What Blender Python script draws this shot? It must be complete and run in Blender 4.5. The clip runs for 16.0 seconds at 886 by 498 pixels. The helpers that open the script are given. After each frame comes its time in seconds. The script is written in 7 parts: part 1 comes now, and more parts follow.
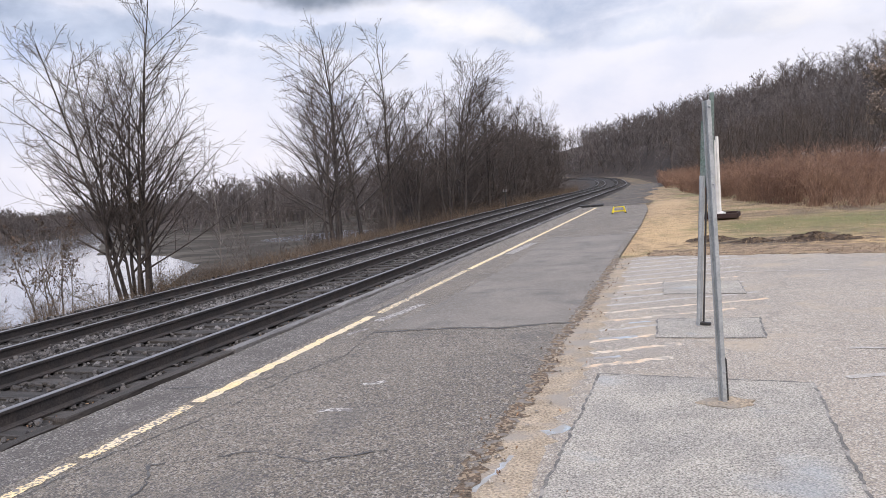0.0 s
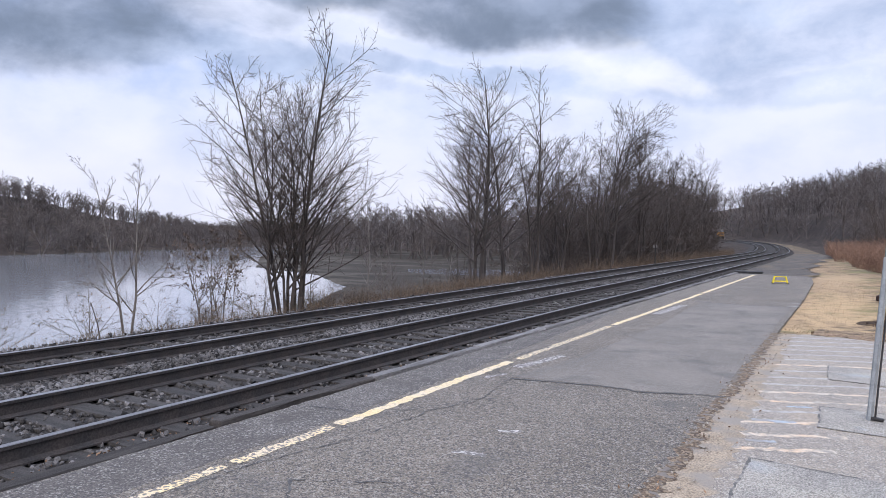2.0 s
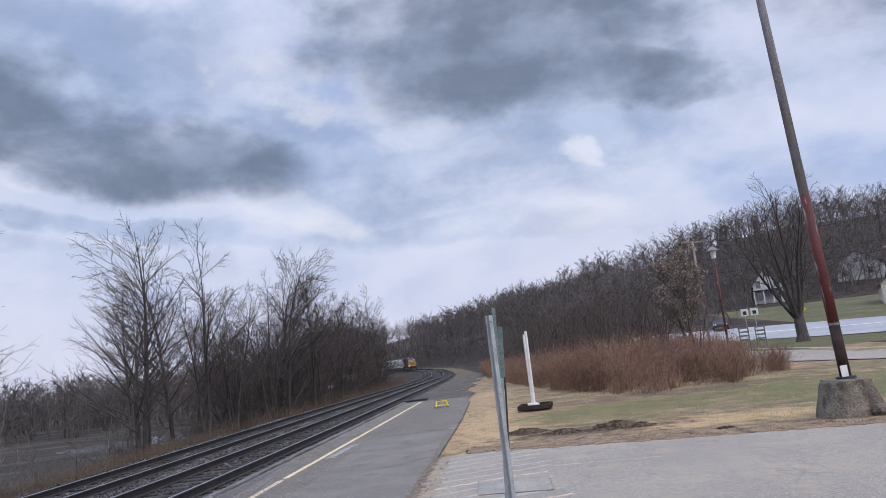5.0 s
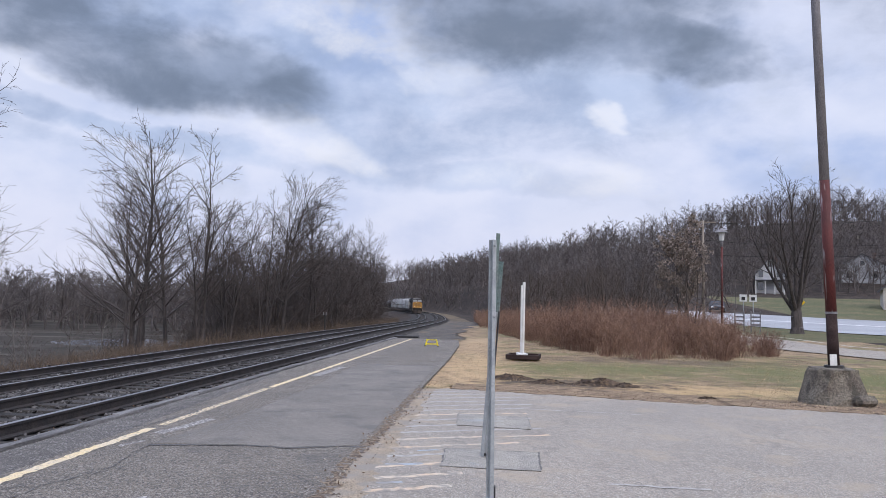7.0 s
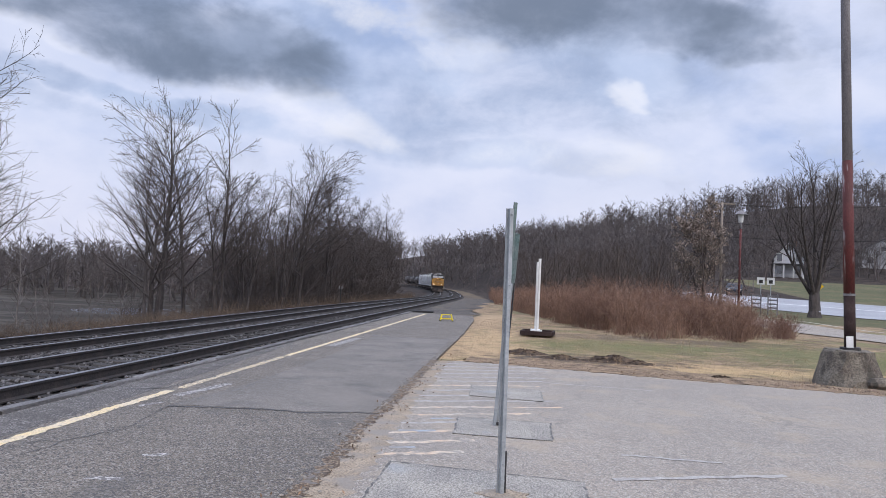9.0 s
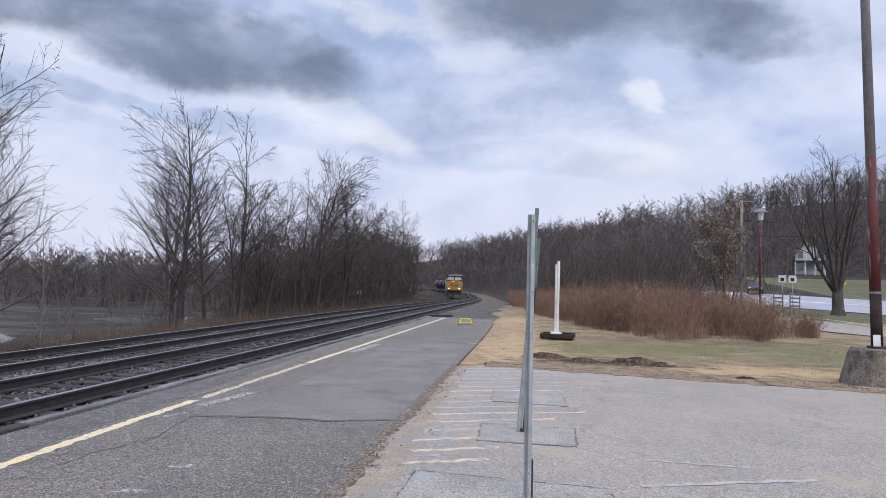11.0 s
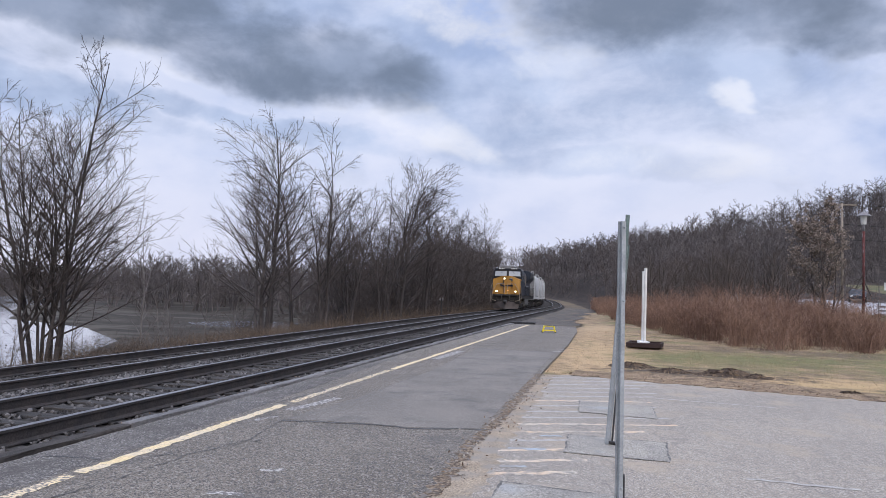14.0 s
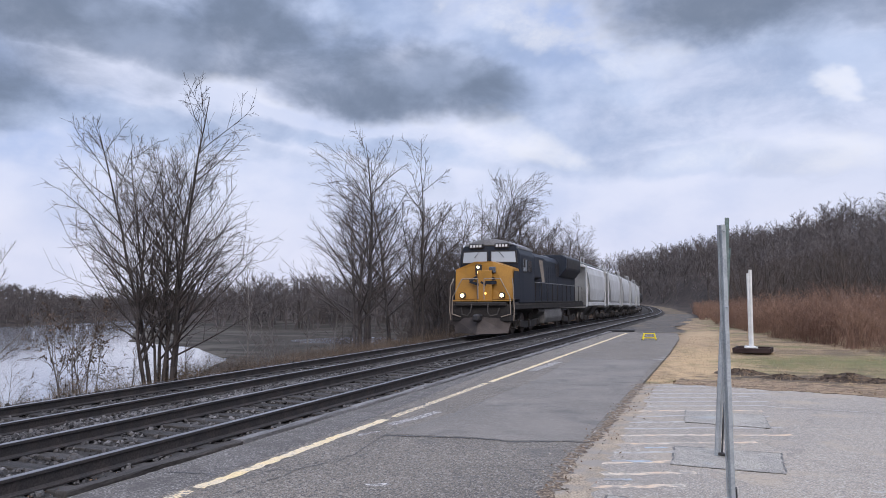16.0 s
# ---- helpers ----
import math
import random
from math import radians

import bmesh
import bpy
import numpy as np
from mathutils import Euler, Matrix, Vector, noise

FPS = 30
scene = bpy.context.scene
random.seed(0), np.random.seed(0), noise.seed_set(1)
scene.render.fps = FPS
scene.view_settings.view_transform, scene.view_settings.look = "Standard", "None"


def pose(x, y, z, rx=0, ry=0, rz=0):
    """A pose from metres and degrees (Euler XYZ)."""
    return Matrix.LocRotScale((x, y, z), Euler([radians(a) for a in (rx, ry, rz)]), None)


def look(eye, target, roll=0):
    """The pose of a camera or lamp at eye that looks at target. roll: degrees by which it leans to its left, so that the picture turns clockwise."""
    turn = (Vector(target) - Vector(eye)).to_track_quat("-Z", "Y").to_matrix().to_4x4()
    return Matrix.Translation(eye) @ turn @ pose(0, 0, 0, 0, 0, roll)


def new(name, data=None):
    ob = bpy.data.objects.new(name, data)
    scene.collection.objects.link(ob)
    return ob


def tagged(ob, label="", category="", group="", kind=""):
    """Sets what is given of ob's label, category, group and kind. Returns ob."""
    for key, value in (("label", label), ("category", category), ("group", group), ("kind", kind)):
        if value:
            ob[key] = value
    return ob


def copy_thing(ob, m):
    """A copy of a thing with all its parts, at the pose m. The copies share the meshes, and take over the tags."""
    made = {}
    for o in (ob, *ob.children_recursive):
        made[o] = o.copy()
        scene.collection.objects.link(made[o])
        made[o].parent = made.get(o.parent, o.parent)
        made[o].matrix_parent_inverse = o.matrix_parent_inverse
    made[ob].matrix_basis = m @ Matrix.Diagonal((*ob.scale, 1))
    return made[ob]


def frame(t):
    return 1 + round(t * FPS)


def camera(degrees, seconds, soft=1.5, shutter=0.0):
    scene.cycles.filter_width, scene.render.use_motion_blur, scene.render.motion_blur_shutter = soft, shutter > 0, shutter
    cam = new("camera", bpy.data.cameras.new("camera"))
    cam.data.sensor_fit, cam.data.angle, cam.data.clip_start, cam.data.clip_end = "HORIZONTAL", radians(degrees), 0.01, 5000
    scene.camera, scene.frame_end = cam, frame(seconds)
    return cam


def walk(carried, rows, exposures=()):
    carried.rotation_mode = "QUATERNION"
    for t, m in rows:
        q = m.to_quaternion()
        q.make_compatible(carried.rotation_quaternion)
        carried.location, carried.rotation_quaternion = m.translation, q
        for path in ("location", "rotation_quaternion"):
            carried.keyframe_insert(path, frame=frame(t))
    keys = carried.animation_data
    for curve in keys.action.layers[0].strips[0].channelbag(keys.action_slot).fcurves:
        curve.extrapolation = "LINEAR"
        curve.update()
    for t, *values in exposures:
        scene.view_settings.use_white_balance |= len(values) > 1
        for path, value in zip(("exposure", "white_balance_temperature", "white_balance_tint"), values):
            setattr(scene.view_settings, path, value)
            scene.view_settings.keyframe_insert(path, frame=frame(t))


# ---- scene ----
cam = camera(62.5, 16.0, 0.75)

PATH = [
    (0, (6.072, 0.23, 1.884), (5.417, 2.111, 1.703), -4.8),
    (0.5, (6.07, 0.196, 1.901), (5.313, 2.042, 1.754), -2.4),
    (1, (6.005, 0.155, 1.946), (5.122, 1.947, 1.84), -1.1),
    (1.5, (6.0, 0.129, 1.964), (5.029, 1.875, 1.887), 0.0),
    (2, (5.986, 0.16, 1.947), (4.983, 1.889, 1.892), 0.8),
    (2.5, (6.024, 0.186, 1.939), (5.06, 1.938, 1.927), 0.9),
    (3, (6.067, 0.163, 1.929), (5.211, 1.969, 1.998), -0.1),
    (3.5, (6.197, 0.132, 2.01), (5.51, 2.003, 2.177), -1.8),
    (4, (6.255, 0.136, 2.04), (5.76, 2.057, 2.293), -3.8),
    (4.5, (6.288, 0.091, 2.065), (5.974, 2.043, 2.369), -5.5),
    (5, (6.357, 0.12, 2.029), (6.203, 2.092, 2.323), -6.6),
    (7.5, (6.323, 0.153, 1.743), (6.124, 2.139, 1.859), 2.5),
    (8, (6.318, 0.141, 1.711), (6.117, 2.129, 1.805), 2.9),
    (8.5, (6.317, 0.154, 1.707), (6.113, 2.142, 1.791), 3.0),
    (9, (6.331, 0.114, 1.71), (6.108, 2.1, 1.797), 2.6),
    (11.5, (6.274, 0.15, 1.756), (5.998, 2.128, 1.854), 1.7),
    (12, (6.259, 0.167, 1.766), (5.967, 2.143, 1.879), 1.9),
    (12.5, (6.236, 0.143, 1.777), (5.904, 2.111, 1.897), 2.1),
    (13, (6.24, 0.189, 1.772), (5.856, 2.148, 1.894), 2.2),
    (13.5, (6.246, 0.18, 1.77), (5.807, 2.128, 1.883), 2.1),
    (14, (6.236, 0.191, 1.762), (5.748, 2.127, 1.867), 1.8),
    (14.5, (6.239, 0.179, 1.768), (5.707, 2.104, 1.872), 1.3),
    (15, (6.241, 0.18, 1.764), (5.659, 2.09, 1.873), 0.6),
    (15.5, (6.241, 0.194, 1.774), (5.6, 2.084, 1.893), 0.0),
    (16, (6.243, 0.157, 1.783), (5.515, 2.015, 1.916), -0.3),
]
# the clip's camera opens a little brighter and warmer, then settles
walk(cam, [(t, look(eye, aim, lean)) for t, eye, aim, lean in PATH],
     [(0.0, 0.24, 7050, 10), (1.0, 0.18, 6750, 10), (2.0, 0.22, 6400, 10), (3.5, 0.06, 6350, 10), (5.0, -0.12, 6300, 10), (7.5, 0.0, 6350, 10), (16.0, 0.0, 6350, 10)])

# ---- world, sun ----
world = bpy.data.worlds.new("overcast_sky")
scene.world = world
world.use_nodes = True


def build_sky():
    nt = world.node_tree
    nt.nodes.clear()
    L = nt.links.new

    def math_n(op, a, b=None, clamp=False):
        n = nt.nodes.new("ShaderNodeMath")
        n.operation = op
        n.use_clamp = clamp
        for i, v in enumerate((a, b)):
            if v is None:
                continue
            if isinstance(v, (int, float)):
                n.inputs[i].default_value = v
            else:
                L(v, n.inputs[i])
        return n.outputs[0]

    def mix(f, a, b):
        n = nt.nodes.new("ShaderNodeMix")
        n.data_type = "RGBA"
        for i, v in ((0, f), (6, a), (7, b)):
            if isinstance(v, (int, float, tuple)):
                n.inputs[i].default_value = v
            else:
                L(v, n.inputs[i])
        return n.outputs[2]

    def ramp(f, a, b):
        n = nt.nodes.new("ShaderNodeMapRange")
        n.interpolation_type = "SMOOTHSTEP"
        L(f, n.inputs[0])
        n.inputs[1].default_value, n.inputs[2].default_value = a, b
        return n.outputs[0]

    tc = nt.nodes.new("ShaderNodeTexCoord")
    sep = nt.nodes.new("ShaderNodeSeparateXYZ")
    L(tc.outputs["Generated"], sep.inputs[0])
    up = math_n("MAXIMUM", sep.outputs[2], 0.0)
    den = math_n("ADD", up, 0.25)
    px, py = math_n("DIVIDE", sep.outputs[0], den), math_n("DIVIDE", sep.outputs[1], den)
    comb = nt.nodes.new("ShaderNodeCombineXYZ")
    L(px, comb.inputs[0]), L(py, comb.inputs[1])

    def fbm(scale, detail, off, rough=0.55, dist=0.0):
        m = nt.nodes.new("ShaderNodeMapping")
        m.inputs["Location"].default_value, m.inputs["Scale"].default_value = off, (1.6, 1.6, 2.6)
        L(tc.outputs["Generated"], m.inputs[0])
        n = nt.nodes.new("ShaderNodeTexNoise")
        L(m.outputs[0], n.inputs["Vector"])
        n.inputs["Scale"].default_value, n.inputs["Detail"].default_value = scale, detail
        n.inputs["Roughness"].default_value, n.inputs["Distortion"].default_value = rough, dist
        return n.outputs[0]

    # wind-drawn warp for the cloud edges
    wx = math_n("MULTIPLY", math_n("SUBTRACT", fbm(2.6, 5, (3.1, 7.7, 0)), 0.5), 0.55)
    wy = math_n("MULTIPLY", math_n("SUBTRACT", fbm(2.6, 5, (9.4, 1.3, 4)), 0.5), 0.55)
    qx, qy = math_n("ADD", px, wx), math_n("ADD", py, wy)

    def bank(cx, cy, rx, ry, turn):
        c, s = math.cos(turn), math.sin(turn)
        dx, dy = math_n("SUBTRACT", qx, cx), math_n("SUBTRACT", qy, cy)
        a = math_n("ADD", math_n("MULTIPLY", dx, c / rx), math_n("MULTIPLY", dy, s / rx))
        b = math_n("ADD", math_n("MULTIPLY", dx, -s / ry), math_n("MULTIPLY", dy, c / ry))
        d = math_n("ADD", math_n("MULTIPLY", a, a), math_n("MULTIPLY", b, b))
        return math_n("SUBTRACT", 1.0, ramp(d, 0.0, 4.2))

    def field(banks):
        f = 0.0
        for args in banks:
            f = math_n("MAXIMUM", bank(*args), f)
        return f

    rag = math_n("ADD", math_n("SUBTRACT", fbm(5.5, 10, (1.7, 4.1, 3), 0.62, 0.25), 0.5), math_n("MULTIPLY", math_n("SUBTRACT", fbm(2.4, 3, (6.2, 0.4, 1)), 0.5), 0.7))
    dark = ramp(math_n("ADD", field(CLOUD_BANKS), math_n("MULTIPLY", rag, 1.25)), 0.05, 1.15)
    grey_veil = ramp(math_n("ADD", field(GREY_VEILS), math_n("MULTIPLY", rag, 2.3)), 0.0, 1.3)
    glow = ramp(math_n("ADD", field(BRIGHT_GAPS), math_n("MULTIPLY", rag, 3.0)), 0.35, 1.6)
    soft = ramp(fbm(2.3, 8, (0.4, 2.2, 0), 0.5, 0.0), 0.34, 0.62)
    wisps = ramp(fbm(5.2, 9, (5.0, 0.7, 2), 0.52, 0.0), 0.38, 0.66)
    sky = nt.nodes.new("ShaderNodeTexSky")
    sky.sky_type, sky.sun_disc = "NISHITA", False
    sky.sun_elevation, sky.sun_rotation = radians(SUN_EL), radians(SUN_AZ)
    sky.air_density, sky.dust_density = 1.2, 2.0
    blue = nt.nodes.new("ShaderNodeMix")
    blue.data_type, blue.blend_type = "RGBA", "MULTIPLY"
    blue.inputs[0].default_value = 1.0
    L(sky.outputs[0], blue.inputs[6])
    blue.inputs[7].default_value = (0.5, 0.5, 0.5, 1)
    veil = mix(soft, (4.3, 5.3, 8.0, 1), (6.7, 7.15, 8.9, 1))
    veil = mix(0.12, veil, blue.outputs[2])
    veil = mix(math_n("MULTIPLY", wisps, 0.5), veil, (7.5, 7.7, 9.0, 1))
    veil = mix(math_n("MULTIPLY", grey_veil, 0.85), veil, mix(wisps, (3.1, 3.9, 5.7, 1), (4.6, 5.5, 7.5, 1)))
    veil = mix(math_n("MULTIPLY", glow, 0.7), veil, (8.6, 8.6, 9.2, 1))
    grey = mix(wisps, (1.6, 2.0, 2.8, 1), (2.7, 3.25, 4.5, 1))
    cloud = mix(math_n("MULTIPLY", dark, 0.93), veil, grey)
    # pale band over the horizon
    low = math_n("SUBTRACT", 1.0, ramp(sep.outputs[2], 0.03, 0.21))
    cloud = mix(math_n("MULTIPLY", low, 0.6), cloud, (7.3, 7.2, 8.3, 1))
    # an overcast sky is brighter overhead
    high = math_n("ADD", 1.0, math_n("MULTIPLY", ramp(sep.outputs[2], 0.42, 0.85), 2.3))
    top = nt.nodes.new("ShaderNodeVectorMath")
    top.operation = "SCALE"
    L(cloud, top.inputs[0]), L(high, top.inputs["Scale"])
    cloud = top.outputs[0]
    bg = nt.nodes.new("ShaderNodeBackground")
    bg.inputs["Strength"].default_value = SKY_STRENGTH
    L(cloud, bg.inputs["Color"])
    out = nt.nodes.new("ShaderNodeOutputWorld")
    L(bg.outputs[0], out.inputs[0])


SUN_EL, SUN_AZ, SKY_STRENGTH = 40, 150, 0.111
# centre, half length, half width and turn of each bank, on a plane overhead
CLOUD_BANKS = [(-1.08, 1.24, 0.42, 0.13, 0.85), (-0.76, 1.62, 0.26, 0.12, 0.9), (0.08, 1.40, 0.26, 0.20, 0.3), (0.28, 1.56, 0.15, 0.09, 0.3), (-1.45, 0.90, 0.3, 0.12, 0.8),
               (-2.1, 0.8, 0.6, 0.2, 0.6), (1.3, 1.1, 0.5, 0.25, -0.4), (0.9, 0.4, 0.6, 0.3, 0.3), (-0.6, -0.3, 0.7, 0.35, 0.9), (1.2, -0.9, 0.6, 0.3, 0.2)]
GREY_VEILS = [(-0.48, 1.86, 0.34, 0.14, 0.75), (-0.05, 1.80, 0.34, 0.17, 0.1), (-1.62, 1.32, 0.5, 0.07, 0.95), (-0.80, 1.22, 0.5, 0.16, 0.8), (-1.0, 1.9, 0.3, 0.05, 0.8), (-0.1, 2.3, 0.3, 0.1, 0.2)]
BRIGHT_GAPS = [(-0.41, 1.42, 0.13, 0.09, 0.9), (0.275, 1.95, 0.05, 0.032, 0.7), (-0.16, 1.70, 0.10, 0.08, 0.6), (-1.08, 1.53, 0.13, 0.04, 0.9), (-0.60, 2.02, 0.25, 0.08, 0.75), (-0.25, 1.5, 0.1, 0.08, 0.3), (0.15, 2.3, 0.25, 0.12, 0.1)]
build_sky()
sun = new("sun", bpy.data.lights.new("sun", "SUN"))
sun.data.energy, sun.data.angle, sun.data.color = 1.5, radians(40), (1.0, 0.88, 0.76)
az = radians(SUN_AZ)
sun.matrix_world = look((0, 0, 0), (-math.sin(az) * math.cos(radians(SUN_EL)), -math.cos(az) * math.cos(radians(SUN_EL)), -math.sin(radians(SUN_EL))))
scene.view_settings.exposure = 0.0


# ---- materials ----
def mat(name, c1, c2=None, scale=3.0, rough=0.8, metal=0.0, bump=0.3, fine=60.0, grain=0.35, stretch=(1, 1, 1), vary=0.0, depth=0.01, emit=None, spec=0.4, band=(0.38, 0.62)):
    """Two colours in large patches, a fine grain over both, and relief from the grain."""
    m = bpy.data.materials.new(name)
    m.use_nodes = True
    nt = m.node_tree
    L = nt.links.new
    b = nt.nodes["Principled BSDF"]
    b.inputs["Roughness"].default_value, b.inputs["Metallic"].default_value = rough, metal
    b.inputs["Specular IOR Level"].default_value = spec
    c2 = c2 or tuple(v * 0.75 for v in c1)
    tc, mp = nt.nodes.new("ShaderNodeTexCoord"), nt.nodes.new("ShaderNodeMapping")
    mp.inputs["Scale"].default_value = stretch
    L(tc.outputs["Object"], mp.inputs[0])
    n1, n2 = nt.nodes.new("ShaderNodeTexNoise"), nt.nodes.new("ShaderNodeTexNoise")
    for n, s, d in ((n1, scale, 5), (n2, fine, 3)):
        L(mp.outputs[0], n.inputs["Vector"])
        n.inputs["Scale"].default_value, n.inputs["Detail"].default_value = s, d
    r1 = nt.nodes.new("ShaderNodeMapRange")
    L(n1.outputs[0], r1.inputs[0])
    r1.inputs[1].default_value, r1.inputs[2].default_value = band
    mx = nt.nodes.new("ShaderNodeMix")
    mx.data_type = "RGBA"
    L(r1.outputs[0], mx.inputs[0])
    mx.inputs[6].default_value, mx.inputs[7].default_value = (*c1, 1), (*c2, 1)
    gr = nt.nodes.new("ShaderNodeMapRange")
    L(n2.outputs[0], gr.inputs[0])
    gr.inputs[1].default_value, gr.inputs[2].default_value = 0.3, 0.7
    gr.inputs[3].default_value, gr.inputs[4].default_value = 1 - grain, 1 + grain
    mul = nt.nodes.new("ShaderNodeMix")
    mul.data_type, mul.blend_type = "RGBA", "MULTIPLY"
    mul.inputs[0].default_value = 1.0
    L(mx.outputs[2], mul.inputs[6]), L(gr.outputs[0], mul.inputs[7])
    col = mul.outputs[2]
    if vary:
        oi, vr = nt.nodes.new("ShaderNodeObjectInfo"), nt.nodes.new("ShaderNodeMapRange")
        gi = nt.nodes.new("ShaderNodeNewGeometry")
        ad, fr = nt.nodes.new("ShaderNodeMath"), nt.nodes.new("ShaderNodeMath")
        ad.operation, fr.operation = "ADD", "FRACT"
        L(oi.outputs["Random"], ad.inputs[0]), L(gi.outputs["Random Per Island"], ad.inputs[1])
        L(ad.outputs[0], fr.inputs[0]), L(fr.outputs[0], vr.inputs[0])
        vr.inputs[3].default_value, vr.inputs[4].default_value = 1 - vary, 1 + vary
        m2 = nt.nodes.new("ShaderNodeMix")
        m2.data_type, m2.blend_type = "RGBA", "MULTIPLY"
        m2.inputs[0].default_value = 1.0
        L(col, m2.inputs[6]), L(vr.outputs[0], m2.inputs[7])
        col = m2.outputs[2]
    L(col, b.inputs["Base Color"])
    if bump:
        bp = nt.nodes.new("ShaderNodeBump")
        bp.inputs["Strength"].default_value, bp.inputs["Distance"].default_value = bump, depth
        L(n2.outputs[0], bp.inputs["Height"]), L(bp.outputs[0], b.inputs["Normal"])
    if emit:
        b.inputs["Emission Color"].default_value, b.inputs["Emission Strength"].default_value = (*emit[0], 1), emit[1]
    return m


def extra(m, kind, scale, lo, hi, colour, mixed=1.0, stretch=(1, 1, 1), detail=4, feature="F1", seed=0.0):
    """Lays a further pattern of a second colour over a material made by mat()."""
    nt = m.node_tree
    L = nt.links.new
    b = nt.nodes["Principled BSDF"]
    src = b.inputs["Base Color"].links[0].from_socket
    tc, mp = nt.nodes.new("ShaderNodeTexCoord"), nt.nodes.new("ShaderNodeMapping")
    mp.inputs["Scale"].default_value, mp.inputs["Location"].default_value = stretch, (seed, seed * 0.7, 0)
    L(tc.outputs["Object"], mp.inputs[0])
    if kind == "cell":
        n = nt.nodes.new("ShaderNodeTexVoronoi")
        L(mp.outputs[0], n.inputs["Vector"])
        o = n.outputs["Color"]
    elif kind == "noise":
        n = nt.nodes.new("ShaderNodeTexNoise")
        n.inputs["Detail"].default_value = detail
        L(mp.outputs[0], n.inputs["Vector"])
        o = n.outputs[0]
    else:
        w = nt.nodes.new("ShaderNodeTexNoise")
        w.inputs["Scale"].default_value, w.inputs["Detail"].default_value = scale * 2.5, 5
        L(mp.outputs[0], w.inputs["Vector"])
        va = nt.nodes.new("ShaderNodeVectorMath")
        va.operation = "MULTIPLY_ADD"
        va.inputs[1].default_value = (0.5 / scale,) * 3 if feature != "F1" else (0, 0, 0)
        L(w.outputs["Color"], va.inputs[0]), L(mp.outputs[0], va.inputs[2])
        n = nt.nodes.new("ShaderNodeTexVoronoi")
        n.feature = feature
        L(va.outputs[0], n.inputs["Vector"])
        o = n.outputs["Distance"]
    n.inputs["Scale"].default_value = scale
    r = nt.nodes.new("ShaderNodeMapRange")
    L(o, r.inputs[0])
    r.inputs[1].default_value, r.inputs[2].default_value, r.inputs[4].default_value = lo, hi, mixed
    mx = nt.nodes.new("ShaderNodeMix")
    mx.data_type = "RGBA"
    L(r.outputs[0], mx.inputs[0]), L(src, mx.inputs[6])
    mx.inputs[7].default_value = (*colour, 1)
    L(mx.outputs[2], b.inputs["Base Color"])
    return m


def field(m, cx, cy, rx, ry, colour, mixed=0.9, scale=1.2, seed=0.0):
    """A worn or grown patch of a second colour round (cx, cy), with a ragged edge."""
    nt = m.node_tree
    L = nt.links.new
    b = nt.nodes["Principled BSDF"]
    src = b.inputs["Base Color"].links[0].from_socket
    tc, mp, ln = nt.nodes.new("ShaderNodeTexCoord"), nt.nodes.new("ShaderNodeMapping"), nt.nodes.new("ShaderNodeVectorMath")
    mp.inputs["Location"].default_value, mp.inputs["Scale"].default_value = (-cx / rx, -cy / ry, 0), (1 / rx, 1 / ry, 0)
    ln.operation = "LENGTH"
    L(tc.outputs["Object"], mp.inputs[0]), L(mp.outputs[0], ln.inputs[0])
    n, ad, r = nt.nodes.new("ShaderNodeTexNoise"), nt.nodes.new("ShaderNodeMath"), nt.nodes.new("ShaderNodeMapRange")
    n.noise_dimensions = "4D"
    n.inputs["W"].default_value, n.inputs["Scale"].default_value, n.inputs["Detail"].default_value, n.inputs["Roughness"].default_value = seed, scale, 8, 0.65
    L(tc.outputs["Object"], n.inputs["Vector"])
    ad.operation = "MULTIPLY_ADD"
    L(n.outputs[0], ad.inputs[0]), L(ln.outputs["Value"], ad.inputs[2])
    ad.inputs[1].default_value = 3.6
    L(ad.outputs[0], r.inputs[0])
    r.inputs[1].default_value, r.inputs[2].default_value, r.inputs[3].default_value, r.inputs[4].default_value = 2.15, 2.95, mixed, 0.0
    mx = nt.nodes.new("ShaderNodeMix")
    mx.data_type = "RGBA"
    L(r.outputs[0], mx.inputs[0]), L(src, mx.inputs[6])
    mx.inputs[7].default_value = (*colour, 1)
    L(mx.outputs[2], b.inputs["Base Color"])
    return m


M = {}
M["asphalt"] = extra(extra(extra(extra(extra(mat("old_asphalt", (0.163, 0.138, 0.111), (0.207, 0.176, 0.141), 0.55, 0.9, bump=0.8, fine=75, grain=0.65, depth=0.02),
                     "cell", 62, 0.66, 0.74, (0.37, 0.34, 0.30), 0.65), "cell", 70, 0.38, 0.30, (0.06, 0.056, 0.054), 0.85, seed=1.3), "noise", 0.9, 0.56, 0.72, (0.10, 0.094, 0.09), 0.6, seed=3), "noise", 13, 0.54, 0.7, (0.09, 0.083, 0.077), 0.5, seed=6),
                     "voronoi", 0.33, 0.006, 0.0, (0.07, 0.066, 0.062), 0.5, feature="DISTANCE_TO_EDGE")
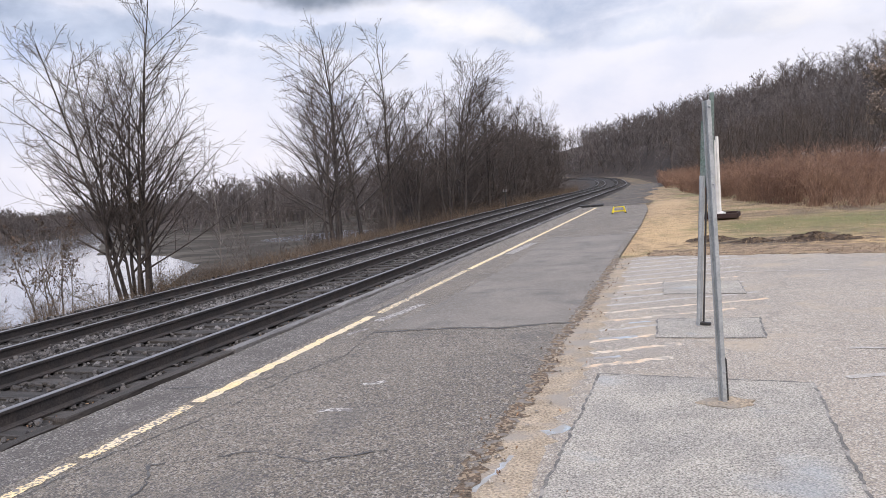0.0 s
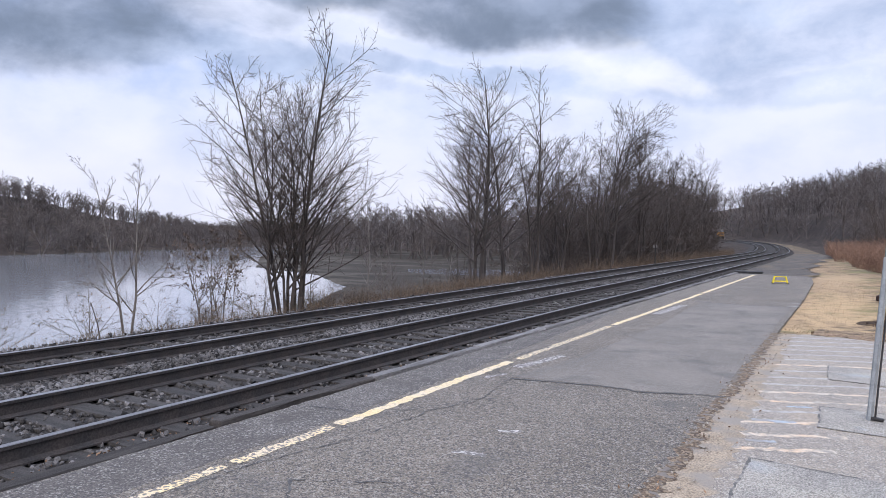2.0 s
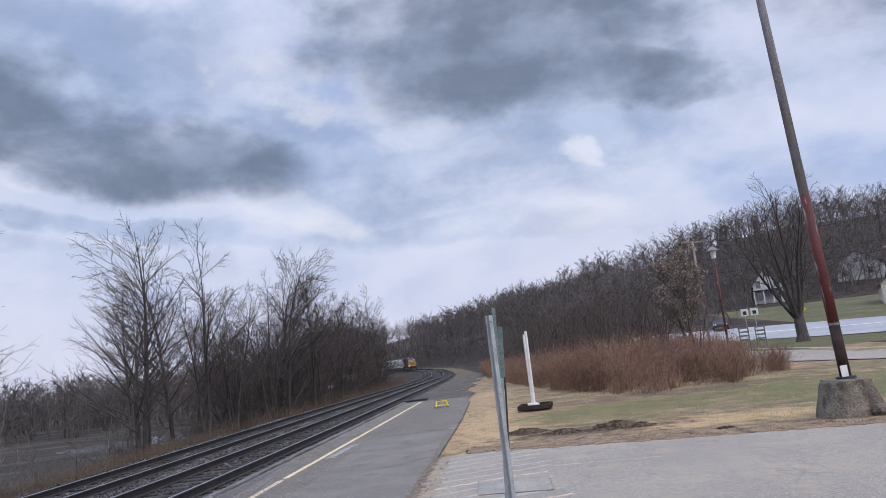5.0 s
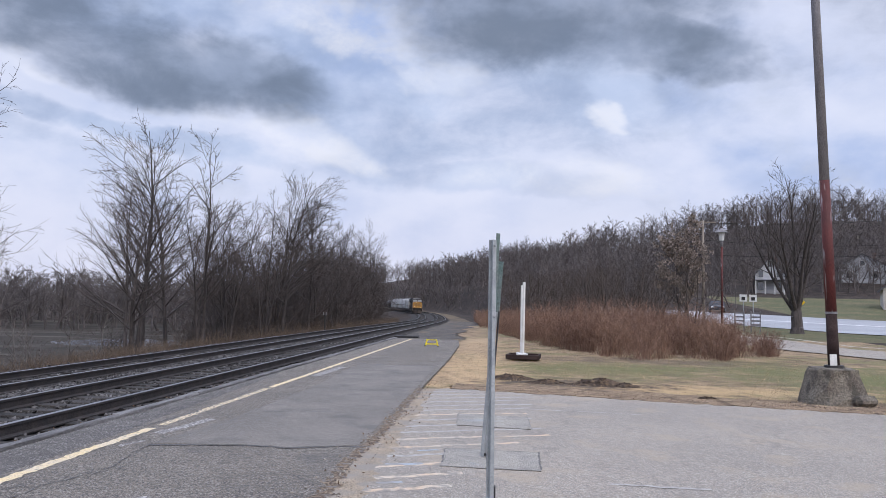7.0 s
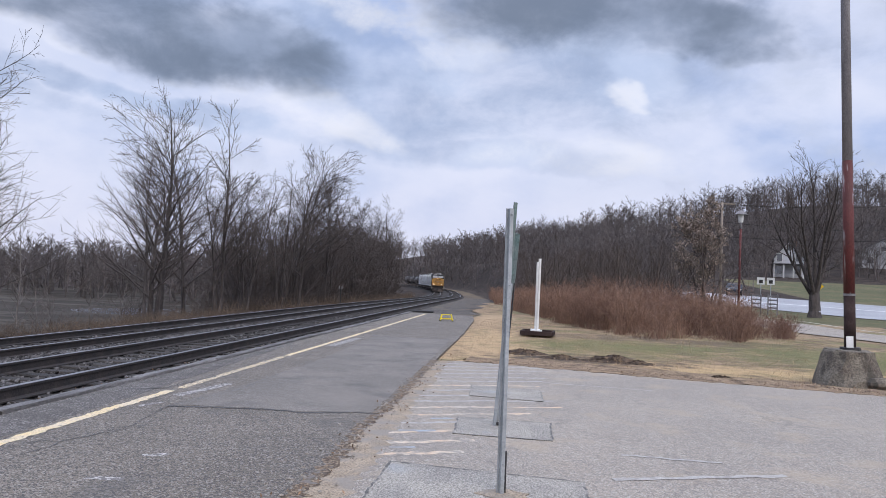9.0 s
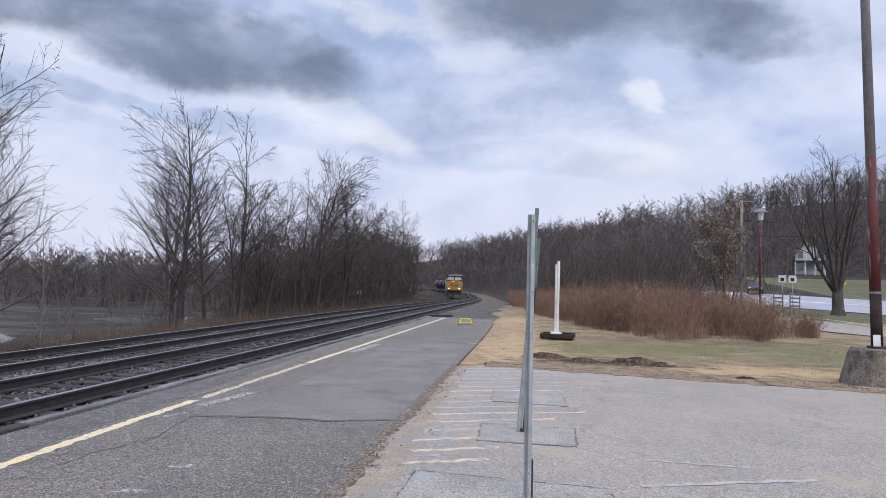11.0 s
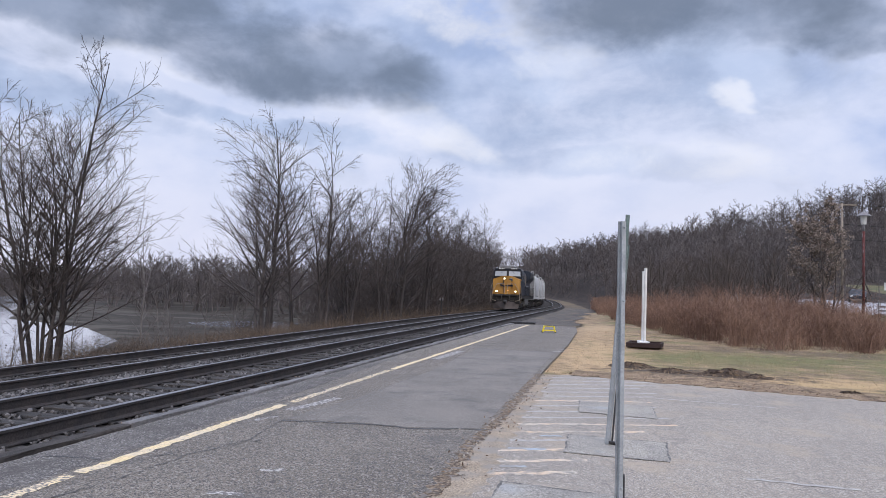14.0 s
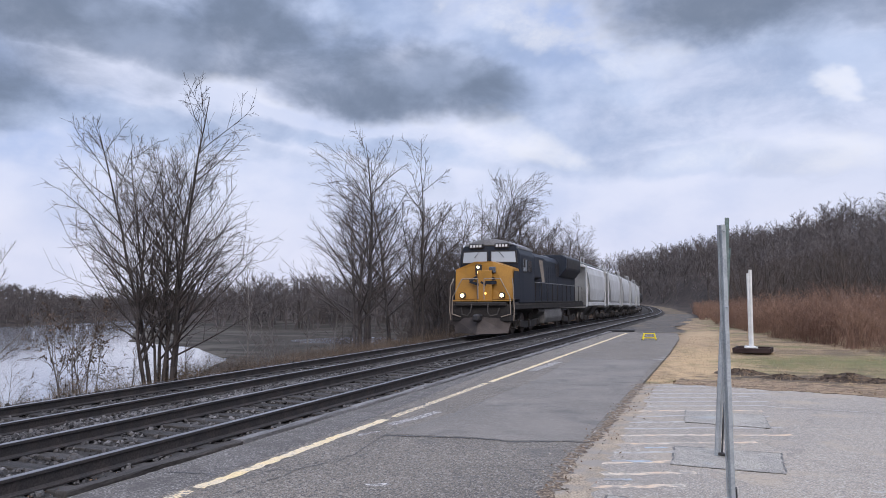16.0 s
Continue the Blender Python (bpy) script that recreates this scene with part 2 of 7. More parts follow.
M["lot"] = extra(extra(extra(extra(extra(mat("worn_lot_asphalt", (0.287, 0.246, 0.202), (0.335, 0.285, 0.230), 0.5, 0.85, bump=0.6, fine=70, grain=0.42, depth=0.02),
                 "cell", 75, 0.66, 0.74, (0.5, 0.46, 0.4), 0.7), "cell", 95, 0.36, 0.28, (0.14, 0.13, 0.12), 0.65, seed=1.3), "noise", 1.2, 0.54, 0.7, (0.39, 0.315, 0.23), 0.65, seed=9), "noise", 11, 0.55, 0.7, (0.18, 0.165, 0.15), 0.45, seed=4),
                 "voronoi", 0.25, 0.006, 0.0, (0.14, 0.13, 0.12), 0.4, feature="DISTANCE_TO_EDGE")
M["slab"] = extra(extra(mat("pale_aggregate_patch", (0.35, 0.318, 0.27), (0.275, 0.252, 0.22), 2.0, 0.85, bump=0.9, fine=75, grain=0.65, depth=0.02),
                  "noise", 60, 0.58, 0.66, (0.56, 0.53, 0.48), 0.7, detail=8), "noise", 1.4, 0.6, 0.74, (0.33, 0.36, 0.38), 0.5, seed=8)
M["flake"] = extra(mat("flaked_white_paint", (0.50, 0.47, 0.43), (0.42, 0.38, 0.36), 3, 0.8, bump=0.6, fine=70, grain=0.3),
                   "noise", 24, 0.44, 0.5, (0.16, 0.147, 0.135), 1.0, detail=9)
M["edgeasphalt"] = extra(extra(extra(mat("dark_edge_asphalt", (0.108, 0.095, 0.085), (0.145, 0.128, 0.115), 0.8, 0.9, bump=0.6, fine=75, grain=0.5, depth=0.02),
                         "cell", 62, 0.68, 0.76, (0.33, 0.31, 0.28), 0.75), "cell", 70, 0.38, 0.30, (0.05, 0.047, 0.046), 0.8, seed=1.3), "noise", 2.5, 0.5, 0.68, (0.078, 0.068, 0.06), 0.7, detail=7)
M["newasphalt"] = extra(extra(mat("smoother_asphalt", (0.146, 0.129, 0.110), (0.191, 0.168, 0.143), 0.7, 0.88, bump=0.5, fine=80, grain=0.4, depth=0.015),
                        "cell", 70, 0.70, 0.78, (0.32, 0.30, 0.28), 0.5), "noise", 1.6, 0.54, 0.68, (0.095, 0.089, 0.085), 0.6, seed=2, detail=8)
M["leaflitter"] = extra(extra(mat("rotted_leaf_grit", (0.15, 0.105, 0.07), (0.095, 0.07, 0.05), 6, 0.95, bump=1.0, fine=45, grain=0.6, depth=0.03),
                        "cell", 42, 0.62, 0.7, (0.33, 0.25, 0.17), 0.8), "noise", 9, 0.52, 0.6, (0.2, 0.18, 0.16), 0.9, detail=9, seed=3)
M["tar"] = mat("tar_seam", (0.06, 0.058, 0.058), (0.1, 0.095, 0.09), 6, 0.7, bump=0.4)
M["seam"] = extra(mat("worn_tar_seam", (0.10, 0.093, 0.088), (0.15, 0.138, 0.125), 5, 0.8, bump=0.4), "noise", 7, 0.5, 0.6, (0.3, 0.275, 0.245), 0.9, detail=7)
M["grit"] = extra(mat("sandy_grit", (0.36, 0.285, 0.205), (0.28, 0.22, 0.155), 4, 0.95, bump=0.9, fine=50, grain=0.5, depth=0.02),
                  "noise", 60, 0.56, 0.66, (0.42, 0.36, 0.28), 0.8)
M["grit"] = extra(M["grit"], "noise", 2.2, 0.46, 0.62, (0.275, 0.245, 0.21), 0.9, detail=10, seed=4)
M["ballast"] = extra(mat("ballast_bed", (0.03, 0.027, 0.025), (0.045, 0.041, 0.038), 1.0, 0.95, spec=0.12, bump=1.0, fine=22, grain=0.6, depth=0.04),
                     "voronoi", 18, 0.0, 0.06, (0.06, 0.055, 0.052), 0.6)
M["stone"] = mat("ballast_stone", (0.052, 0.047, 0.044), (0.12, 0.113, 0.11), 0.7, 0.9, bump=0.3, fine=70, vary=0.85, spec=0.2)
M["lawn"] = extra(extra(extra(mat("winter_lawn", (0.36, 0.25, 0.145), (0.25, 0.175, 0.105), 0.8, 0.95, bump=1.0, fine=30, grain=0.5, depth=0.05),
                  "noise", 0.3, 0.49, 0.60, (0.155, 0.155, 0.06), 0.75, seed=2, detail=7), "noise", 1.1, 0.51, 0.62, (0.125, 0.09, 0.06), 0.8, seed=5, detail=8),
                  "noise", 26, 0.52, 0.72, (0.42, 0.31, 0.17), 0.55, detail=8)
for args in ((5.4, 22, 1.5, 9, (0.52, 0.36, 0.20), 0.9, 2.2, 1.0), (5.0, 36, 1.2, 9, (0.46, 0.325, 0.19), 0.85, 2.2, 8.0), (9.0, 22.5, 3.6, 3.2, (0.16, 0.155, 0.055), 0.7, 1.9, 2.0), (15.5, 23.0, 4.5, 6.0, (0.135, 0.145, 0.05), 0.75, 1.7, 3.0),
             (11.0, 17.6, 4.0, 1.4, (0.54, 0.37, 0.19), 0.85, 1.8, 4.0), (8.0, 18.2, 2.6, 1.1, (0.075, 0.055, 0.04), 0.95, 2.6, 5.0), (10.5, 15.6, 7.5, 1.1, (0.13, 0.09, 0.065), 0.85, 2.0, 6.0), (11.5, 27.0, 5.0, 1.6, (0.12, 0.085, 0.06), 0.7, 1.2, 7.0)):
    field(M["lawn"], *args)
M["litter"] = extra(extra(mat("leaf_litter", (0.062, 0.049, 0.042), (0.045, 0.036, 0.032), 0.35, 0.95, spec=0.12, bump=1.0, fine=8, grain=0.45, depth=0.1),
                    "noise", 0.45, 0.5, 0.64, (0.10, 0.078, 0.062), 0.7, detail=8), "noise", 0.9, 0.52, 0.62, (0.03, 0.025, 0.023), 0.7, detail=8, seed=7)
M["edgesoil"] = extra(extra(mat("littered_soil", (0.21, 0.15, 0.105), (0.31, 0.225, 0.15), 2.5, 0.95, spec=0.12, bump=1.0, fine=35, grain=0.6, depth=0.04), "noise", 3.2, 0.52, 0.62, (0.10, 0.073, 0.053), 0.85, detail=9, seed=3), "cell", 30, 0.7, 0.76, (0.42, 0.31, 0.19), 0.8)
M["turned"] = extra(mat("turned_soil", (0.06, 0.044, 0.034), (0.10, 0.072, 0.052), 4, 0.95, spec=0.12, bump=1.0, fine=22, grain=0.6, depth=0.06), "noise", 8, 0.55, 0.65, (0.2, 0.14, 0.085), 0.7)
M["bank"] = extra(mat("bank_soil", (0.10, 0.074, 0.054), (0.14, 0.104, 0.074), 0.6, 0.95, spec=0.12, bump=1.0, fine=14, grain=0.5, depth=0.06),
                  "noise", 3.0, 0.55, 0.7, (0.18, 0.13, 0.085), 0.6)
M["mud"] = extra(mat("river_mud", (0.036, 0.030, 0.024), (0.052, 0.043, 0.034), 0.05, 0.85, spec=0.12, bump=0.5, fine=1.5, grain=0.3, depth=0.1),
                 "noise", 0.09, 0.5, 0.62, (0.10, 0.087, 0.07), 0.8, stretch=(0.6, 2.6, 1), detail=7)
M["gravel"] = extra(mat("cinder_path", (0.098, 0.079, 0.062), (0.14, 0.11, 0.08), 0.6, 0.95, spec=0.12, bump=0.8, fine=30, grain=0.45, depth=0.03),
                    "noise", 0.35, 0.48, 0.60, (0.2, 0.15, 0.09), 0.75, detail=8)
M["cinder"] = extra(extra(mat("dark_cinders", (0.085, 0.076, 0.069), (0.12, 0.105, 0.092), 0.7, 0.95, spec=0.12, bump=0.9, fine=32, grain=0.55, depth=0.03), "noise", 0.9, 0.55, 0.68, (0.22, 0.165, 0.105), 0.8, detail=9), "cell", 26, 0.72, 0.78, (0.2, 0.19, 0.18), 0.6)
M["green"] = extra(mat("short_grass", (0.085, 0.087, 0.036), (0.12, 0.105, 0.05), 0.2, 0.95, bump=0.8, fine=12, grain=0.4, depth=0.05),
                   "noise", 0.6, 0.56, 0.7, (0.2, 0.16, 0.08), 0.6)
M["road"] = extra(mat("road_asphalt", (0.36, 0.36, 0.37), (0.3, 0.3, 0.31), 0.15, 0.7, bump=0.3, fine=40, grain=0.2), "noise", 0.5, 0.6, 0.7, (0.24, 0.24, 0.25), 0.5)
M["kerb"] = mat("kerb_stone", (0.42, 0.39, 0.32), (0.34, 0.31, 0.25), 2, 0.9)
M["yellow"] = extra(mat("worn_yellow_paint", (0.71, 0.55, 0.30), (0.63, 0.52, 0.36), 3, 0.75, bump=0.6, fine=70, grain=0.25),
                    "noise", 16, 0.585, 0.67, (0.19, 0.172, 0.155), 0.9, detail=9)
M["yellowworn"] = extra(mat("flaked_yellow_paint", (0.72, 0.56, 0.32), (0.64, 0.53, 0.37), 3, 0.75, bump=0.6, fine=70, grain=0.25),
                        "noise", 26, 0.49, 0.545, (0.165, 0.15, 0.137), 1.0, detail=9)
M["faint"] = extra(mat("faded_white_paint", (0.42, 0.39, 0.35), (0.38, 0.35, 0.32), 3, 0.8, bump=0.6, fine=70, grain=0.3),
                   "noise", 9, 0.48, 0.62, (0.295, 0.27, 0.24), 0.95, detail=8)
M["orange"] = extra(mat("faded_orange_chalk", (0.60, 0.44, 0.30), (0.56, 0.48, 0.38), 2.5, 0.85, bump=0.6, fine=70, grain=0.3),
                    "noise", 7, 0.46, 0.62, (0.295, 0.265, 0.23), 0.97, detail=9)
M["bluechalk"] = extra(mat("faded_blue_chalk", (0.34, 0.40, 0.44), (0.36, 0.38, 0.4), 3, 0.85, bump=0.6, fine=70, grain=0.3),
                       "noise", 6, 0.42, 0.55, (0.29, 0.28, 0.262), 0.95, detail=8)
M["rail_side"] = mat("rusty_rail_web", (0.036, 0.033, 0.033), (0.052, 0.043, 0.040), 4, 0.8, 0.2, bump=0.3, fine=50)
M["rail_head"] = mat("polished_rail_head", (0.31, 0.30, 0.31), (0.24, 0.23, 0.23), 3, 0.38, 0.9, bump=0.05, fine=40, grain=0.15, stretch=(1, 0.1, 1))
M["tie"] = mat("creosoted_tie", (0.056, 0.05, 0.046), (0.03, 0.027, 0.025), 3, 0.9, bump=0.6, fine=40, stretch=(0.25, 3, 1), vary=0.3)
M["timber"] = mat("weathered_timber", (0.19, 0.18, 0.175), (0.11, 0.103, 0.1), 4, 0.9, bump=0.7, fine=50, stretch=(4, 0.3, 1), vary=0.25)
M["oldtimber"] = mat("dirty_timber", (0.062, 0.053, 0.047), (0.036, 0.031, 0.028), 4, 0.9, bump=0.7, fine=50, stretch=(4, 0.3, 1), vary=0.25)
M["bark"] = mat("grey_bark", (0.085, 0.072, 0.066), (0.05, 0.042, 0.04), 3, 0.95, bump=0.7, fine=30, stretch=(3, 3, 0.6), vary=0.2)
M["barklight"] = mat("pale_bark", (0.19, 0.17, 0.155), (0.12, 0.105, 0.095), 3, 0.95, bump=0.6, fine=30, stretch=(3, 3, 0.6))
M["twig"] = mat("dark_twigs", (0.066, 0.054, 0.049), (0.10, 0.08, 0.069), 2, 0.95, bump=0, fine=20, vary=0.3)
M["herotwig"] = mat("grey_brown_twigs", (0.075, 0.061, 0.056), (0.11, 0.09, 0.08), 2, 0.95, bump=0, fine=20, vary=0.3)
# greyer and lighter than the near twigs: distance haze put into the colour
M["woods"] = mat("far_woods_painted_haze", (0.098, 0.086, 0.084), (0.132, 0.112, 0.105), 0.05, 0.95, bump=0, fine=0.6, vary=0.35)
M["redbrush"] = mat("russet_stalks", (0.26, 0.16, 0.112), (0.18, 0.105, 0.076), 0.4, 0.95, bump=0, fine=3, vary=0.4)
M["drygrass"] = mat("dry_grass_blades", (0.165, 0.12, 0.085), (0.11, 0.082, 0.06), 0.7, 0.95, bump=0, fine=6, vary=0.4)
M["straw"] = mat("straw_blades", (0.50, 0.35, 0.205), (0.30, 0.21, 0.135), 0.9, 0.95, bump=0, fine=6, vary=0.5)
M["grassblade"] = mat("green_blades", (0.17, 0.17, 0.06), (0.24, 0.2, 0.09), 0.9, 0.95, bump=0, fine=6, vary=0.45)
M["leaf"] = mat("dead_leaves", (0.24, 0.15, 0.09), (0.16, 0.1, 0.065), 1.5, 0.9, bump=0, fine=20, vary=0.5)
M["oldleaf"] = mat("old_hanging_leaves", (0.085, 0.062, 0.05), (0.13, 0.09, 0.065), 1.5, 0.9, bump=0, fine=20, vary=0.5)
M["tanleaf"] = mat("tan_dead_leaves", (0.30, 0.24, 0.195), (0.21, 0.165, 0.135), 1.5, 0.9, bump=0, fine=20, vary=0.5)
M["galv"] = mat("galvanised_steel", (0.42, 0.44, 0.45), (0.33, 0.35, 0.36), 6, 0.5, 0.45, bump=0.1, fine=70, grain=0.15)
M["greenpost"] = mat("green_painted_steel", (0.10, 0.155, 0.14), (0.16, 0.19, 0.18), 5, 0.55, 0.2, bump=0.1)
M["darksteel"] = mat("dark_steel", (0.035, 0.034, 0.036), (0.055, 0.05, 0.048), 5, 0.6, 0.4, bump=0.1)
M["white"] = mat("white_paint", (0.74, 0.73, 0.71), (0.62, 0.61, 0.58), 3, 0.6, bump=0.1, grain=0.1)
M["black"] = mat("black_rubber", (0.022, 0.022, 0.023), (0.035, 0.033, 0.032), 4, 0.8, bump=0.3)
M["stool"] = mat("yellow_plastic_paint", (0.80, 0.66, 0.03), (0.72, 0.56, 0.03), 6, 0.5, bump=0.05, grain=0.1)
M["concrete"] = extra(mat("mossy_concrete", (0.19, 0.165, 0.13), (0.12, 0.1, 0.08), 2.5, 0.95, bump=1.0, fine=25, grain=0.4, depth=0.03),
                      "noise", 5, 0.55, 0.66, (0.07, 0.062, 0.05), 0.85, stretch=(1, 1, 0.5))
M["redpole"] = extra(mat("peeling_red_paint", (0.125, 0.03, 0.027), (0.085, 0.026, 0.024), 3, 0.7, bump=0.3, stretch=(2, 2, 0.5)),
                     "noise", 7, 0.6, 0.68, (0.33, 0.3, 0.3), 0.8, stretch=(2, 2, 0.25))
M["greypole"] = mat("bare_grey_pole", (0.17, 0.16, 0.165), (0.24, 0.225, 0.225), 3, 0.75, bump=0.3, stretch=(2, 2, 0.4))
M["darkpole"] = mat("tarred_pole_foot", (0.035, 0.024, 0.023), (0.058, 0.04, 0.037), 4, 0.9, bump=0.3, spec=0.1)
M["wood"] = mat("weathered_pole_wood", (0.30, 0.25, 0.20), (0.22, 0.18, 0.145), 3, 0.9, bump=0.4, stretch=(4, 4, 0.3))
M["loco_blue"] = mat("dark_blue_enamel", (0.011, 0.0155, 0.026), (0.018, 0.022, 0.032), 0.8, 0.55, bump=0.05, fine=20, grain=0.2)
M["loco_yellow"] = extra(mat("golden_yellow_enamel", (0.40, 0.20, 0.032), (0.33, 0.165, 0.03), 1.2, 0.45, bump=0.05, fine=25, grain=0.12),
                         "noise", 2.5, 0.58, 0.75, (0.25, 0.14, 0.04), 0.55, stretch=(1, 1, 0.6))
M["loco_grey"] = mat("grey_roof_paint", (0.26, 0.26, 0.265), (0.17, 0.17, 0.175), 1.5, 0.6, bump=0.05)
M["grime"] = mat("oily_grime", (0.02, 0.0175, 0.0165), (0.034, 0.029, 0.026), 2, 0.8, 0.1, bump=0.3, fine=25)
M["plow"] = mat("scuffed_plow", (0.045, 0.036, 0.032), (0.075, 0.06, 0.053), 1.5, 0.7, 0.2, bump=0.2)
M["hopper"] = extra(mat("dusty_white_hopper", (0.56, 0.56, 0.555), (0.46, 0.455, 0.44), 0.5, 0.6, bump=0.05, fine=15, grain=0.1),
                    "noise", 1.3, 0.55, 0.72, (0.33, 0.31, 0.29), 0.55, stretch=(1, 2.5, 0.35))
# grey paint, with shade below the car bodies put into the colour
M["hopper_dark"] = mat("grey_paint_with_shade", (0.17, 0.165, 0.16), (0.11, 0.105, 0.1), 1, 0.7, bump=0.1)
M["tankcar"] = mat("black_tank_car", (0.03, 0.029, 0.03), (0.05, 0.046, 0.044), 0.8, 0.5, bump=0.05)
M["steelwheel"] = mat("worn_wheel_steel", (0.15, 0.13, 0.12), (0.09, 0.078, 0.07), 4, 0.55, 0.6, bump=0.1)
M["lamp"] = mat("headlight_glass", (0.9, 0.85, 0.7), None, rough=0.3, bump=0, emit=((1.0, 0.74, 0.36), 6.0))
M["signlight"] = mat("marker_light", (0.9, 0.5, 0.1), None, rough=0.3, bump=0, emit=((1.0, 0.5, 0.12), 3.0))
M["housewhite"] = mat("white_siding", (0.55, 0.55, 0.56), (0.44, 0.44, 0.45), 0.5, 0.8, bump=0.2, fine=4, stretch=(0.1, 0.1, 4), grain=0.1)
M["roof"] = mat("grey_shingles", (0.07, 0.07, 0.075), (0.1, 0.097, 0.1), 0.6, 0.9, bump=0.3, fine=6)
M["brick"] = mat("brown_brick", (0.16, 0.10, 0.08), (0.20, 0.13, 0.10), 1, 0.9, bump=0.3, fine=9)
M["beige"] = mat("pale_stucco", (0.50, 0.47, 0.42), (0.43, 0.40, 0.36), 0.6, 0.9)
M["signyellow"] = mat("yellow_sign_sheet", (0.80, 0.52, 0.02), (0.74, 0.47, 0.02), 3, 0.5, bump=0, grain=0.05)
M["bluesign"] = mat("blue_sign_sheet", (0.05, 0.10, 0.42), (0.06, 0.12, 0.4), 3, 0.5, bump=0, grain=0.05)
M["teal"] = mat("teal_sign_sheet", (0.05, 0.35, 0.36), (0.06, 0.33, 0.33), 3, 0.5, bump=0, grain=0.05)
M["carpaint"] = mat("dark_car_paint", (0.03, 0.03, 0.035), (0.04, 0.04, 0.045), 2, 0.25, bump=0, grain=0.05)
M["cable"] = mat("black_cable", (0.02, 0.02, 0.02), None, rough=0.8, bump=0)


def glass(name, tint, rough=0.05):
    m = bpy.data.materials.new(name)
    m.use_nodes = True
    b = m.node_tree.nodes["Principled BSDF"]
    b.inputs["Base Color"].default_value, b.inputs["Roughness"].default_value = (*tint, 1), rough
    b.inputs["Specular IOR Level"].default_value = 1.0
    b.inputs["Coat Weight"].default_value, b.inputs["Coat Roughness"].default_value = 1.0, 0.03
    return m


M["glass"] = glass("dark_window_glass", (0.03, 0.035, 0.04))
# pale base colour stands in for the sky reflected in the cab windows
M["cabglass"] = glass("cab_glass_painted_reflection", (0.42, 0.46, 0.50), 0.15)


def water_material():
    m = bpy.data.materials.new("river_water")
    m.use_nodes = True
    nt = m.node_tree
    L = nt.links.new
    b = nt.nodes["Principled BSDF"]
    b.inputs["Base Color"].default_value = (0.20, 0.205, 0.215, 1)
    b.inputs["Roughness"].default_value, b.inputs["IOR"].default_value = 0.09, 1.45
    b.inputs["Specular IOR Level"].default_value = 1.0
    tc, mp = nt.nodes.new("ShaderNodeTexCoord"), nt.nodes.new("ShaderNodeMapping")
    mp.inputs["Scale"].default_value = (1.0, 0.45, 1)
    L(tc.outputs["Object"], mp.inputs[0])
    n, big = nt.nodes.new("ShaderNodeTexNoise"), nt.nodes.new("ShaderNodeTexNoise")
    for k, s in ((n, 1.4), (big, 0.03)):
        L(mp.outputs[0], k.inputs["Vector"])
        k.inputs["Scale"].default_value, k.inputs["Detail"].default_value = s, 4
    r = nt.nodes.new("ShaderNodeMapRange")
    L(big.outputs[0], r.inputs[0])
    r.inputs[1].default_value, r.inputs[2].default_value, r.inputs[3].default_value, r.inputs[4].default_value = 0.40, 0.62, 0.03, 0.30
    bp = nt.nodes.new("ShaderNodeBump")
    bp.inputs["Distance"].default_value = 0.07
    L(r.outputs[0], bp.inputs["Strength"]), L(n.outputs[0], bp.inputs["Height"]), L(bp.outputs[0], b.inputs["Normal"])
    return m


M["water"] = water_material()


# ---- mesh helpers ----
def raw(name, verts, faces, material, parent=None):
    me = bpy.data.meshes.new(name)
    me.from_pydata([tuple(v) for v in verts], [], faces)
    me.materials.append(material)
    ob = new(name, me)
    ob.parent = parent
    return ob


def quick(name, verts, loops, sizes, material, parent=None, smooth=False):
    """A large mesh from arrays: verts n x 3, the corners of all faces in a row, and the faces' corner counts."""
    me = bpy.data.meshes.new(name)
    me.vertices.add(len(verts))
    me.vertices.foreach_set("co", np.ascontiguousarray(verts, np.float32).ravel())
    me.loops.add(len(loops))
    me.loops.foreach_set("vertex_index", np.ascontiguousarray(loops, np.int32))
    sizes = np.asarray(sizes, np.int32)
    me.polygons.add(len(sizes))
    me.polygons.foreach_set("loop_start", np.concatenate([[0], np.cumsum(sizes)[:-1]]).astype(np.int32))
    me.update(calc_edges=True)
    if smooth:
        me.polygons.foreach_set("use_smooth", np.ones(len(sizes), bool))
    me.materials.append(material)
    ob = new(name, me)
    ob.parent = parent
    return ob


def part(name, bm, material, parent=None, label="", smooth=False):
    me = bpy.data.meshes.new(name)
    bmesh.ops.recalc_face_normals(bm, faces=bm.faces)
    for f in bm.faces:
        f.smooth = smooth
    bm.to_mesh(me)
    bm.free()
    me.materials.append(material)
    ob = new(name, me)
    ob.parent = parent
    if label:
        ob["label"] = label
    return ob


def box(bm, c, s, bevel=0.0, rot=None, taper=1.0):
    """A box of size s round c; taper scales its top."""
    got = bmesh.ops.create_cube(bm, size=1.0)["verts"]
    for v in got:
        k = taper if v.co.z > 0 else 1.0
        v.co = Vector((v.co.x * s[0] * k, v.co.y * s[1] * k, v.co.z * s[2]))
    if bevel:
        edges = list({e for v in got for e in v.link_edges})
        got = bmesh.ops.bevel(bm, geom=edges, offset=bevel, segments=1, affect="EDGES")["verts"]
    if rot:
        bmesh.ops.rotate(bm, verts=got, cent=(0, 0, 0), matrix=rot)
    bmesh.ops.translate(bm, verts=got, vec=c)
    return bm


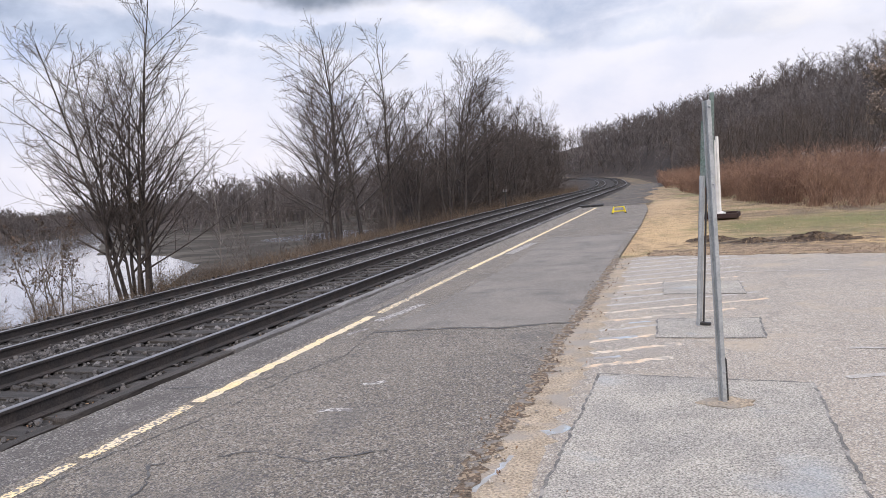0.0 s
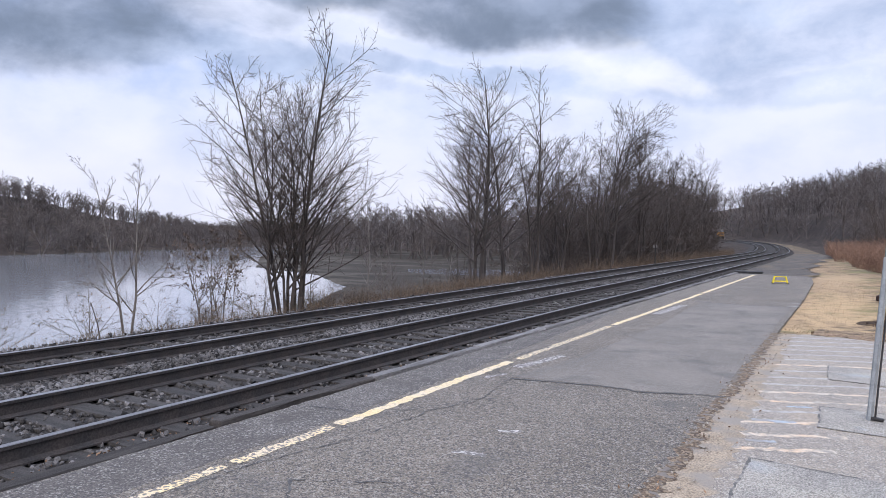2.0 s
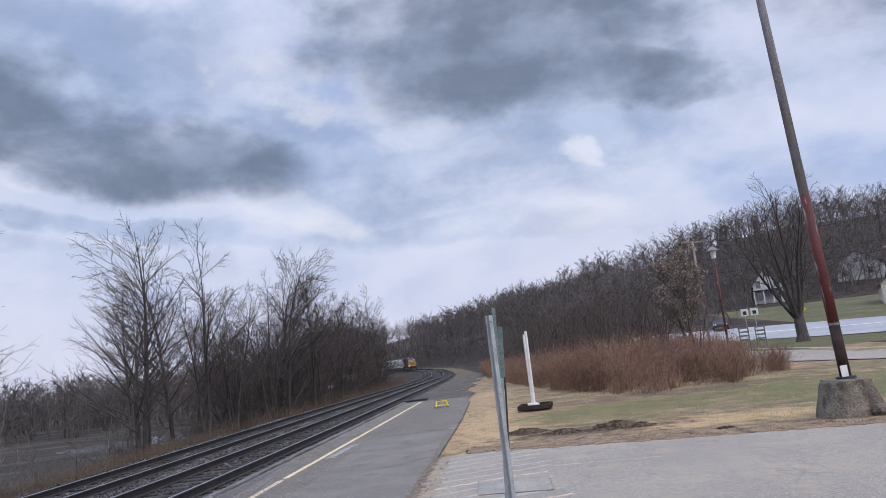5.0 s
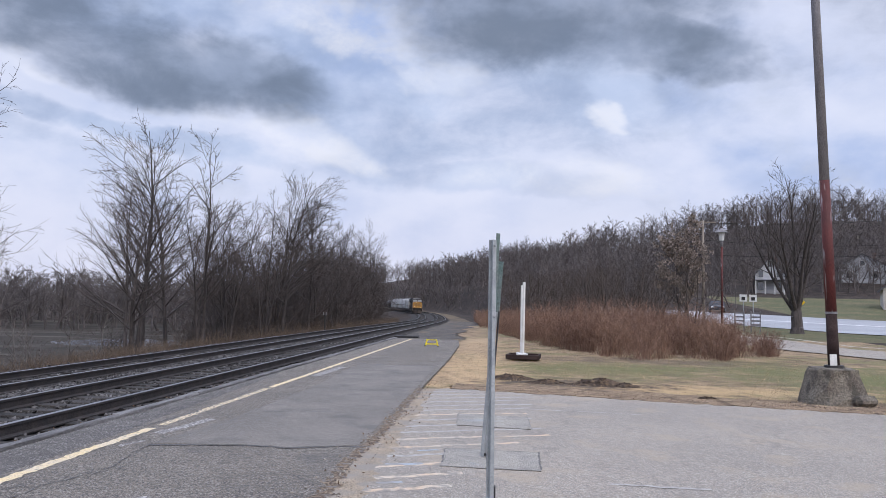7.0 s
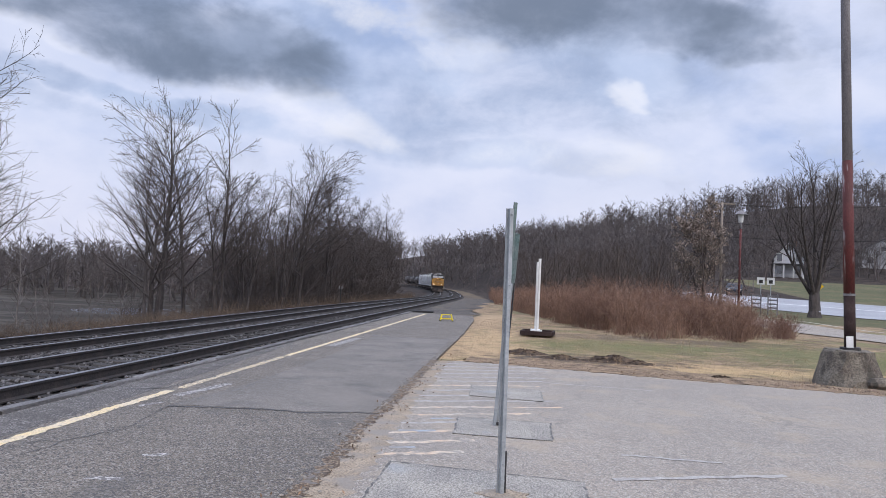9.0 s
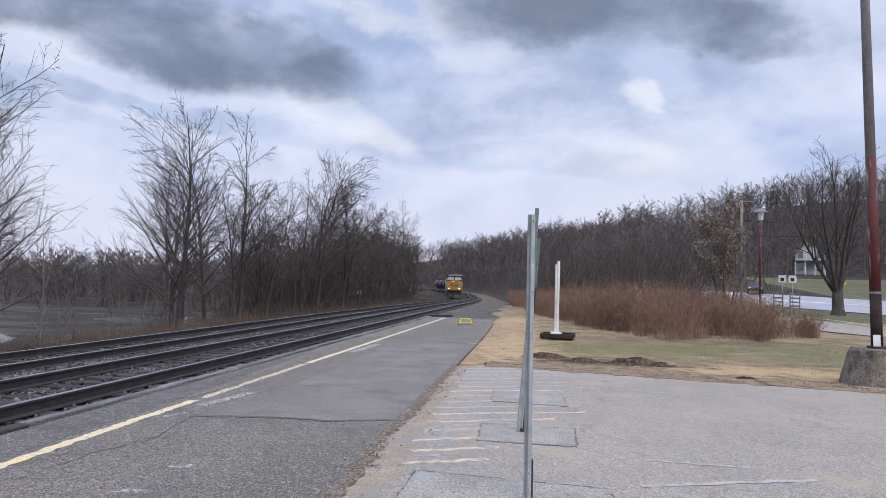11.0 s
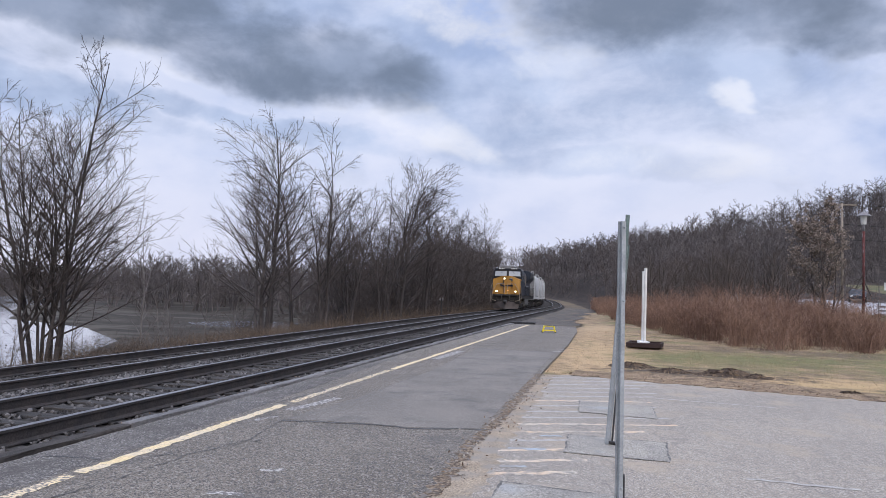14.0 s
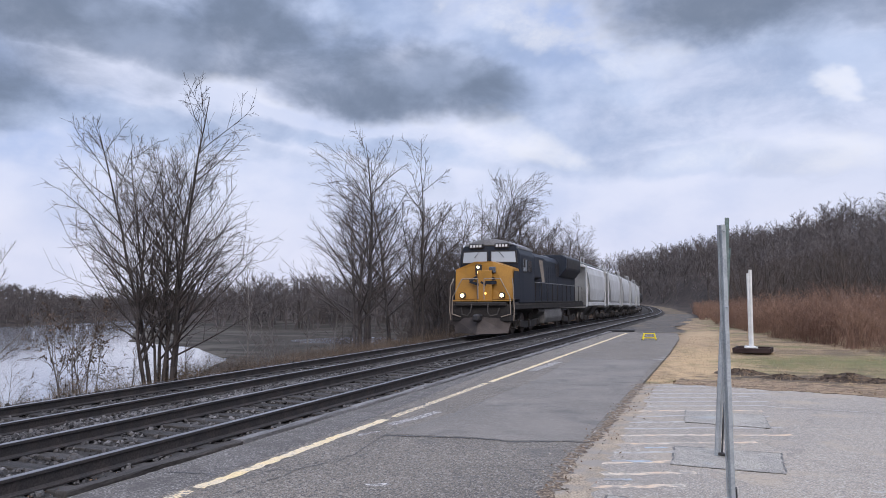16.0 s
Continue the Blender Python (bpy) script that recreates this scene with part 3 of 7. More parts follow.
def rod(bm, a, b, r0, r1=None, n=8):
    a, b = Vector(a), Vector(b)
    d = b - a
    got = bmesh.ops.create_cone(bm, cap_ends=True, segments=n, radius1=r0, radius2=r0 if r1 is None else r1, depth=d.length)["verts"]
    bmesh.ops.transform(bm, verts=got, matrix=Matrix.Translation((a + b) / 2) @ d.to_track_quat("Z", "Y").to_matrix().to_4x4())
    return bm


def pipe(bm, pts, r, n=6):
    for a, b in zip(pts, pts[1:]):
        rod(bm, a, b, r, r, n)
    return bm


def extrude(bm, outline, axis, lo, hi, bevel=0.0):
    """A prism from an outline of 2D points, along x, y or z from lo to hi."""
    def at(p, k):
        return {"x": (k, p[0], p[1]), "y": (p[0], k, p[1]), "z": (p[0], p[1], k)}[axis]
    a, b = [bm.verts.new(at(p, lo)) for p in outline], [bm.verts.new(at(p, hi)) for p in outline]
    fs = [bm.faces.new(a), bm.faces.new(b[::-1])]
    for i in range(len(a)):
        j = (i + 1) % len(a)
        fs.append(bm.faces.new((a[i], b[i], b[j], a[j])))
    if bevel:
        bmesh.ops.bevel(bm, geom=list({e for f in fs for e in f.edges}), offset=bevel, segments=1, affect="EDGES")
    return bm


def tube_arrays(p0, p1, r0, r1, sides):
    """Tapered open tubes between the points p0 and p1, as arrays."""
    n = len(p0)
    d = p1 - p0
    d /= np.maximum(np.linalg.norm(d, axis=1, keepdims=True), 1e-6)
    ref = np.where(np.abs(d[:, 2:3]) < 0.9, np.array([[0, 0, 1.0]]), np.array([[1.0, 0, 0]]))
    a = np.cross(d, ref)
    a /= np.maximum(np.linalg.norm(a, axis=1, keepdims=True), 1e-6)
    b = np.cross(d, a)
    ang = np.arange(sides) * 2 * np.pi / sides
    ring = a[:, None, :] * np.cos(ang)[None, :, None] + b[:, None, :] * np.sin(ang)[None, :, None]
    v = np.concatenate([p0[:, None] + ring * r0[:, None, None], p1[:, None] + ring * r1[:, None, None]], axis=1).reshape(-1, 3)
    k = np.arange(sides)
    q = np.stack([k, (k + 1) % sides, (k + 1) % sides + sides, k + sides], 1)
    f = (np.arange(n)[:, None, None] * 2 * sides + q[None]).reshape(-1)
    return v, f, np.full(n * sides, 4)


def tubes(name, segs, sides, material, parent=None):
    s = np.array(segs, float)
    v, f, n = tube_arrays(s[:, 0:3], s[:, 3:6], s[:, 6], s[:, 7], sides)
    return quick(name, v, f, n, material, parent, smooth=True)


# ---- lie of the land ----
def smooth(a, b, v):
    t = np.clip((np.asarray(v, float) - a) / (b - a), 0, 1)
    return t * t * (3 - 2 * t)


def shift(y):
    """How far the line has swung to the west at y."""
    y = np.asarray(y, float)
    k = np.clip(y - 20, 0, 340)
    k2 = np.clip(y - 185, 0, 175)
    return -k * k / 2550 - k2 * k2 / 3500 - np.maximum(y - 360, 0) * 0.367


def inset(y):
    """How much further the growth west of the line stands back where it curves."""
    return 7.0 * smooth(105, 190, y)


def drop(y):
    """The line falls by about a metre beyond the platform."""
    return -1.1 * smooth(30, 160, y)


def ripple(x, y, s, seed=0.0):
    return (np.sin(x * s + seed) * np.cos(y * s * 1.13 + seed * 2.1) + 0.5 * np.sin(x * s * 2.3 + y * s * 1.7 + seed * 3.3)) / 1.5


def ground_z(x, y):
    x, y = np.asarray(x, float), np.asarray(y, float)
    u = x - shift(y)
    z = np.interp(u, [-70, -23, -16, -12.2, -9.8, -7.9, -6.9, -3.4, -2.3, 0.45, 0.6], [-6.2, -6.0, -3.7, -1.25, -0.95, -0.7, -0.28, -0.27, -0.065, -0.065, -0.06])
    z = z + drop(y)
    # mud flat inside the river bend
    m = smooth(0, 8, y - np.interp(x, [-140, -90, -84, -70, -62, -47, -40, -30, -20], [140, 92, 85, 80, 76, 62, 50, 33, 22])) * (1 - np.exp(-(((x + 49) / 8) ** 2 + ((y - 104) / 6) ** 2))) * smooth(-7, 1, x + 85 + (y - 84) * 0.7) * smooth(-13, -18, u)
    z = np.where(m > 0, np.maximum(z, -6.2 + 1.42 * m + 0.16 * ripple(x, y, 0.11, 1.0) * m + 0.08 * ripple(x, y, 0.31, 2.0) * m), z)
    z = np.where(u < -14, np.maximum(z, -6.2 + 2.8 * smooth(150, 190, y) * smooth(0.9, 0.78, -x / np.maximum(y, 1))), z)
    # far bank and its hill
    f = -x - (140 + 0.22 * (y - 60))
    z = np.where(f > 0, np.maximum(z, -6.2 + 2.6 * smooth(0, 14, f) + smooth(6, 55, f) * np.interp(-x / np.maximum(y, 1), [0.85, 0.95, 1.11, 1.6, 2.2], [0, 0.5, 2.5, 12, 17])), z)
    # east side: verge, street and wooded hill
    east = smooth(9, 20, u)
    z = z + east * (np.interp(y, [40, 60, 85, 130, 220], [0, 0.3, 1.2, 4.2, 9]) - 0.9 * drop(y))
    z = z + HILL * smooth(14, 105, u) * smooth(125, 260, y) * (1 - 0.45 * smooth(300, 460, y)) * (1 + 1.15 * smooth(45, 130, u))
    z = z + 7 * smooth(340, 560, y) * smooth(-260, -120, x)
    z = z + np.where((u > 5) & (y > 15), 0.012 * ripple(x, y, 0.9, 0.5), 0)
    return z


HILL = 11


# ---- ground and water ----
def build_ground():
    xs = np.unique(np.concatenate([[-2600, -1600, -1000, -700, -500, -400], np.arange(-330, -120, 10), np.arange(-120, -64, 2), np.arange(-64, 24.1, 1.0),
                                   np.arange(24, 130, 4), np.arange(130, 330, 20), [400, 550, 800, 1200, 1800, 2600], [0.5, 4.5]]))
    ys = np.unique(np.concatenate([[-1200, -600, -300, -150, -80, -50, -30], np.arange(-20, 60, 1.5), np.arange(60, 130, 2), np.arange(130, 200, 4), np.arange(200, 420, 10), np.arange(420, 800, 30),
                                   [900, 1100, 1500, 2200, 3200]]))
    X, Y = np.meshgrid(xs, ys)
    Z = ground_z(X, Y)
    nx, ny = len(xs), len(ys)
    v = np.stack([X, Y, Z], -1).reshape(-1, 3)
    i = np.arange(nx - 1)[None] + nx * np.arange(ny - 1)[:, None]
    f = np.stack([i, i + 1, i + 1 + nx, i + nx], -1).reshape(-1)
    ob = quick("ground", v, f, np.full((nx - 1) * (ny - 1), 4), M["litter"], smooth=True)
    cx, cy = (X[:-1, :-1] + X[1:, 1:]) / 2, (Y[:-1, :-1] + Y[1:, 1:]) / 2
    u, zc = cx - shift(cy), ground_z(cx, cy)
    k = np.zeros(cx.shape, int)
    k[(u > -14) & (u <= -7.5) & (cy < 40)] = 3
    k[(u > -7.5) & (u < 0.55)] = 1
    k[(u >= 0.55) & (u < 30) & (cy < 80)] = 2
    k[(u >= 0.55) & (u < 4.0) & (cy > 110)] = 5
    k[(u > 15) & (cy > 47) & (cy < 78)] = 6
    k[(cx > 41) & (cy <= 135)] = 6
    k[(zc < -4.0) & (cy < 175) & (cx > -135) & (cx > -92 - (cy - 84) * 0.7)] = 4
    for name in ("ballast", "lawn", "bank", "mud", "gravel", "green"):
        ob.data.materials.append(M[name])
    ob.data.polygons.foreach_set("material_index", k.ravel().astype(np.int32))
    tagged(ob, "winter ground of dry lawn, cinders, mud and leaf litter", "ground", kind="structure")
    w = raw("water", [(-2600, -1200, -5), (-15, -1200, -5), (-15, 900, -5), (-2600, 900, -5)], [(0, 1, 2, 3)], M["water"])
    tagged(w, "grey-white river reflecting the overcast sky", "river", kind="structure")


build_ground()


def sheet(name, outline, z, material, thick=0.05, jag=0.0, seed=1, step=0.25):
    """A flat slab with an outline of (x, y); jag roughens its edge."""
    rng = random.Random(seed)
    pts = []
    for (ax, ay), (bx, by) in zip(outline, outline[1:] + outline[:1]):
        n = max(1, int(math.hypot(bx - ax, by - ay) / step)) if jag else 1
        for i in range(n):
            k = i / n
            pts.append((ax + (bx - ax) * k + rng.uniform(-jag, jag), ay + (by - ay) * k + rng.uniform(-jag, jag)))
    bm = extrude(bmesh.new(), pts, "z", z - thick, z)
    return part(name, bm, material)


def ribbon(name, pts, width, z, material, jag=0.0, seed=1, step=0.12, parent=None):
    """A thin strip along pts, with uneven edges."""
    rng = random.Random(seed)
    fine = []
    for (ax, ay), (bx, by) in zip(pts, pts[1:]):
        n = max(1, int(math.hypot(bx - ax, by - ay) / step))
        fine += [(ax + (bx - ax) * i / n, ay + (by - ay) * i / n) for i in range(n)]
    fine.append(pts[-1])
    verts, faces = [], []
    for i, (x, y) in enumerate(fine):
        a, b = fine[max(0, i - 1)], fine[min(len(fine) - 1, i + 1)]
        dx, dy = b[0] - a[0], b[1] - a[1]
        l = math.hypot(dx, dy) or 1
        nx, ny = -dy / l, dx / l
        wob = rng.uniform(-jag, jag)
        for k in (-1, 1):
            h = width / 2 + rng.uniform(-jag, jag) * 0.5
            verts.append((x + nx * (k * h + wob), y + ny * (k * h + wob), z))
        if i:
            faces.append((2 * i - 2, 2 * i, 2 * i + 1, 2 * i - 1))
    return raw(name, verts, faces, material, parent)


def build_platform():
    edge = [(0.63, -8), (4.66, -8), (4.66, 4), (4.62, 8.4), (4.52, 15), (4.4, 25), (4.18, 33), (3.85, 37.2), (1.3, 37.9), (0.63, 37.6)]
    tagged(sheet("platform", edge, 0.0, M["asphalt"], 0.10, 0.010, 4), "cracked grey asphalt station platform with worn edge", "platform", kind="structure")
    strip = [(0.64, -7.9), (1.30, -7.9), (1.26, 0), (1.34, 3), (1.38, 6), (1.28, 9), (1.1, 12), (0.95, 15), (0.72, 18), (0.64, 18)]
    tagged(sheet("edge_strip", strip, 0.002, M["edgeasphalt"], 0.01, 0.02, 9, 0.1), "darker dirty asphalt strip along the platform edge", "asphalt", kind="structure")
    patch = [(1.98, 8.95), (2.6, 9.02), (3.2, 9.1), (3.7, 9.06), (4.2, 9.26), (4.5, 9.32), (4.42, 15), (4.3, 21.35), (3.0, 21.2), (2.02, 21.4), (2.3, 15), (2.2, 11)]
    tagged(sheet("asphalt_patch", patch, 0.0045, M["newasphalt"], 0.012, 0.025, 12, 0.12), "smoother bluish-grey asphalt patch in the platform", "patch", kind="structure")
    lot = [(4.67, -40), (60, -40), (60, 9.0), (30, 11.5), (18, 13.2), (12.3, 14.3), (8.7, 15.1), (5.1, 16.0), (4.56, 15.6), (4.64, 8.4)]
    tagged(sheet("parking_lot", lot, -0.004, M["lot"], 0.10, 0.04, 5, 0.3), "pale worn asphalt parking lot with faded paint", "pavement", kind="structure")
    tagged(ribbon("grit_strip", [(4.86, -3), (4.84, 4), (4.79, 7), (4.73, 10), (4.66, 13), (4.61, 15.8)], 0.40, -0.0022, M["grit"], 0.06, 6, 0.10), "sandy grit along the platform edge", "grit", kind="stuff")
    tagged(ribbon("leaf_litter_strip", [(4.62, -3), (4.63, 4), (4.64, 7), (4.56, 8.5), (4.60, 10), (4.53, 13), (4.50, 15.8)], 0.15, 0.002, M["leaflitter"], 0.05, 16, 0.07), "dark rotted leaves and broken asphalt in the joint", "litter", kind="stuff")
    rng = random.Random(71)
    chips = bmesh.new()
    for i in range(130):
        y = rng.uniform(3.0, 15.5)
        box(chips, (4.66 - 0.008 * y + rng.gauss(0, 0.13), y, 0.008), (rng.uniform(0.012, 0.04), rng.uniform(0.012, 0.045), rng.uniform(0.008, 0.018)), 0.0, Matrix.Rotation(rng.uniform(0, 3), 3, "Z") @ Matrix.Rotation(rng.gauss(0, 0.3), 3, "X"), 0.7)
    tagged(part("asphalt_crumbs", chips, M["lot"]), "loose crumbs of broken asphalt along the joint", "rubble", kind="stuff")
    soil = [(5.0, 16.0), (8.7, 15.05), (12.3, 14.25), (18, 13.1), (18, 14.0), (12.4, 15.2), (9.5, 16.4), (7.0, 16.9), (5.2, 17.0)]
    tagged(sheet("bare_soil", soil, 0.004, M["edgesoil"], 0.1, 0.12, 15, 0.16), "bare dark soil and litter along the lot edge", "soil", kind="stuff")
    ring = [(6.24 + 0.19 * math.cos(a * 0.4) * (1 + 0.2 * math.sin(a * 1.7)), 6.13 + 0.14 * math.sin(a * 0.4)) for a in range(16)]
    tagged(sheet("sand_patch", ring, 0.012, M["grit"], 0.01, 0.02, 31, 0.05), "patch of sand round the foot of a sign post", "sand", kind="stuff")
    # pale patches let into the lot, each with its tar seam
    for i, q in enumerate(([(5.17, 6.93), (6.92, 6.70), (6.86, 1.0), (5.08, 1.0)], [(5.58, 9.4), (5.61, 8.39), (6.71, 8.34), (6.73, 9.36)], [(5.54, 12.34), (5.58, 11.2), (6.7, 11.05), (6.66, 12.2)])):
        tagged(sheet("lot_patch", q, 0.004, M["slab"], 0.02, 0.012, 20 + i, 0.2), "pale stony patch let into the parking lot", "patch", "lot patches", "structure")
        tagged(ribbon("tar_seam", q + q[:1], 0.022 if i < 2 else 0.013, 0.0062, M["seam"], 0.012, 30 + i, 0.06), "dark tar seam round a pale patch", "seam", "tar seams", "structure")
    cracks = [([(2.0, 8.85), (2.6, 8.95), (3.2, 9.05), (3.7, 9.0), (4.2, 9.2), (4.58, 9.3)], 0.05), ([(1.75, 6.6), (2.2, 7.6), (2.0, 8.85), (2.3, 10.5), (2.25, 14)], 0.008),
              ([(2.2, 4.4), (2.9, 4.75), (3.4, 4.6), (3.9, 4.9)], 0.014), ([(1.9, 21.5), (3.0, 21.2), (4.3, 21.4)], 0.09), ([(2.4, 27.3), (4.2, 27.2)], 0.03),
              ([(2.5, 15.2), (3.6, 15.0), (4.4, 15.3)], 0.02), ([(1.0, 11.6), (1.4, 13.2), (1.1, 15.5)], 0.015), ([(2.3, 3.2), (2.5, 4.0), (2.2, 4.4)], 0.012), ([(1.62, 3.0), (1.7, 4.6), (1.95, 5.6), (2.0, 6.9), (2.35, 7.7)], 0.007), ([(3.0, 11.9), (3.5, 12.0), (3.8, 11.9)], 0.03),
              ([(3.3, 17.2), (4.0, 17.0)], 0.03), ([(0.75, 6.2), (1.2, 6.35), (1.35, 6.3)], 0.02), ([(0.8, 9.8), (1.3, 10.1), (1.45, 11.6)], 0.03)]
    for i, (c, w) in enumerate(cracks):
        tagged(ribbon("crack", c, w, 0.0060, M["tar"], 0.024, 40 + i, 0.06), "dark crack across the platform asphalt", "crack", "platform cracks", "structure")
    # the yellow line, broken where it has worn away
    for i, (a, b, w) in enumerate(((-4, -1.2, 0.09), (-0.7, 2.4, 0.08), (2.6, 4.35, 0.085), (4.45, 5.75, 0.10), (5.85, 9.95, 0.105), (10.2, 14.8, 0.10), (15.0, 24.3, 0.095), (24.5, 36.9, 0.10))):
        pts = [(1.488 + 0.07 * max(0.0, min(1.0, (8.5 - y) / 6)), y) for y in (a, a * 0.66 + b * 0.34, a * 0.33 + b * 0.67, b)]
        tagged(ribbon("yellow_line", pts, w * 1.28, 0.0045, M["yellowworn" if b < 5.8 or a == 10.2 else "yellow"], 0.016, 60 + i, 0.07), "worn pale yellow safety line on the asphalt", "painted line", "yellow line", "structure")
    for i, (x0, y0, x1, y1, w) in enumerate(((1.75, 9.6, 1.95, 10.9, 0.16), (1.72, 17.6, 1.8, 20.2, 0.22), (1.7, 8.7, 1.8, 9.1, 0.07), (4.2, 21.7, 4.5, 21.9, 0.2), (4.22, 22.6, 4.48, 22.7, 0.14), (2.9, 5.7, 3.2, 5.75, 0.08), (2.95, 6.5, 3.15, 6.6, 0.08))):
        tagged(ribbon("paint_scrap", [(x0, y0), (x1, y1)], w, 0.003, M["flake"], 0.02, 80 + i, 0.07), "flaked white paint remnant on the asphalt", "painted mark", "paint scraps", "structure")
    rng = random.Random(3)
    for i in range(16):
        y = 7.15 + 0.54 * i
        x1 = (6.0 if i < 2 else 6.7) + rng.uniform(-0.35, 0.25)
        mid = 5.75 + rng.uniform(-0.2, 0.2)
        tagged(ribbon("hatch_stripe", [(4.92 - 0.012 * i, y), (mid, y + (mid - 4.9) * 0.46), (x1, y + 0.40 + (x1 - mid) * 0.34)], 0.095, -0.0025, M["orange" if i in (0, 1, 2, 4, 5, 9) else "faint"], 0.024, 100 + i, 0.06),
               "faded orange-white hatch stripe on the lot", "painted stripe", "hatch stripes", "structure")
    for i, (a, b, w) in enumerate((((4.95, 5.35), (5.12, 5.5), 0.16), ((4.72, 4.3), (4.82, 4.9), 0.05), ((5.0, 8.35), (5.4, 8.5), 0.13), ((5.05, 7.5), (5.3, 7.6), 0.09), ((5.25, 9.2), (5.5, 9.3), 0.09))):
        tagged(ribbon("chalk_mark", [a, b], w * 0.7, -0.001, M["bluechalk"], 0.02, 150 + i, 0.05), "smudge of faded blue chalk on the lot", "chalk mark", "chalk marks", "structure")
    for i, (a, b, w) in enumerate((((6.75, 13.2), (8.6, 13.0), 0.06), ((7.2, 6.9), (8.9, 7.5), 0.09), ((7.4, 7.9), (8.4, 7.85), 0.06))):
        tagged(ribbon("lot_marking", [a, b], w, 0.0, M["faint"], 0.02, 130 + i), "faded parking bay marking on the lot", "painted line", "lot markings", "structure")


build_platform()


def cinder_path():
    rng = random.Random(27)
    verts, faces, n = [], [], 6
    ys = [36.6 + 0.55 * i for i in range(140)]
    for i, y in enumerate(ys):
        lo, hi = 0.5, float(np.interp(y, [36, 42, 55, 80, 115], [4.0, 3.7, 3.5, 4.2, 4.4])) + 0.35 * math.sin(y * 0.5) + rng.uniform(-0.3, 0.3)
        for k in range(n):
            x = float(shift(y)) + lo + (hi - lo) * k / (n - 1)
            verts.append((x, y, float(ground_z(x, y)) + 0.022))
        if i:
            faces += [((i - 1) * n + k, (i - 1) * n + k + 1, i * n + k + 1, i * n + k) for k in range(n - 1)]
    tagged(raw("cinder_path", verts, faces, M["cinder"]), "dark cinder path beyond the platform end", "path", kind="structure")


cinder_path()


# ---- tracks ----
def track_point(u, y, z):
    """A point u metres east of the near track's inner rail line, at y along it."""
    e = 0.5
    slope = (shift(y + e) - shift(y - e)) / (2 * e)
    n = np.sqrt(1 + slope * slope)
    return np.array([shift(y) + u / n, y - u * slope / n, z + drop(y)])


def rail(u, top, name):
    ys = np.concatenate([[-30], np.arange(-10, 60, 5), np.arange(60, 420, 6)])
    prof = [(-0.075, -0.18), (-0.075, -0.165), (-0.012, -0.145), (-0.012, -0.045), (-0.036, -0.035), (-0.036, -0.006), (0.036, -0.006), (0.036, -0.035), (0.012, -0.045), (0.012, -0.145), (0.075, -0.165), (0.075, -0.18)]
    root = new(name)
    for pname, pr, m in (("rail_web", prof, M["rail_side"]), ("rail_head", [(-0.035, -0.007), (-0.030, 0.0), (0.030, 0.0), (0.035, -0.007)], M["rail_head"])):
        verts, faces, n = [], [], len(pr)
        for i, y in enumerate(ys):
            for a, b in pr:
                verts.append(track_point(u + a, float(y), top + b))
            if i:
                o = (i - 1) * n
                faces += [(o + k, o + (k + 1) % n, o + n + (k + 1) % n, o + n + k) for k in range(n)]
        raw(pname, verts, faces, m, root)
    return tagged(root, "long steel rail with rusty web and shiny head", "rail", "rails of two tracks", "structure")


NEAR, FAR = -0.755, -4.705
for u0, top in ((NEAR, 0.15), (FAR, -0.06)):
    for side in (-0.755, 0.755):
        rail(u0 + side, top, "rail")


# ---- step stool, posts and small platform things ----
def step_stool():
    root = new("step_stool")
    for sx in (-1, 1):
        for sy in (-1, 1):
            part("leg", rod(bmesh.new(), (sx * 0.27, sy * 0.2, 0), (sx * 0.2, sy * 0.14, 0.26), 0.028, 0.026), M["stool"], root)
            part("foot", rod(bmesh.new(), (sx * 0.275, sy * 0.204, 0), (sx * 0.268, sy * 0.198, 0.03), 0.036), M["black"], root, "black rubber foot")
    part("step_top", box(bmesh.new(), (0, 0, 0.27), (0.46, 0.34, 0.03), 0.01), M["stool"], root)
    part("tread", box(bmesh.new(), (0, 0, 0.287), (0.40, 0.28, 0.006), 0.002), M["oldtimber"], root, "worn grey anti-slip tread")
    for sy in (-1, 1):
        part("stretcher", rod(bmesh.new(), (-0.245, sy * 0.18, 0.09), (0.245, sy * 0.18, 0.09), 0.018), M["stool"], root)
    root.matrix_basis = pose(3.1, 31.4, 0, 0, 0, 8)
    tagged(root, "bright yellow metal step stool on the platform", "step stool")


def rubber_mat():
    root = new("crossing_mat")
    for i in range(4):
        part("mat_panel", box(bmesh.new(), (-0.48 + 0.32 * i, 0, 0.05), (0.31, 0.9, 0.1), 0.015), M["black"], root)
    root.matrix_basis = pose(1.05, 38.4, 0.0, 0, 0, 4)
    tagged(root, "black rubber crossing panels at the platform end", "rubber mat")


def channel(bm, h, w=0.064, d=0.036, t=0.007):
    """A U-channel sign post, open to +y."""
    prof = [(-w / 2, 0), (-w / 2 + 0.002, -0.004), (-w / 2 + 0.015, 0), (-w / 4, -d), (w / 4, -d), (w / 2 - 0.015, 0), (w / 2, 0), (w / 2, t), (w / 2 - 0.02, t), (w / 4 - 0.006, t - d), (-w / 4 + 0.006, t - d), (-w / 2 + 0.02, t), (-w / 2, t)]
    return extrude(bm, prof, "z", 0, h)


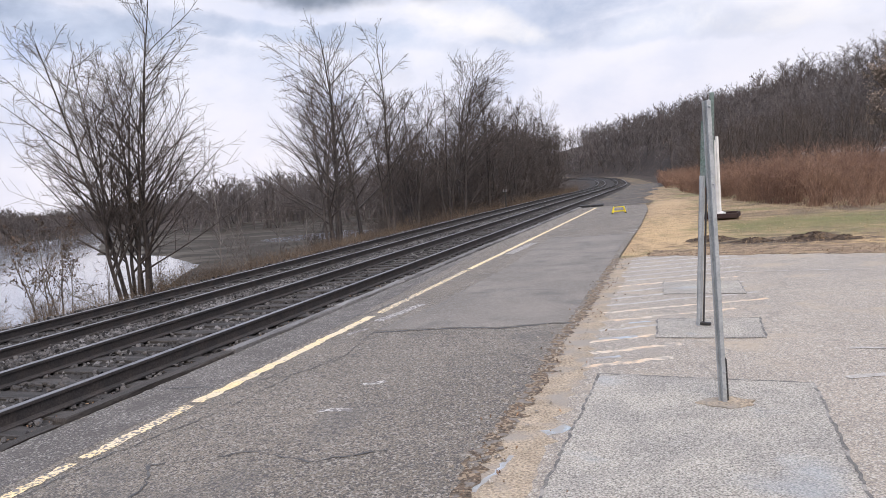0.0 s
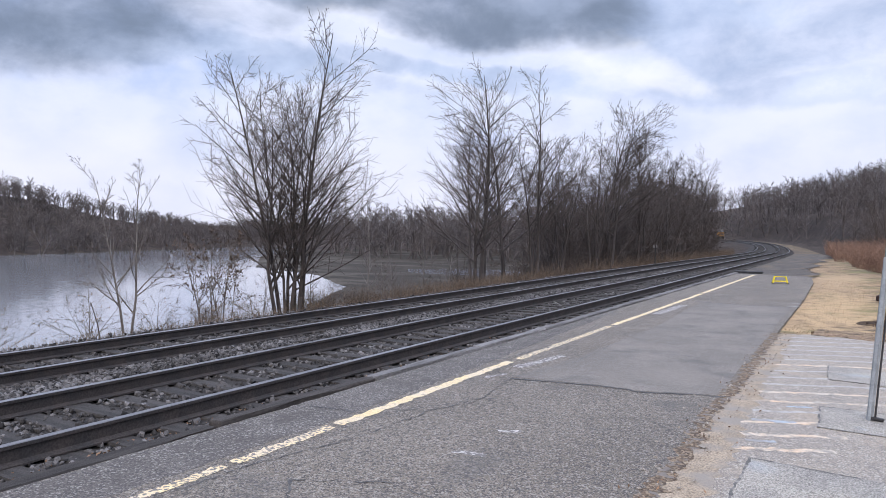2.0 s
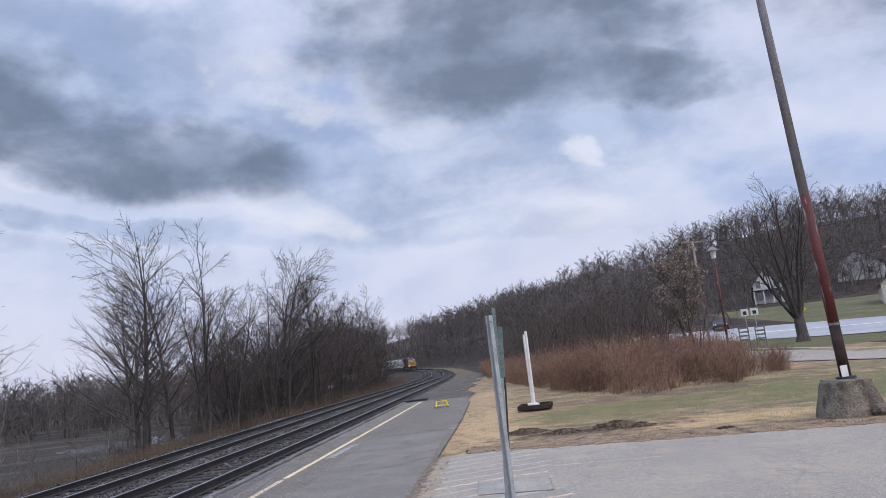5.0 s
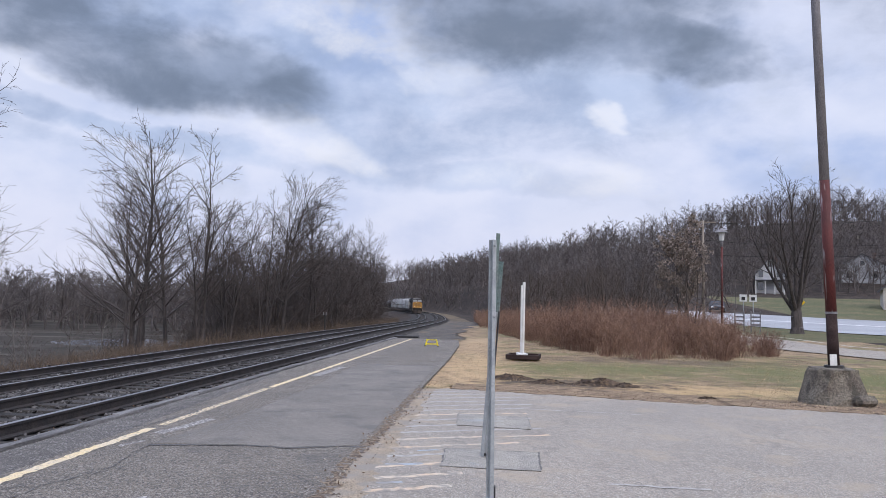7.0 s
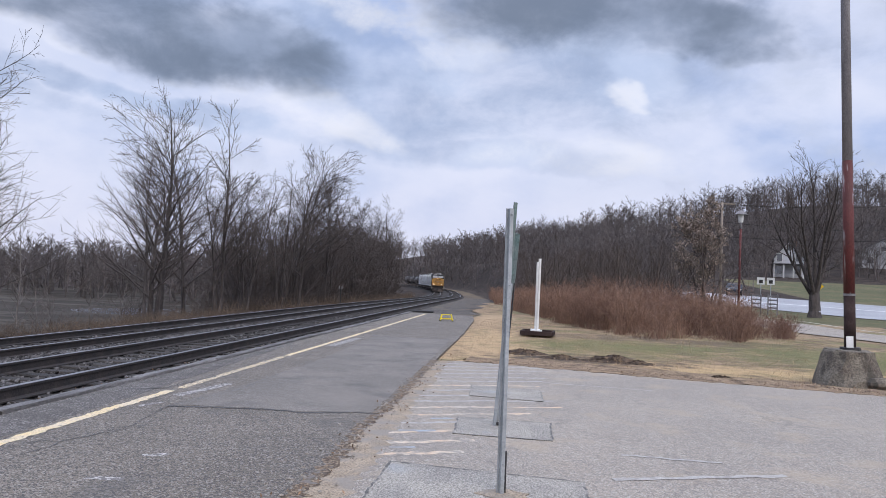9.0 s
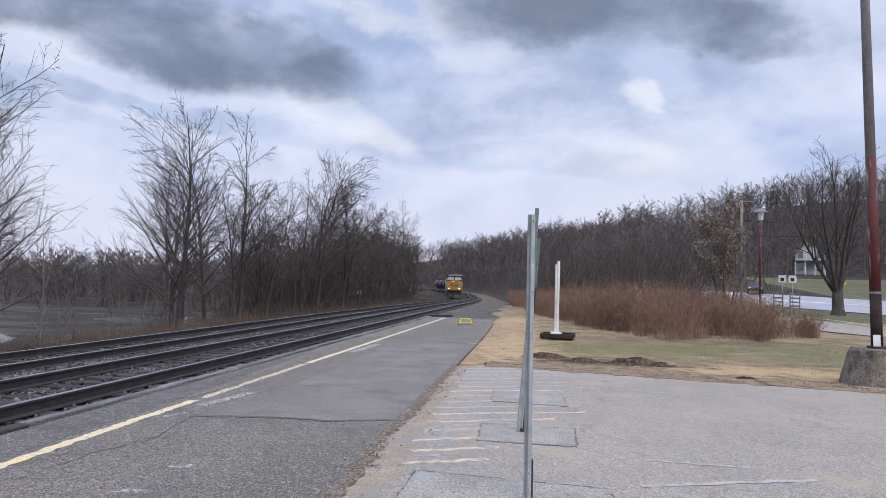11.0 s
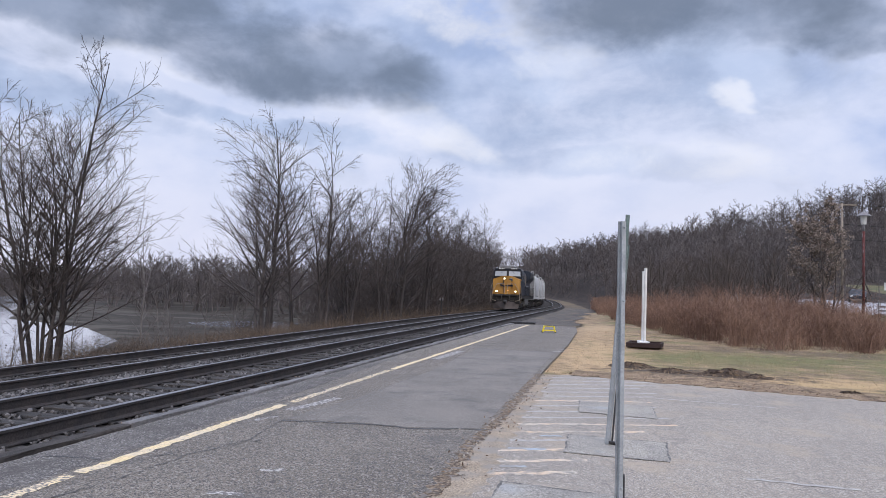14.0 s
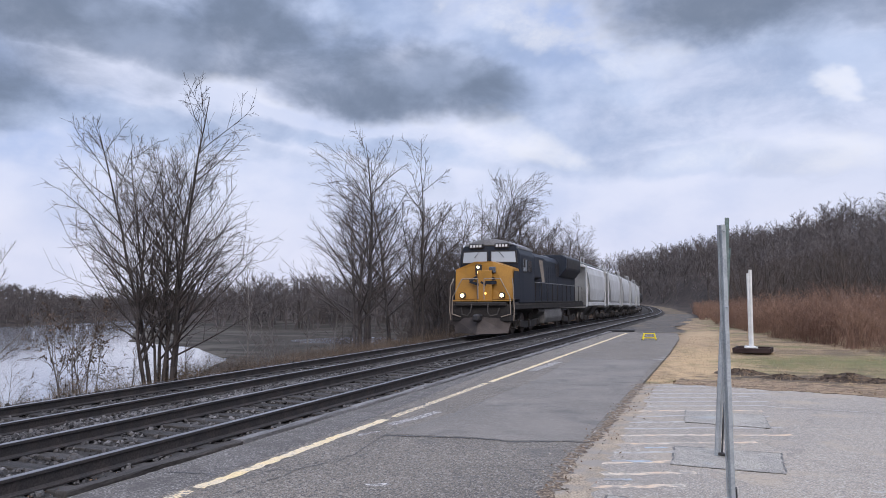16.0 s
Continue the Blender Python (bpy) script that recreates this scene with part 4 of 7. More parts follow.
def sign_post():
    root = new("sign_post")
    part("channel", channel(bmesh.new(), 2.33), M["galv"], root)
    part("stub", channel(bmesh.new(), 0.34, 0.075, 0.04), M["darksteel"], root, "dark ground stub bolted to the channel").location = (0.022, 0.022, 0.0)
    part("sign_edge", box(bmesh.new(), (0.040, 0.02, 2.0), (0.035, 0.008, 0.78), 0.002, Matrix.Rotation(radians(3), 3, "Y")), M["greenpost"], root, "green back of a narrow sign seen edge-on")
    for z in (0.12, 0.25, 1.7, 2.28):
        part("bolt", rod(bmesh.new(), (0, -0.06, z), (0, 0.03, z), 0.008, None, 6), M["galv"], root)
    root.matrix_basis = pose(6.21, 6.16, 0, 0, -0.4, 28)
    tagged(root, "galvanised steel U-channel sign post in the lot", "sign post", "sign posts")
    root = new("sign_post")
    part("channel", channel(bmesh.new(), 1.72), M["galv"], root)
    part("sign_edge", box(bmesh.new(), (0.01, 0.02, 1.96), (0.075, 0.02, 0.74), 0.003), M["greenpost"], root, "green back of a narrow sign seen edge-on")
    # the flange's shade is put into its colour by using dark steel
    part("side_bar", box(bmesh.new(), (0.045, 0.02, 0.88), (0.014, 0.04, 1.70), 0.003), M["darksteel"], root, "flange along the post, its shade put into the dark colour")
    part("base_clip", box(bmesh.new(), (0.06, 0, 0.03), (0.14, 0.06, 0.03), 0.006), M["darksteel"], root, "bent dark clip at the foot")
    root.matrix_basis = pose(6.06, 9.01, 0, 0, 3.9, -12)
    tagged(root, "leaning galvanised sign post with green sign edge", "sign post", "sign posts")


def white_posts():
    root = new("planter_frame")
    for a, b in (((-0.55, -0.4), (0.5, -0.5)), ((0.5, -0.5), (0.62, 0.5)), ((0.62, 0.5), (-0.42, 0.62)), ((-0.42, 0.62), (-0.55, -0.4))):
        m = Vector(((a[0] + b[0]) / 2, (a[1] + b[1]) / 2, 0.1))
        ang = math.atan2(b[1] - a[1], b[0] - a[0])
        part("board", box(bmesh.new(), (0, 0, 0.07), (math.dist(a, b), 0.07, 0.15), 0.012), M["darkpole"], root).matrix_basis = Matrix.Translation((m.x, m.y, 0)) @ Matrix.Rotation(ang, 4, "Z")
    part("soil", extrude(bmesh.new(), [(-0.5, -0.36), (0.46, -0.45), (0.57, 0.46), (-0.38, 0.56)], "z", -0.02, 0.07), M["bank"], root, "dark soil filling the frame")
    root.matrix_basis = pose(6.85, 25.65, 0.0)
    tagged(root, "low dark timber planter frame on the lawn", "planter")
    for x, y, h, lean, r in ((6.85, 25.45, 2.62, 0.3, 0.050), (6.80, 25.85, 2.52, -0.2, 0.036)):
        root = new("white_post")
        part("shaft", rod(bmesh.new(), (0, 0, 0), (0, 0, h), r, r * 0.95, 12), M["white"], root)
        part("foot_plate", box(bmesh.new(), (0, 0, 0.14), (0.34, 0.24, 0.08), 0.01), M["white"], root)
        root.matrix_basis = pose(x, y, 0.0, 0, lean, 0)
        tagged(root, "plain white painted post in a planter frame", "post", "white posts")


def lamp_pole():
    root = new("concrete_footing")
    rng = random.Random(8)
    b = bmesh.new()
    ring = 14
    levels = [(-0.1, 0.62), (0.08, 0.59), (0.3, 0.52), (0.55, 0.45), (0.64, 0.43), (0.66, 0.39)]
    rows = []
    for z, r in levels:
        row = []
        for k in range(ring):
            a = 2 * math.pi * k / ring
            sq = 1 / max(abs(math.cos(a)), abs(math.sin(a))) ** 0.6
            row.append(b.verts.new((math.cos(a) * r * sq + rng.uniform(-0.03, 0.03), math.sin(a) * r * sq + rng.uniform(-0.03, 0.03), z + rng.uniform(-0.02, 0.02))))
        rows.append(row)
    for p, q in zip(rows, rows[1:]):
        for k in range(ring):
            b.faces.new((p[k], p[(k + 1) % ring], q[(k + 1) % ring], q[k]))
    b.faces.new(rows[-1])
    b.faces.new(rows[0][::-1])
    part("block", b, M["concrete"], root)
    part("broken_corner", box(bmesh.new(), (0.28, -0.6, 0.06), (0.55, 0.25, 0.22), 0.08, Matrix.Rotation(radians(12), 3, "Z")), M["concrete"], root, "pale broken concrete lump at the foot")
    root.matrix_basis = pose(13.05, 16.1, 0, 0, 0, 10)
    tagged(root, "weathered mossy concrete footing of a pole", "footing")
    root = new("tall_pole")
    for name, z0, z1, r0, r1, m, lab in (("foot", 0, 1.12, 0.112, 0.108, "darkpole", "dark tarred lower shaft"), ("shaft", 1.12, 3.95, 0.108, 0.098, "redpole", "peeling red painted shaft"), ("upper_shaft", 3.95, 11.5, 0.098, 0.075, "greypole", "bare grey upper shaft")):
        part(name, rod(bmesh.new(), (0, 0, z0), (0, 0, z1), r0, r1, 16), M[m], root, lab, True)
    part("base_flange", rod(bmesh.new(), (0, 0, 0), (0, 0, 0.06), 0.2, 0.19, 12), M["darksteel"], root)
    part("notice_plate", box(bmesh.new(), (-0.05, -0.112, 0.17), (0.14, 0.015, 0.24), 0.002), M["white"], root, "small white plate with two bolts")
    part("band", rod(bmesh.new(), (0, 0, 1.12), (0, 0, 1.17), 0.116, 0.116, 16), M["greypole"], root, "pale metal band")
    root.matrix_basis = pose(13.11, 16.17, 0.66, 0, -1.9, 0)
    tagged(root, "tall pole, tarred foot, peeling red paint, grey above", "pole")


step_stool()
rubber_mat()
sign_post()
white_posts()
lamp_pole()


# ---- bare trees ----
def limb(rng, p, d, length, r0, r1, steps, wander, lift, out):
    """Grows one limb; adds its pieces to out and gives the points along it."""
    pts = [(p.copy(), d.copy(), r0)]
    for i in range(steps):
        d = (d + Vector((rng.gauss(0, wander), rng.gauss(0, wander), rng.gauss(0, wander) + lift))).normalized()
        q = p + d * (length / steps)
        ra, rb = r0 + (r1 - r0) * i / steps, r0 + (r1 - r0) * (i + 1) / steps
        out.append((*p, *q, ra, rb))
        p = q
        pts.append((p.copy(), d.copy(), rb))
    return pts


def along(pts, k):
    f = k * (len(pts) - 1)
    i = min(int(f), len(pts) - 2)
    a, b = pts[i], pts[i + 1]
    return a[0].lerp(b[0], f - i), a[1].lerp(b[1], f - i).normalized(), a[2] + (b[2] - a[2]) * (f - i)


def side_way(rng, d, angle):
    ref = Vector((rng.gauss(0, 1), rng.gauss(0, 1), rng.gauss(0, 1)))
    s = d.cross(ref).normalized()
    return (d * math.cos(angle) + s * math.sin(angle)).normalized()


def tree_limbs(seed, height, stems, spread, r0, n1, n2, n3, first=0.18, reach=0.40, rise=0.05, fine=0.006, offset=0.25, steps=(11, 5, 3, 2), splay=0.0, angles=(24, 50), taper=0.62):
    """Thick limbs and fine twigs of a bare tree that stands at the origin."""
    rng = random.Random(seed)
    thick, thin = [], []
    unit = min(1.0, height / 9.0)
    for s in range(stems):
        a = 2 * math.pi * (s + rng.random() * 0.7) / stems
        k = spread * (0.35 + 0.65 * rng.random()) if stems > 1 else spread * 0.2
        d = Vector((math.cos(a) * math.sin(k), math.sin(a) * math.sin(k), math.cos(k)))
        h = height * (rng.uniform(0.78, 1.0) * (1 - splay * k / max(spread, 0.01)) if s else 1.0)
        if not s and stems > 2:
            d = (d + Vector((0, 0, 3))).normalized()
        base = Vector((math.cos(a) * offset * rng.random(), math.sin(a) * offset * rng.random(), -0.15 * unit)) if stems > 1 else Vector((0, 0, -0.15 * unit))
        stem = limb(rng, base, d, h, r0 * (rng.uniform(0.6, 1.0) if s else 1.0), 0.012 * unit, steps[0], 0.045, 0.03, thick)
        for i in range(n1):
            t = first + (0.97 - first) * ((i + rng.random()) / n1)
            p, dd, r = along(stem, t)
            l1 = height * reach * (1.05 - taper * t) * rng.uniform(0.6, 1.15)
            b1 = limb(rng, p, side_way(rng, dd, radians(rng.uniform(*angles))), l1, min(r * 0.62, 0.012 * unit + l1 * 0.010), max(fine, 0.006 * unit), steps[1], 0.055, rise, thick)
            for j in range(n2):
                t2 = 0.2 + 0.78 * (j + rng.random()) / n2
                p, dd, r = along(b1, t2)
                l2 = l1 * 0.42 * (1.1 - 0.5 * t2) * rng.uniform(0.6, 1.2)
                b2 = limb(rng, p, side_way(rng, dd, radians(rng.uniform(25, 60))), l2, max(fine, min(r * 0.6, 0.016)), fine * 0.7, steps[2], 0.07, rise, thin)
                for k3 in range(n3):
                    p, dd, r = along(b2, 0.25 + 0.74 * (k3 + rng.random()) / n3)
                    limb(rng, p, side_way(rng, dd, radians(rng.uniform(20, 55))), l2 * rng.uniform(0.25, 0.55), fine * 0.8, fine * 0.5, steps[3], 0.1, rise, thin)
    return thick, thin


def bare_tree(name, limbs, m_thick, m_thin, label, group, place, turn=0.0):
    root = new(name)
    tubes("trunk", limbs[0], 5, m_thick, root)
    tubes("crown", limbs[1], 3, m_thin, root)
    x, y = place
    root.matrix_basis = pose(x, y, float(ground_z(x, y)), 0, 0, turn)
    return tagged(root, label, "tree", group)


def leaves(name, spots, size, material, seed, parent=None):
    """Small folded dead leaves hanging at the spots."""
    rng = np.random.default_rng(seed)
    n = len(spots)
    c = np.asarray(spots, float)
    a = rng.normal(size=(n, 3))
    a /= np.linalg.norm(a, axis=1, keepdims=True)
    b = np.cross(a, rng.normal(size=(n, 3)))
    b /= np.linalg.norm(b, axis=1, keepdims=True)
    w = np.cross(a, b)
    s = size * rng.uniform(0.6, 1.3, (n, 1))
    v = np.stack([c - a * s, c + b * s * 0.45 + w * s * 0.2, c + a * s, c - b * s * 0.45 + w * s * 0.2], 1).reshape(-1, 3)
    f = (np.arange(n)[:, None] * 4 + np.array([0, 1, 2, 0, 2, 3])).reshape(-1)
    return quick(name, v, f, np.full(2 * n, 3), material, parent)


def trackside_trees():
    hero = tree_limbs(12, 9.3, 8, radians(8.5), 0.078, 20, 8, 5, 0.14, 0.44, 0.045, 0.006, 0.6, splay=0.14, angles=(30, 60), taper=0.66, steps=(11, 6, 3, 1))
    t = bare_tree("tree", hero, M["bark"], M["herotwig"], "tall bare many-stemmed tree on the river bank", "bank trees", (-10.4, 18.5), 345)
    rng = random.Random(5)
    tips = [s[3:6] for s in hero[1] if s[5] > 7.6]
    leaves("foliage", [tips[rng.randrange(len(tips))] for _ in range(30)], 0.035, M["leaf"], 5, t)["kind"] = "stuff"
    second = tree_limbs(29, 11.0, 3, radians(15), 0.145, 17, 7, 4, 0.2, 0.48, 0.035, 0.0075, 0.7, splay=0.25, steps=(11, 6, 3, 1), angles=(38, 64), taper=0.78)
    bare_tree("tree", second, M["bark"], M["herotwig"], "tall bare forked tree beside the tracks", "bank trees", (-11.3, 33.0), 0)
    sap = tree_limbs(31, 4.6, 2, radians(8), 0.04, 14, 6, 4, 0.15, 0.38, 0.03, 0.0045)
    t = bare_tree("sapling", sap, M["barklight"], M["herotwig"], "slender bare sapling over the river", "saplings", (-10.9, 12.7), 0)
    leaves("foliage", [s[3:6] for s in sap[1] if s[5] < 2.0][::4], 0.035, M["oldleaf"], 6, t)["kind"] = "stuff"
    sap2 = tree_limbs(37, 2.9, 3, radians(20), 0.025, 11, 5, 4, 0.12, 0.42, 0.02, 0.0045)
    for x, y, r in ((-10.8, 15.2, 0), (-11.3, 16.4, 80)):
        t = bare_tree("sapling", sap2, M["barklight"], M["herotwig"], "low bare sapling with a few dead leaves", "saplings", (x, y), r)
        leaves("foliage", [s[3:6] for s in sap2[1]][::3], 0.045, M["oldleaf"], 7, t)["kind"] = "stuff"
    arch = tree_limbs(41, 1.7, 7, radians(66), 0.014, 7, 4, 2, 0.15, 0.5, -0.05, 0.0035, 0.04, steps=(7, 4, 2, 1))
    for x, y, r, k in ((-11.0, 11.6, 0, 1.0), (-10.9, 13.6, 130, 0.8), (-11.2, 18.0, 60, 1.1), (-11.4, 9.4, 200, 0.9), (-9.9, 19.4, 300, 0.7)):
        t = bare_tree("shrub", arch, M["barklight"], M["herotwig"], "low arching leafless shrub on the bank edge", "bank shrubs", (x, y), r)
        t.scale = (k,) * 3
        leaves("foliage", [s[3:6] for s in arch[1]][::14], 0.03, M["leaf"], 9, t)["kind"] = "stuff"
    thin_sap = tree_limbs(47, 5.6, 1, radians(5), 0.045, 20, 5, 3, 0.2, 0.30, 0.03, 0.0055, steps=(8, 4, 2, 1), angles=(35, 60))
    for x, y, r, k in ((-13.2, 26.6, 0, 1.0), (-15.0, 30.5, 90, 0.8), (-13.6, 23.2, 200, 0.6), (-17.5, 35.0, 40, 0.95), (-19.0, 41.0, 140, 1.1), (-15.6, 38.0, 250, 0.9)):
        t = bare_tree("sapling", thin_sap, M["barklight"], M["herotwig"], "thin pale sapling at the edge of the flat", "saplings", (x, y), r)
        t.scale = (k,) * 3
    bush = tree_limbs(49, 2.2, 6, radians(50), 0.022, 8, 4, 2, 0.1, 0.5, 0.0, 0.006, 0.08, steps=(5, 3, 2, 1), angles=(30, 70))
    rng = random.Random(19)
    for i in range(26):
        x, y = -12.4 - rng.uniform(0, 5.5), 21 + i * 0.95
        t = bare_tree("shrub", bush, M["barklight"] if i % 3 else M["bark"], M["herotwig"], "low tangled leafless shrub on the bank", "bank shrubs", (x, y), rng.uniform(0, 360))
        t.scale = (rng.uniform(0.45, 1.0),) * 3
    stick = new("dead_branch")
    tubes("stem", [(0, 0, -0.1, -0.22, 0.05, 0.45, 0.022, 0.019), (-0.22, 0.05, 0.45, -0.58, 0.1, 0.98, 0.019, 0.012)], 6, M["bark"], stick)
    tubes("twig", [(-0.22, 0.05, 0.45, -0.1, 0.1, 0.72, 0.008, 0.004)], 4, M["bark"], stick)
    stick.matrix_basis = pose(-11.35, 12.2, float(ground_z(-11.35, 12.2)))
    tagged(stick, "broken dark branch leaning out of the bank", "branch")
    few = (8, 4, 2, 1)
    kinds = [tree_limbs(101, 11.8, 2, radians(16), 0.13, 20, 7, 4, 0.25, 0.44, 0.025, 0.011, steps=few, angles=(28, 60)), tree_limbs(102, 12.6, 1, radians(4), 0.16, 34, 8, 4, 0.22, 0.44, 0.025, 0.011, steps=few, angles=(32, 66), taper=0.45),
             tree_limbs(103, 11.4, 3, radians(20), 0.12, 16, 7, 4, 0.25, 0.40, 0.025, 0.011, steps=few, splay=0.3), tree_limbs(104, 10.2, 4, radians(22), 0.11, 14, 7, 3, 0.22, 0.42, 0.025, 0.011, steps=few, splay=0.3, angles=(30, 62)),
             tree_limbs(105, 12.4, 1, radians(6), 0.15, 32, 8, 4, 0.24, 0.46, 0.025, 0.011, steps=few, angles=(30, 64), taper=0.5)]
    low = [tree_limbs(111, 4.2, 6, radians(30), 0.05, 8, 4, 1, 0.08, 0.42, 0.02, 0.008, 0.03, steps=(4, 2, 1, 1)), tree_limbs(112, 3.2, 7, radians(38), 0.04, 7, 4, 1, 0.08, 0.45, 0.02, 0.008, 0.03, steps=(4, 2, 1, 1))]
    label = "bare winter tree in the wood along the line"
    made = {}

    def plant(pool, tag, key, x, y, size, turn, text, name):
        k = (tag, key)
        if k not in made:
            made[k] = bare_tree(name, pool[key], M["bark"], M["twig"], text, tag, (x, y), turn)
            made[k].scale = (size,) * 3
            return
        ob = copy_thing(made[k], pose(x, y, float(ground_z(x, y)), 0, 0, turn))
        ob.scale = (size,) * 3
    rng = random.Random(77)
    spots = [(-13.2, 37.5), (-11.2, 40.5), (-14.2, 43), (-11.6, 46), (-13.3, 49), (-11.4, 52.5), (-15, 54), (-12, 57), (-13.8, 61), (-11.5, 64.5), (-17, 58), (-10.9, 55.0), (-15.8, 63.5)]
    y = 67.0
    while y < 250:
        for row in range(2 if y < 80 else 3):
            spots.append((-11.4 + float(shift(y) - inset(y)) - row * 4.2 - rng.uniform(0, 3), y + rng.uniform(-2, 2)))
        y += 2.9 + y * 0.012
    for i, (x, y) in enumerate(spots):
        plant(kinds, "woodland trees", rng.randrange(5), x, y, rng.uniform(0.86, 1.06) * float(np.interp(y, [36, 60, 90, 150, 250], [1.0, 0.98, 1.06, 1.22, 1.25])), rng.uniform(0, 360), label, "tree")
    y = 44.0
    while y < 200:
        x = -10.6 + float(shift(y) - inset(y)) - rng.uniform(0, 4.5)
        plant(low, "undergrowth shrubs", rng.randrange(2), x, y, rng.uniform(0.6, 1.15) * (0.7 if y < 58 else 1.0), rng.uniform(0, 360), "tangled leafless shrub under the trees", "shrub")
        y += (2.2 if y < 58 else 0.9) + y * 0.008
    for i in range(9):
        x, y = -15 - rng.uniform(0, 16), 42 + i * 7
        plant(low, "undergrowth shrubs", rng.randrange(2), x, y, rng.uniform(0.8, 1.3), rng.uniform(0, 360), "tangled leafless shrub under the trees", "shrub")


trackside_trees()


# ---- distant woods ----
def woods(name, spots, heights, label, seed, sides=3, material=None, form="crown", bulk=1.0):
    """Many bare trees far off, as one mass: rough limbs of a few kinds, turned and sized."""
    rng = np.random.default_rng(seed)
    kinds = []
    for k in range(5):
        if form == "spreading":
            a, b = tree_limbs(320 + k, 1.0, 3, radians(40), 0.017, 10, 5, 2, 0.1, 0.46, 0.025, 0.0013, 0.05, steps=(5, 3, 1, 1), angles=(32, 70))
        elif form == "bush":
            a, b = tree_limbs(340 + k, 1.0, 3, radians(48), 0.009, 7, 5, 0, 0.08, 0.5, 0.0, 0.0016, 0.05, steps=(4, 3, 2, 1), angles=(30, 75))
        else:
            a, b = tree_limbs(300 + k, 1.0, 1 + k % 2, radians(26), 0.012, 15 - 6 * (k % 2), 6, 0, 0.2, 0.46, 0.035, 0.0021, steps=(4, 2, 1, 1), angles=(30, 66), taper=0.35)
        kinds.append(np.array(a[::1] + b[::1], float))
    vs, fs, ns, o = [], [], [], 0
    for (x, y), h in zip(spots, heights):
        s = kinds[rng.integers(5)]
        t = rng.uniform(0, 6.28)
        c, si = math.cos(t), math.sin(t)
        R = np.array([[c, si, 0], [-si, c, 0], [0, 0, 1.0]]) * h
        at = np.array([x, y, float(ground_z(x, y))])
        v, f, n = tube_arrays(s[:, 0:3] @ R + at, s[:, 3:6] @ R + at, s[:, 6] * h * bulk, s[:, 7] * h * bulk, sides)
        vs.append(v), fs.append(f + o), ns.append(n)
        o += len(v)
    return tagged(quick(name, np.concatenate(vs), np.concatenate(fs), np.concatenate(ns), material or M["woods"]), label, "woods", kind="stuff")


def build_woods():
    rng = np.random.default_rng(9)
    pts = []
    while len(pts) < 1080:
        y = rng.uniform(102, 300) if len(pts) < 830 else rng.uniform(290, 430)
        x = rng.uniform(float(shift(y)) + 9, 14 + 0.52 * y)
        u = x - float(shift(y))
        if (y < 140 and 37 < x < 85) or (u < 22 and y < 100):
            continue
        pts.append((x, y))
    woods("hill_woods", pts, (6.2 + 4.6 * rng.random(len(pts)) ** 1.3) * np.interp([q[1] for q in pts], [100, 160, 300], [0.72, 0.95, 1.1]), "bare grey-brown woods covering the hillside", 1, bulk=1.6)
    y = rng.uniform(285, 520, 480)
    pts = [p for p in ((rng.uniform(-0.30 * v - 12, 0.16 * v), v) for v in y) if abs(p[0] - float(shift(p[1])) + 5) > 14]
    woods("valley_woods", pts, rng.uniform(10, 15, len(pts)), "distant bare woods closing the valley", 2, bulk=2.1)
    pts = []
    while len(pts) < 800:
        a = radians(rng.uniform(38, 66))
        r = (126.8 + rng.uniform(5, 62)) / (math.sin(a) - 0.22 * math.cos(a))
        pts.append((-r * math.sin(a), r * math.cos(a)))
    woods("far_bank_woods", pts, rng.uniform(3.5, 6, len(pts)), "dark bare woods on the far river bank", 3, bulk=3.6)
    y = rng.uniform(250, 480, 260)
    pts = [(-v * rng.uniform(0.35, 1.0), v) for v in y]
    woods("river_woods", pts, rng.uniform(7, 11, len(pts)), "bare woods up the river, haze put into their colour", 8, bulk=2.4)
    y = rng.uniform(132, 215, 290)
    pts = [(rng.uniform(-0.78 * v, float(shift(v) - inset(v)) - 15), v) for v in y]
    woods("flat_thicket", pts, rng.uniform(6, 12, len(pts)), "grey bare thicket behind the mud flat", 4, bulk=2.2)
    y = 54 + 172 * rng.random(320) ** 1.25
    pts = [(-11.5 - 9 * rng.random() + float(shift(v) - inset(v)), v) for v in y]
    woods("understorey", pts, rng.uniform(2.5, 6.5, len(pts)) * np.interp(y, [36, 70, 150], [0.85, 1.2, 1.7]), "dense bare understorey of the trackside wood", 6, material=M["twig"], form="bush", bulk=1.75)
    pts = [(rng.uniform(7, 19.5), rng.uniform(50, 88)) for _ in range(64)]
    woods("thicket_trees", pts, rng.uniform(4.4, 6.3, len(pts)), "bare dark trees behind the russet brush", 5, material=M["twig"], form="spreading")


build_woods()


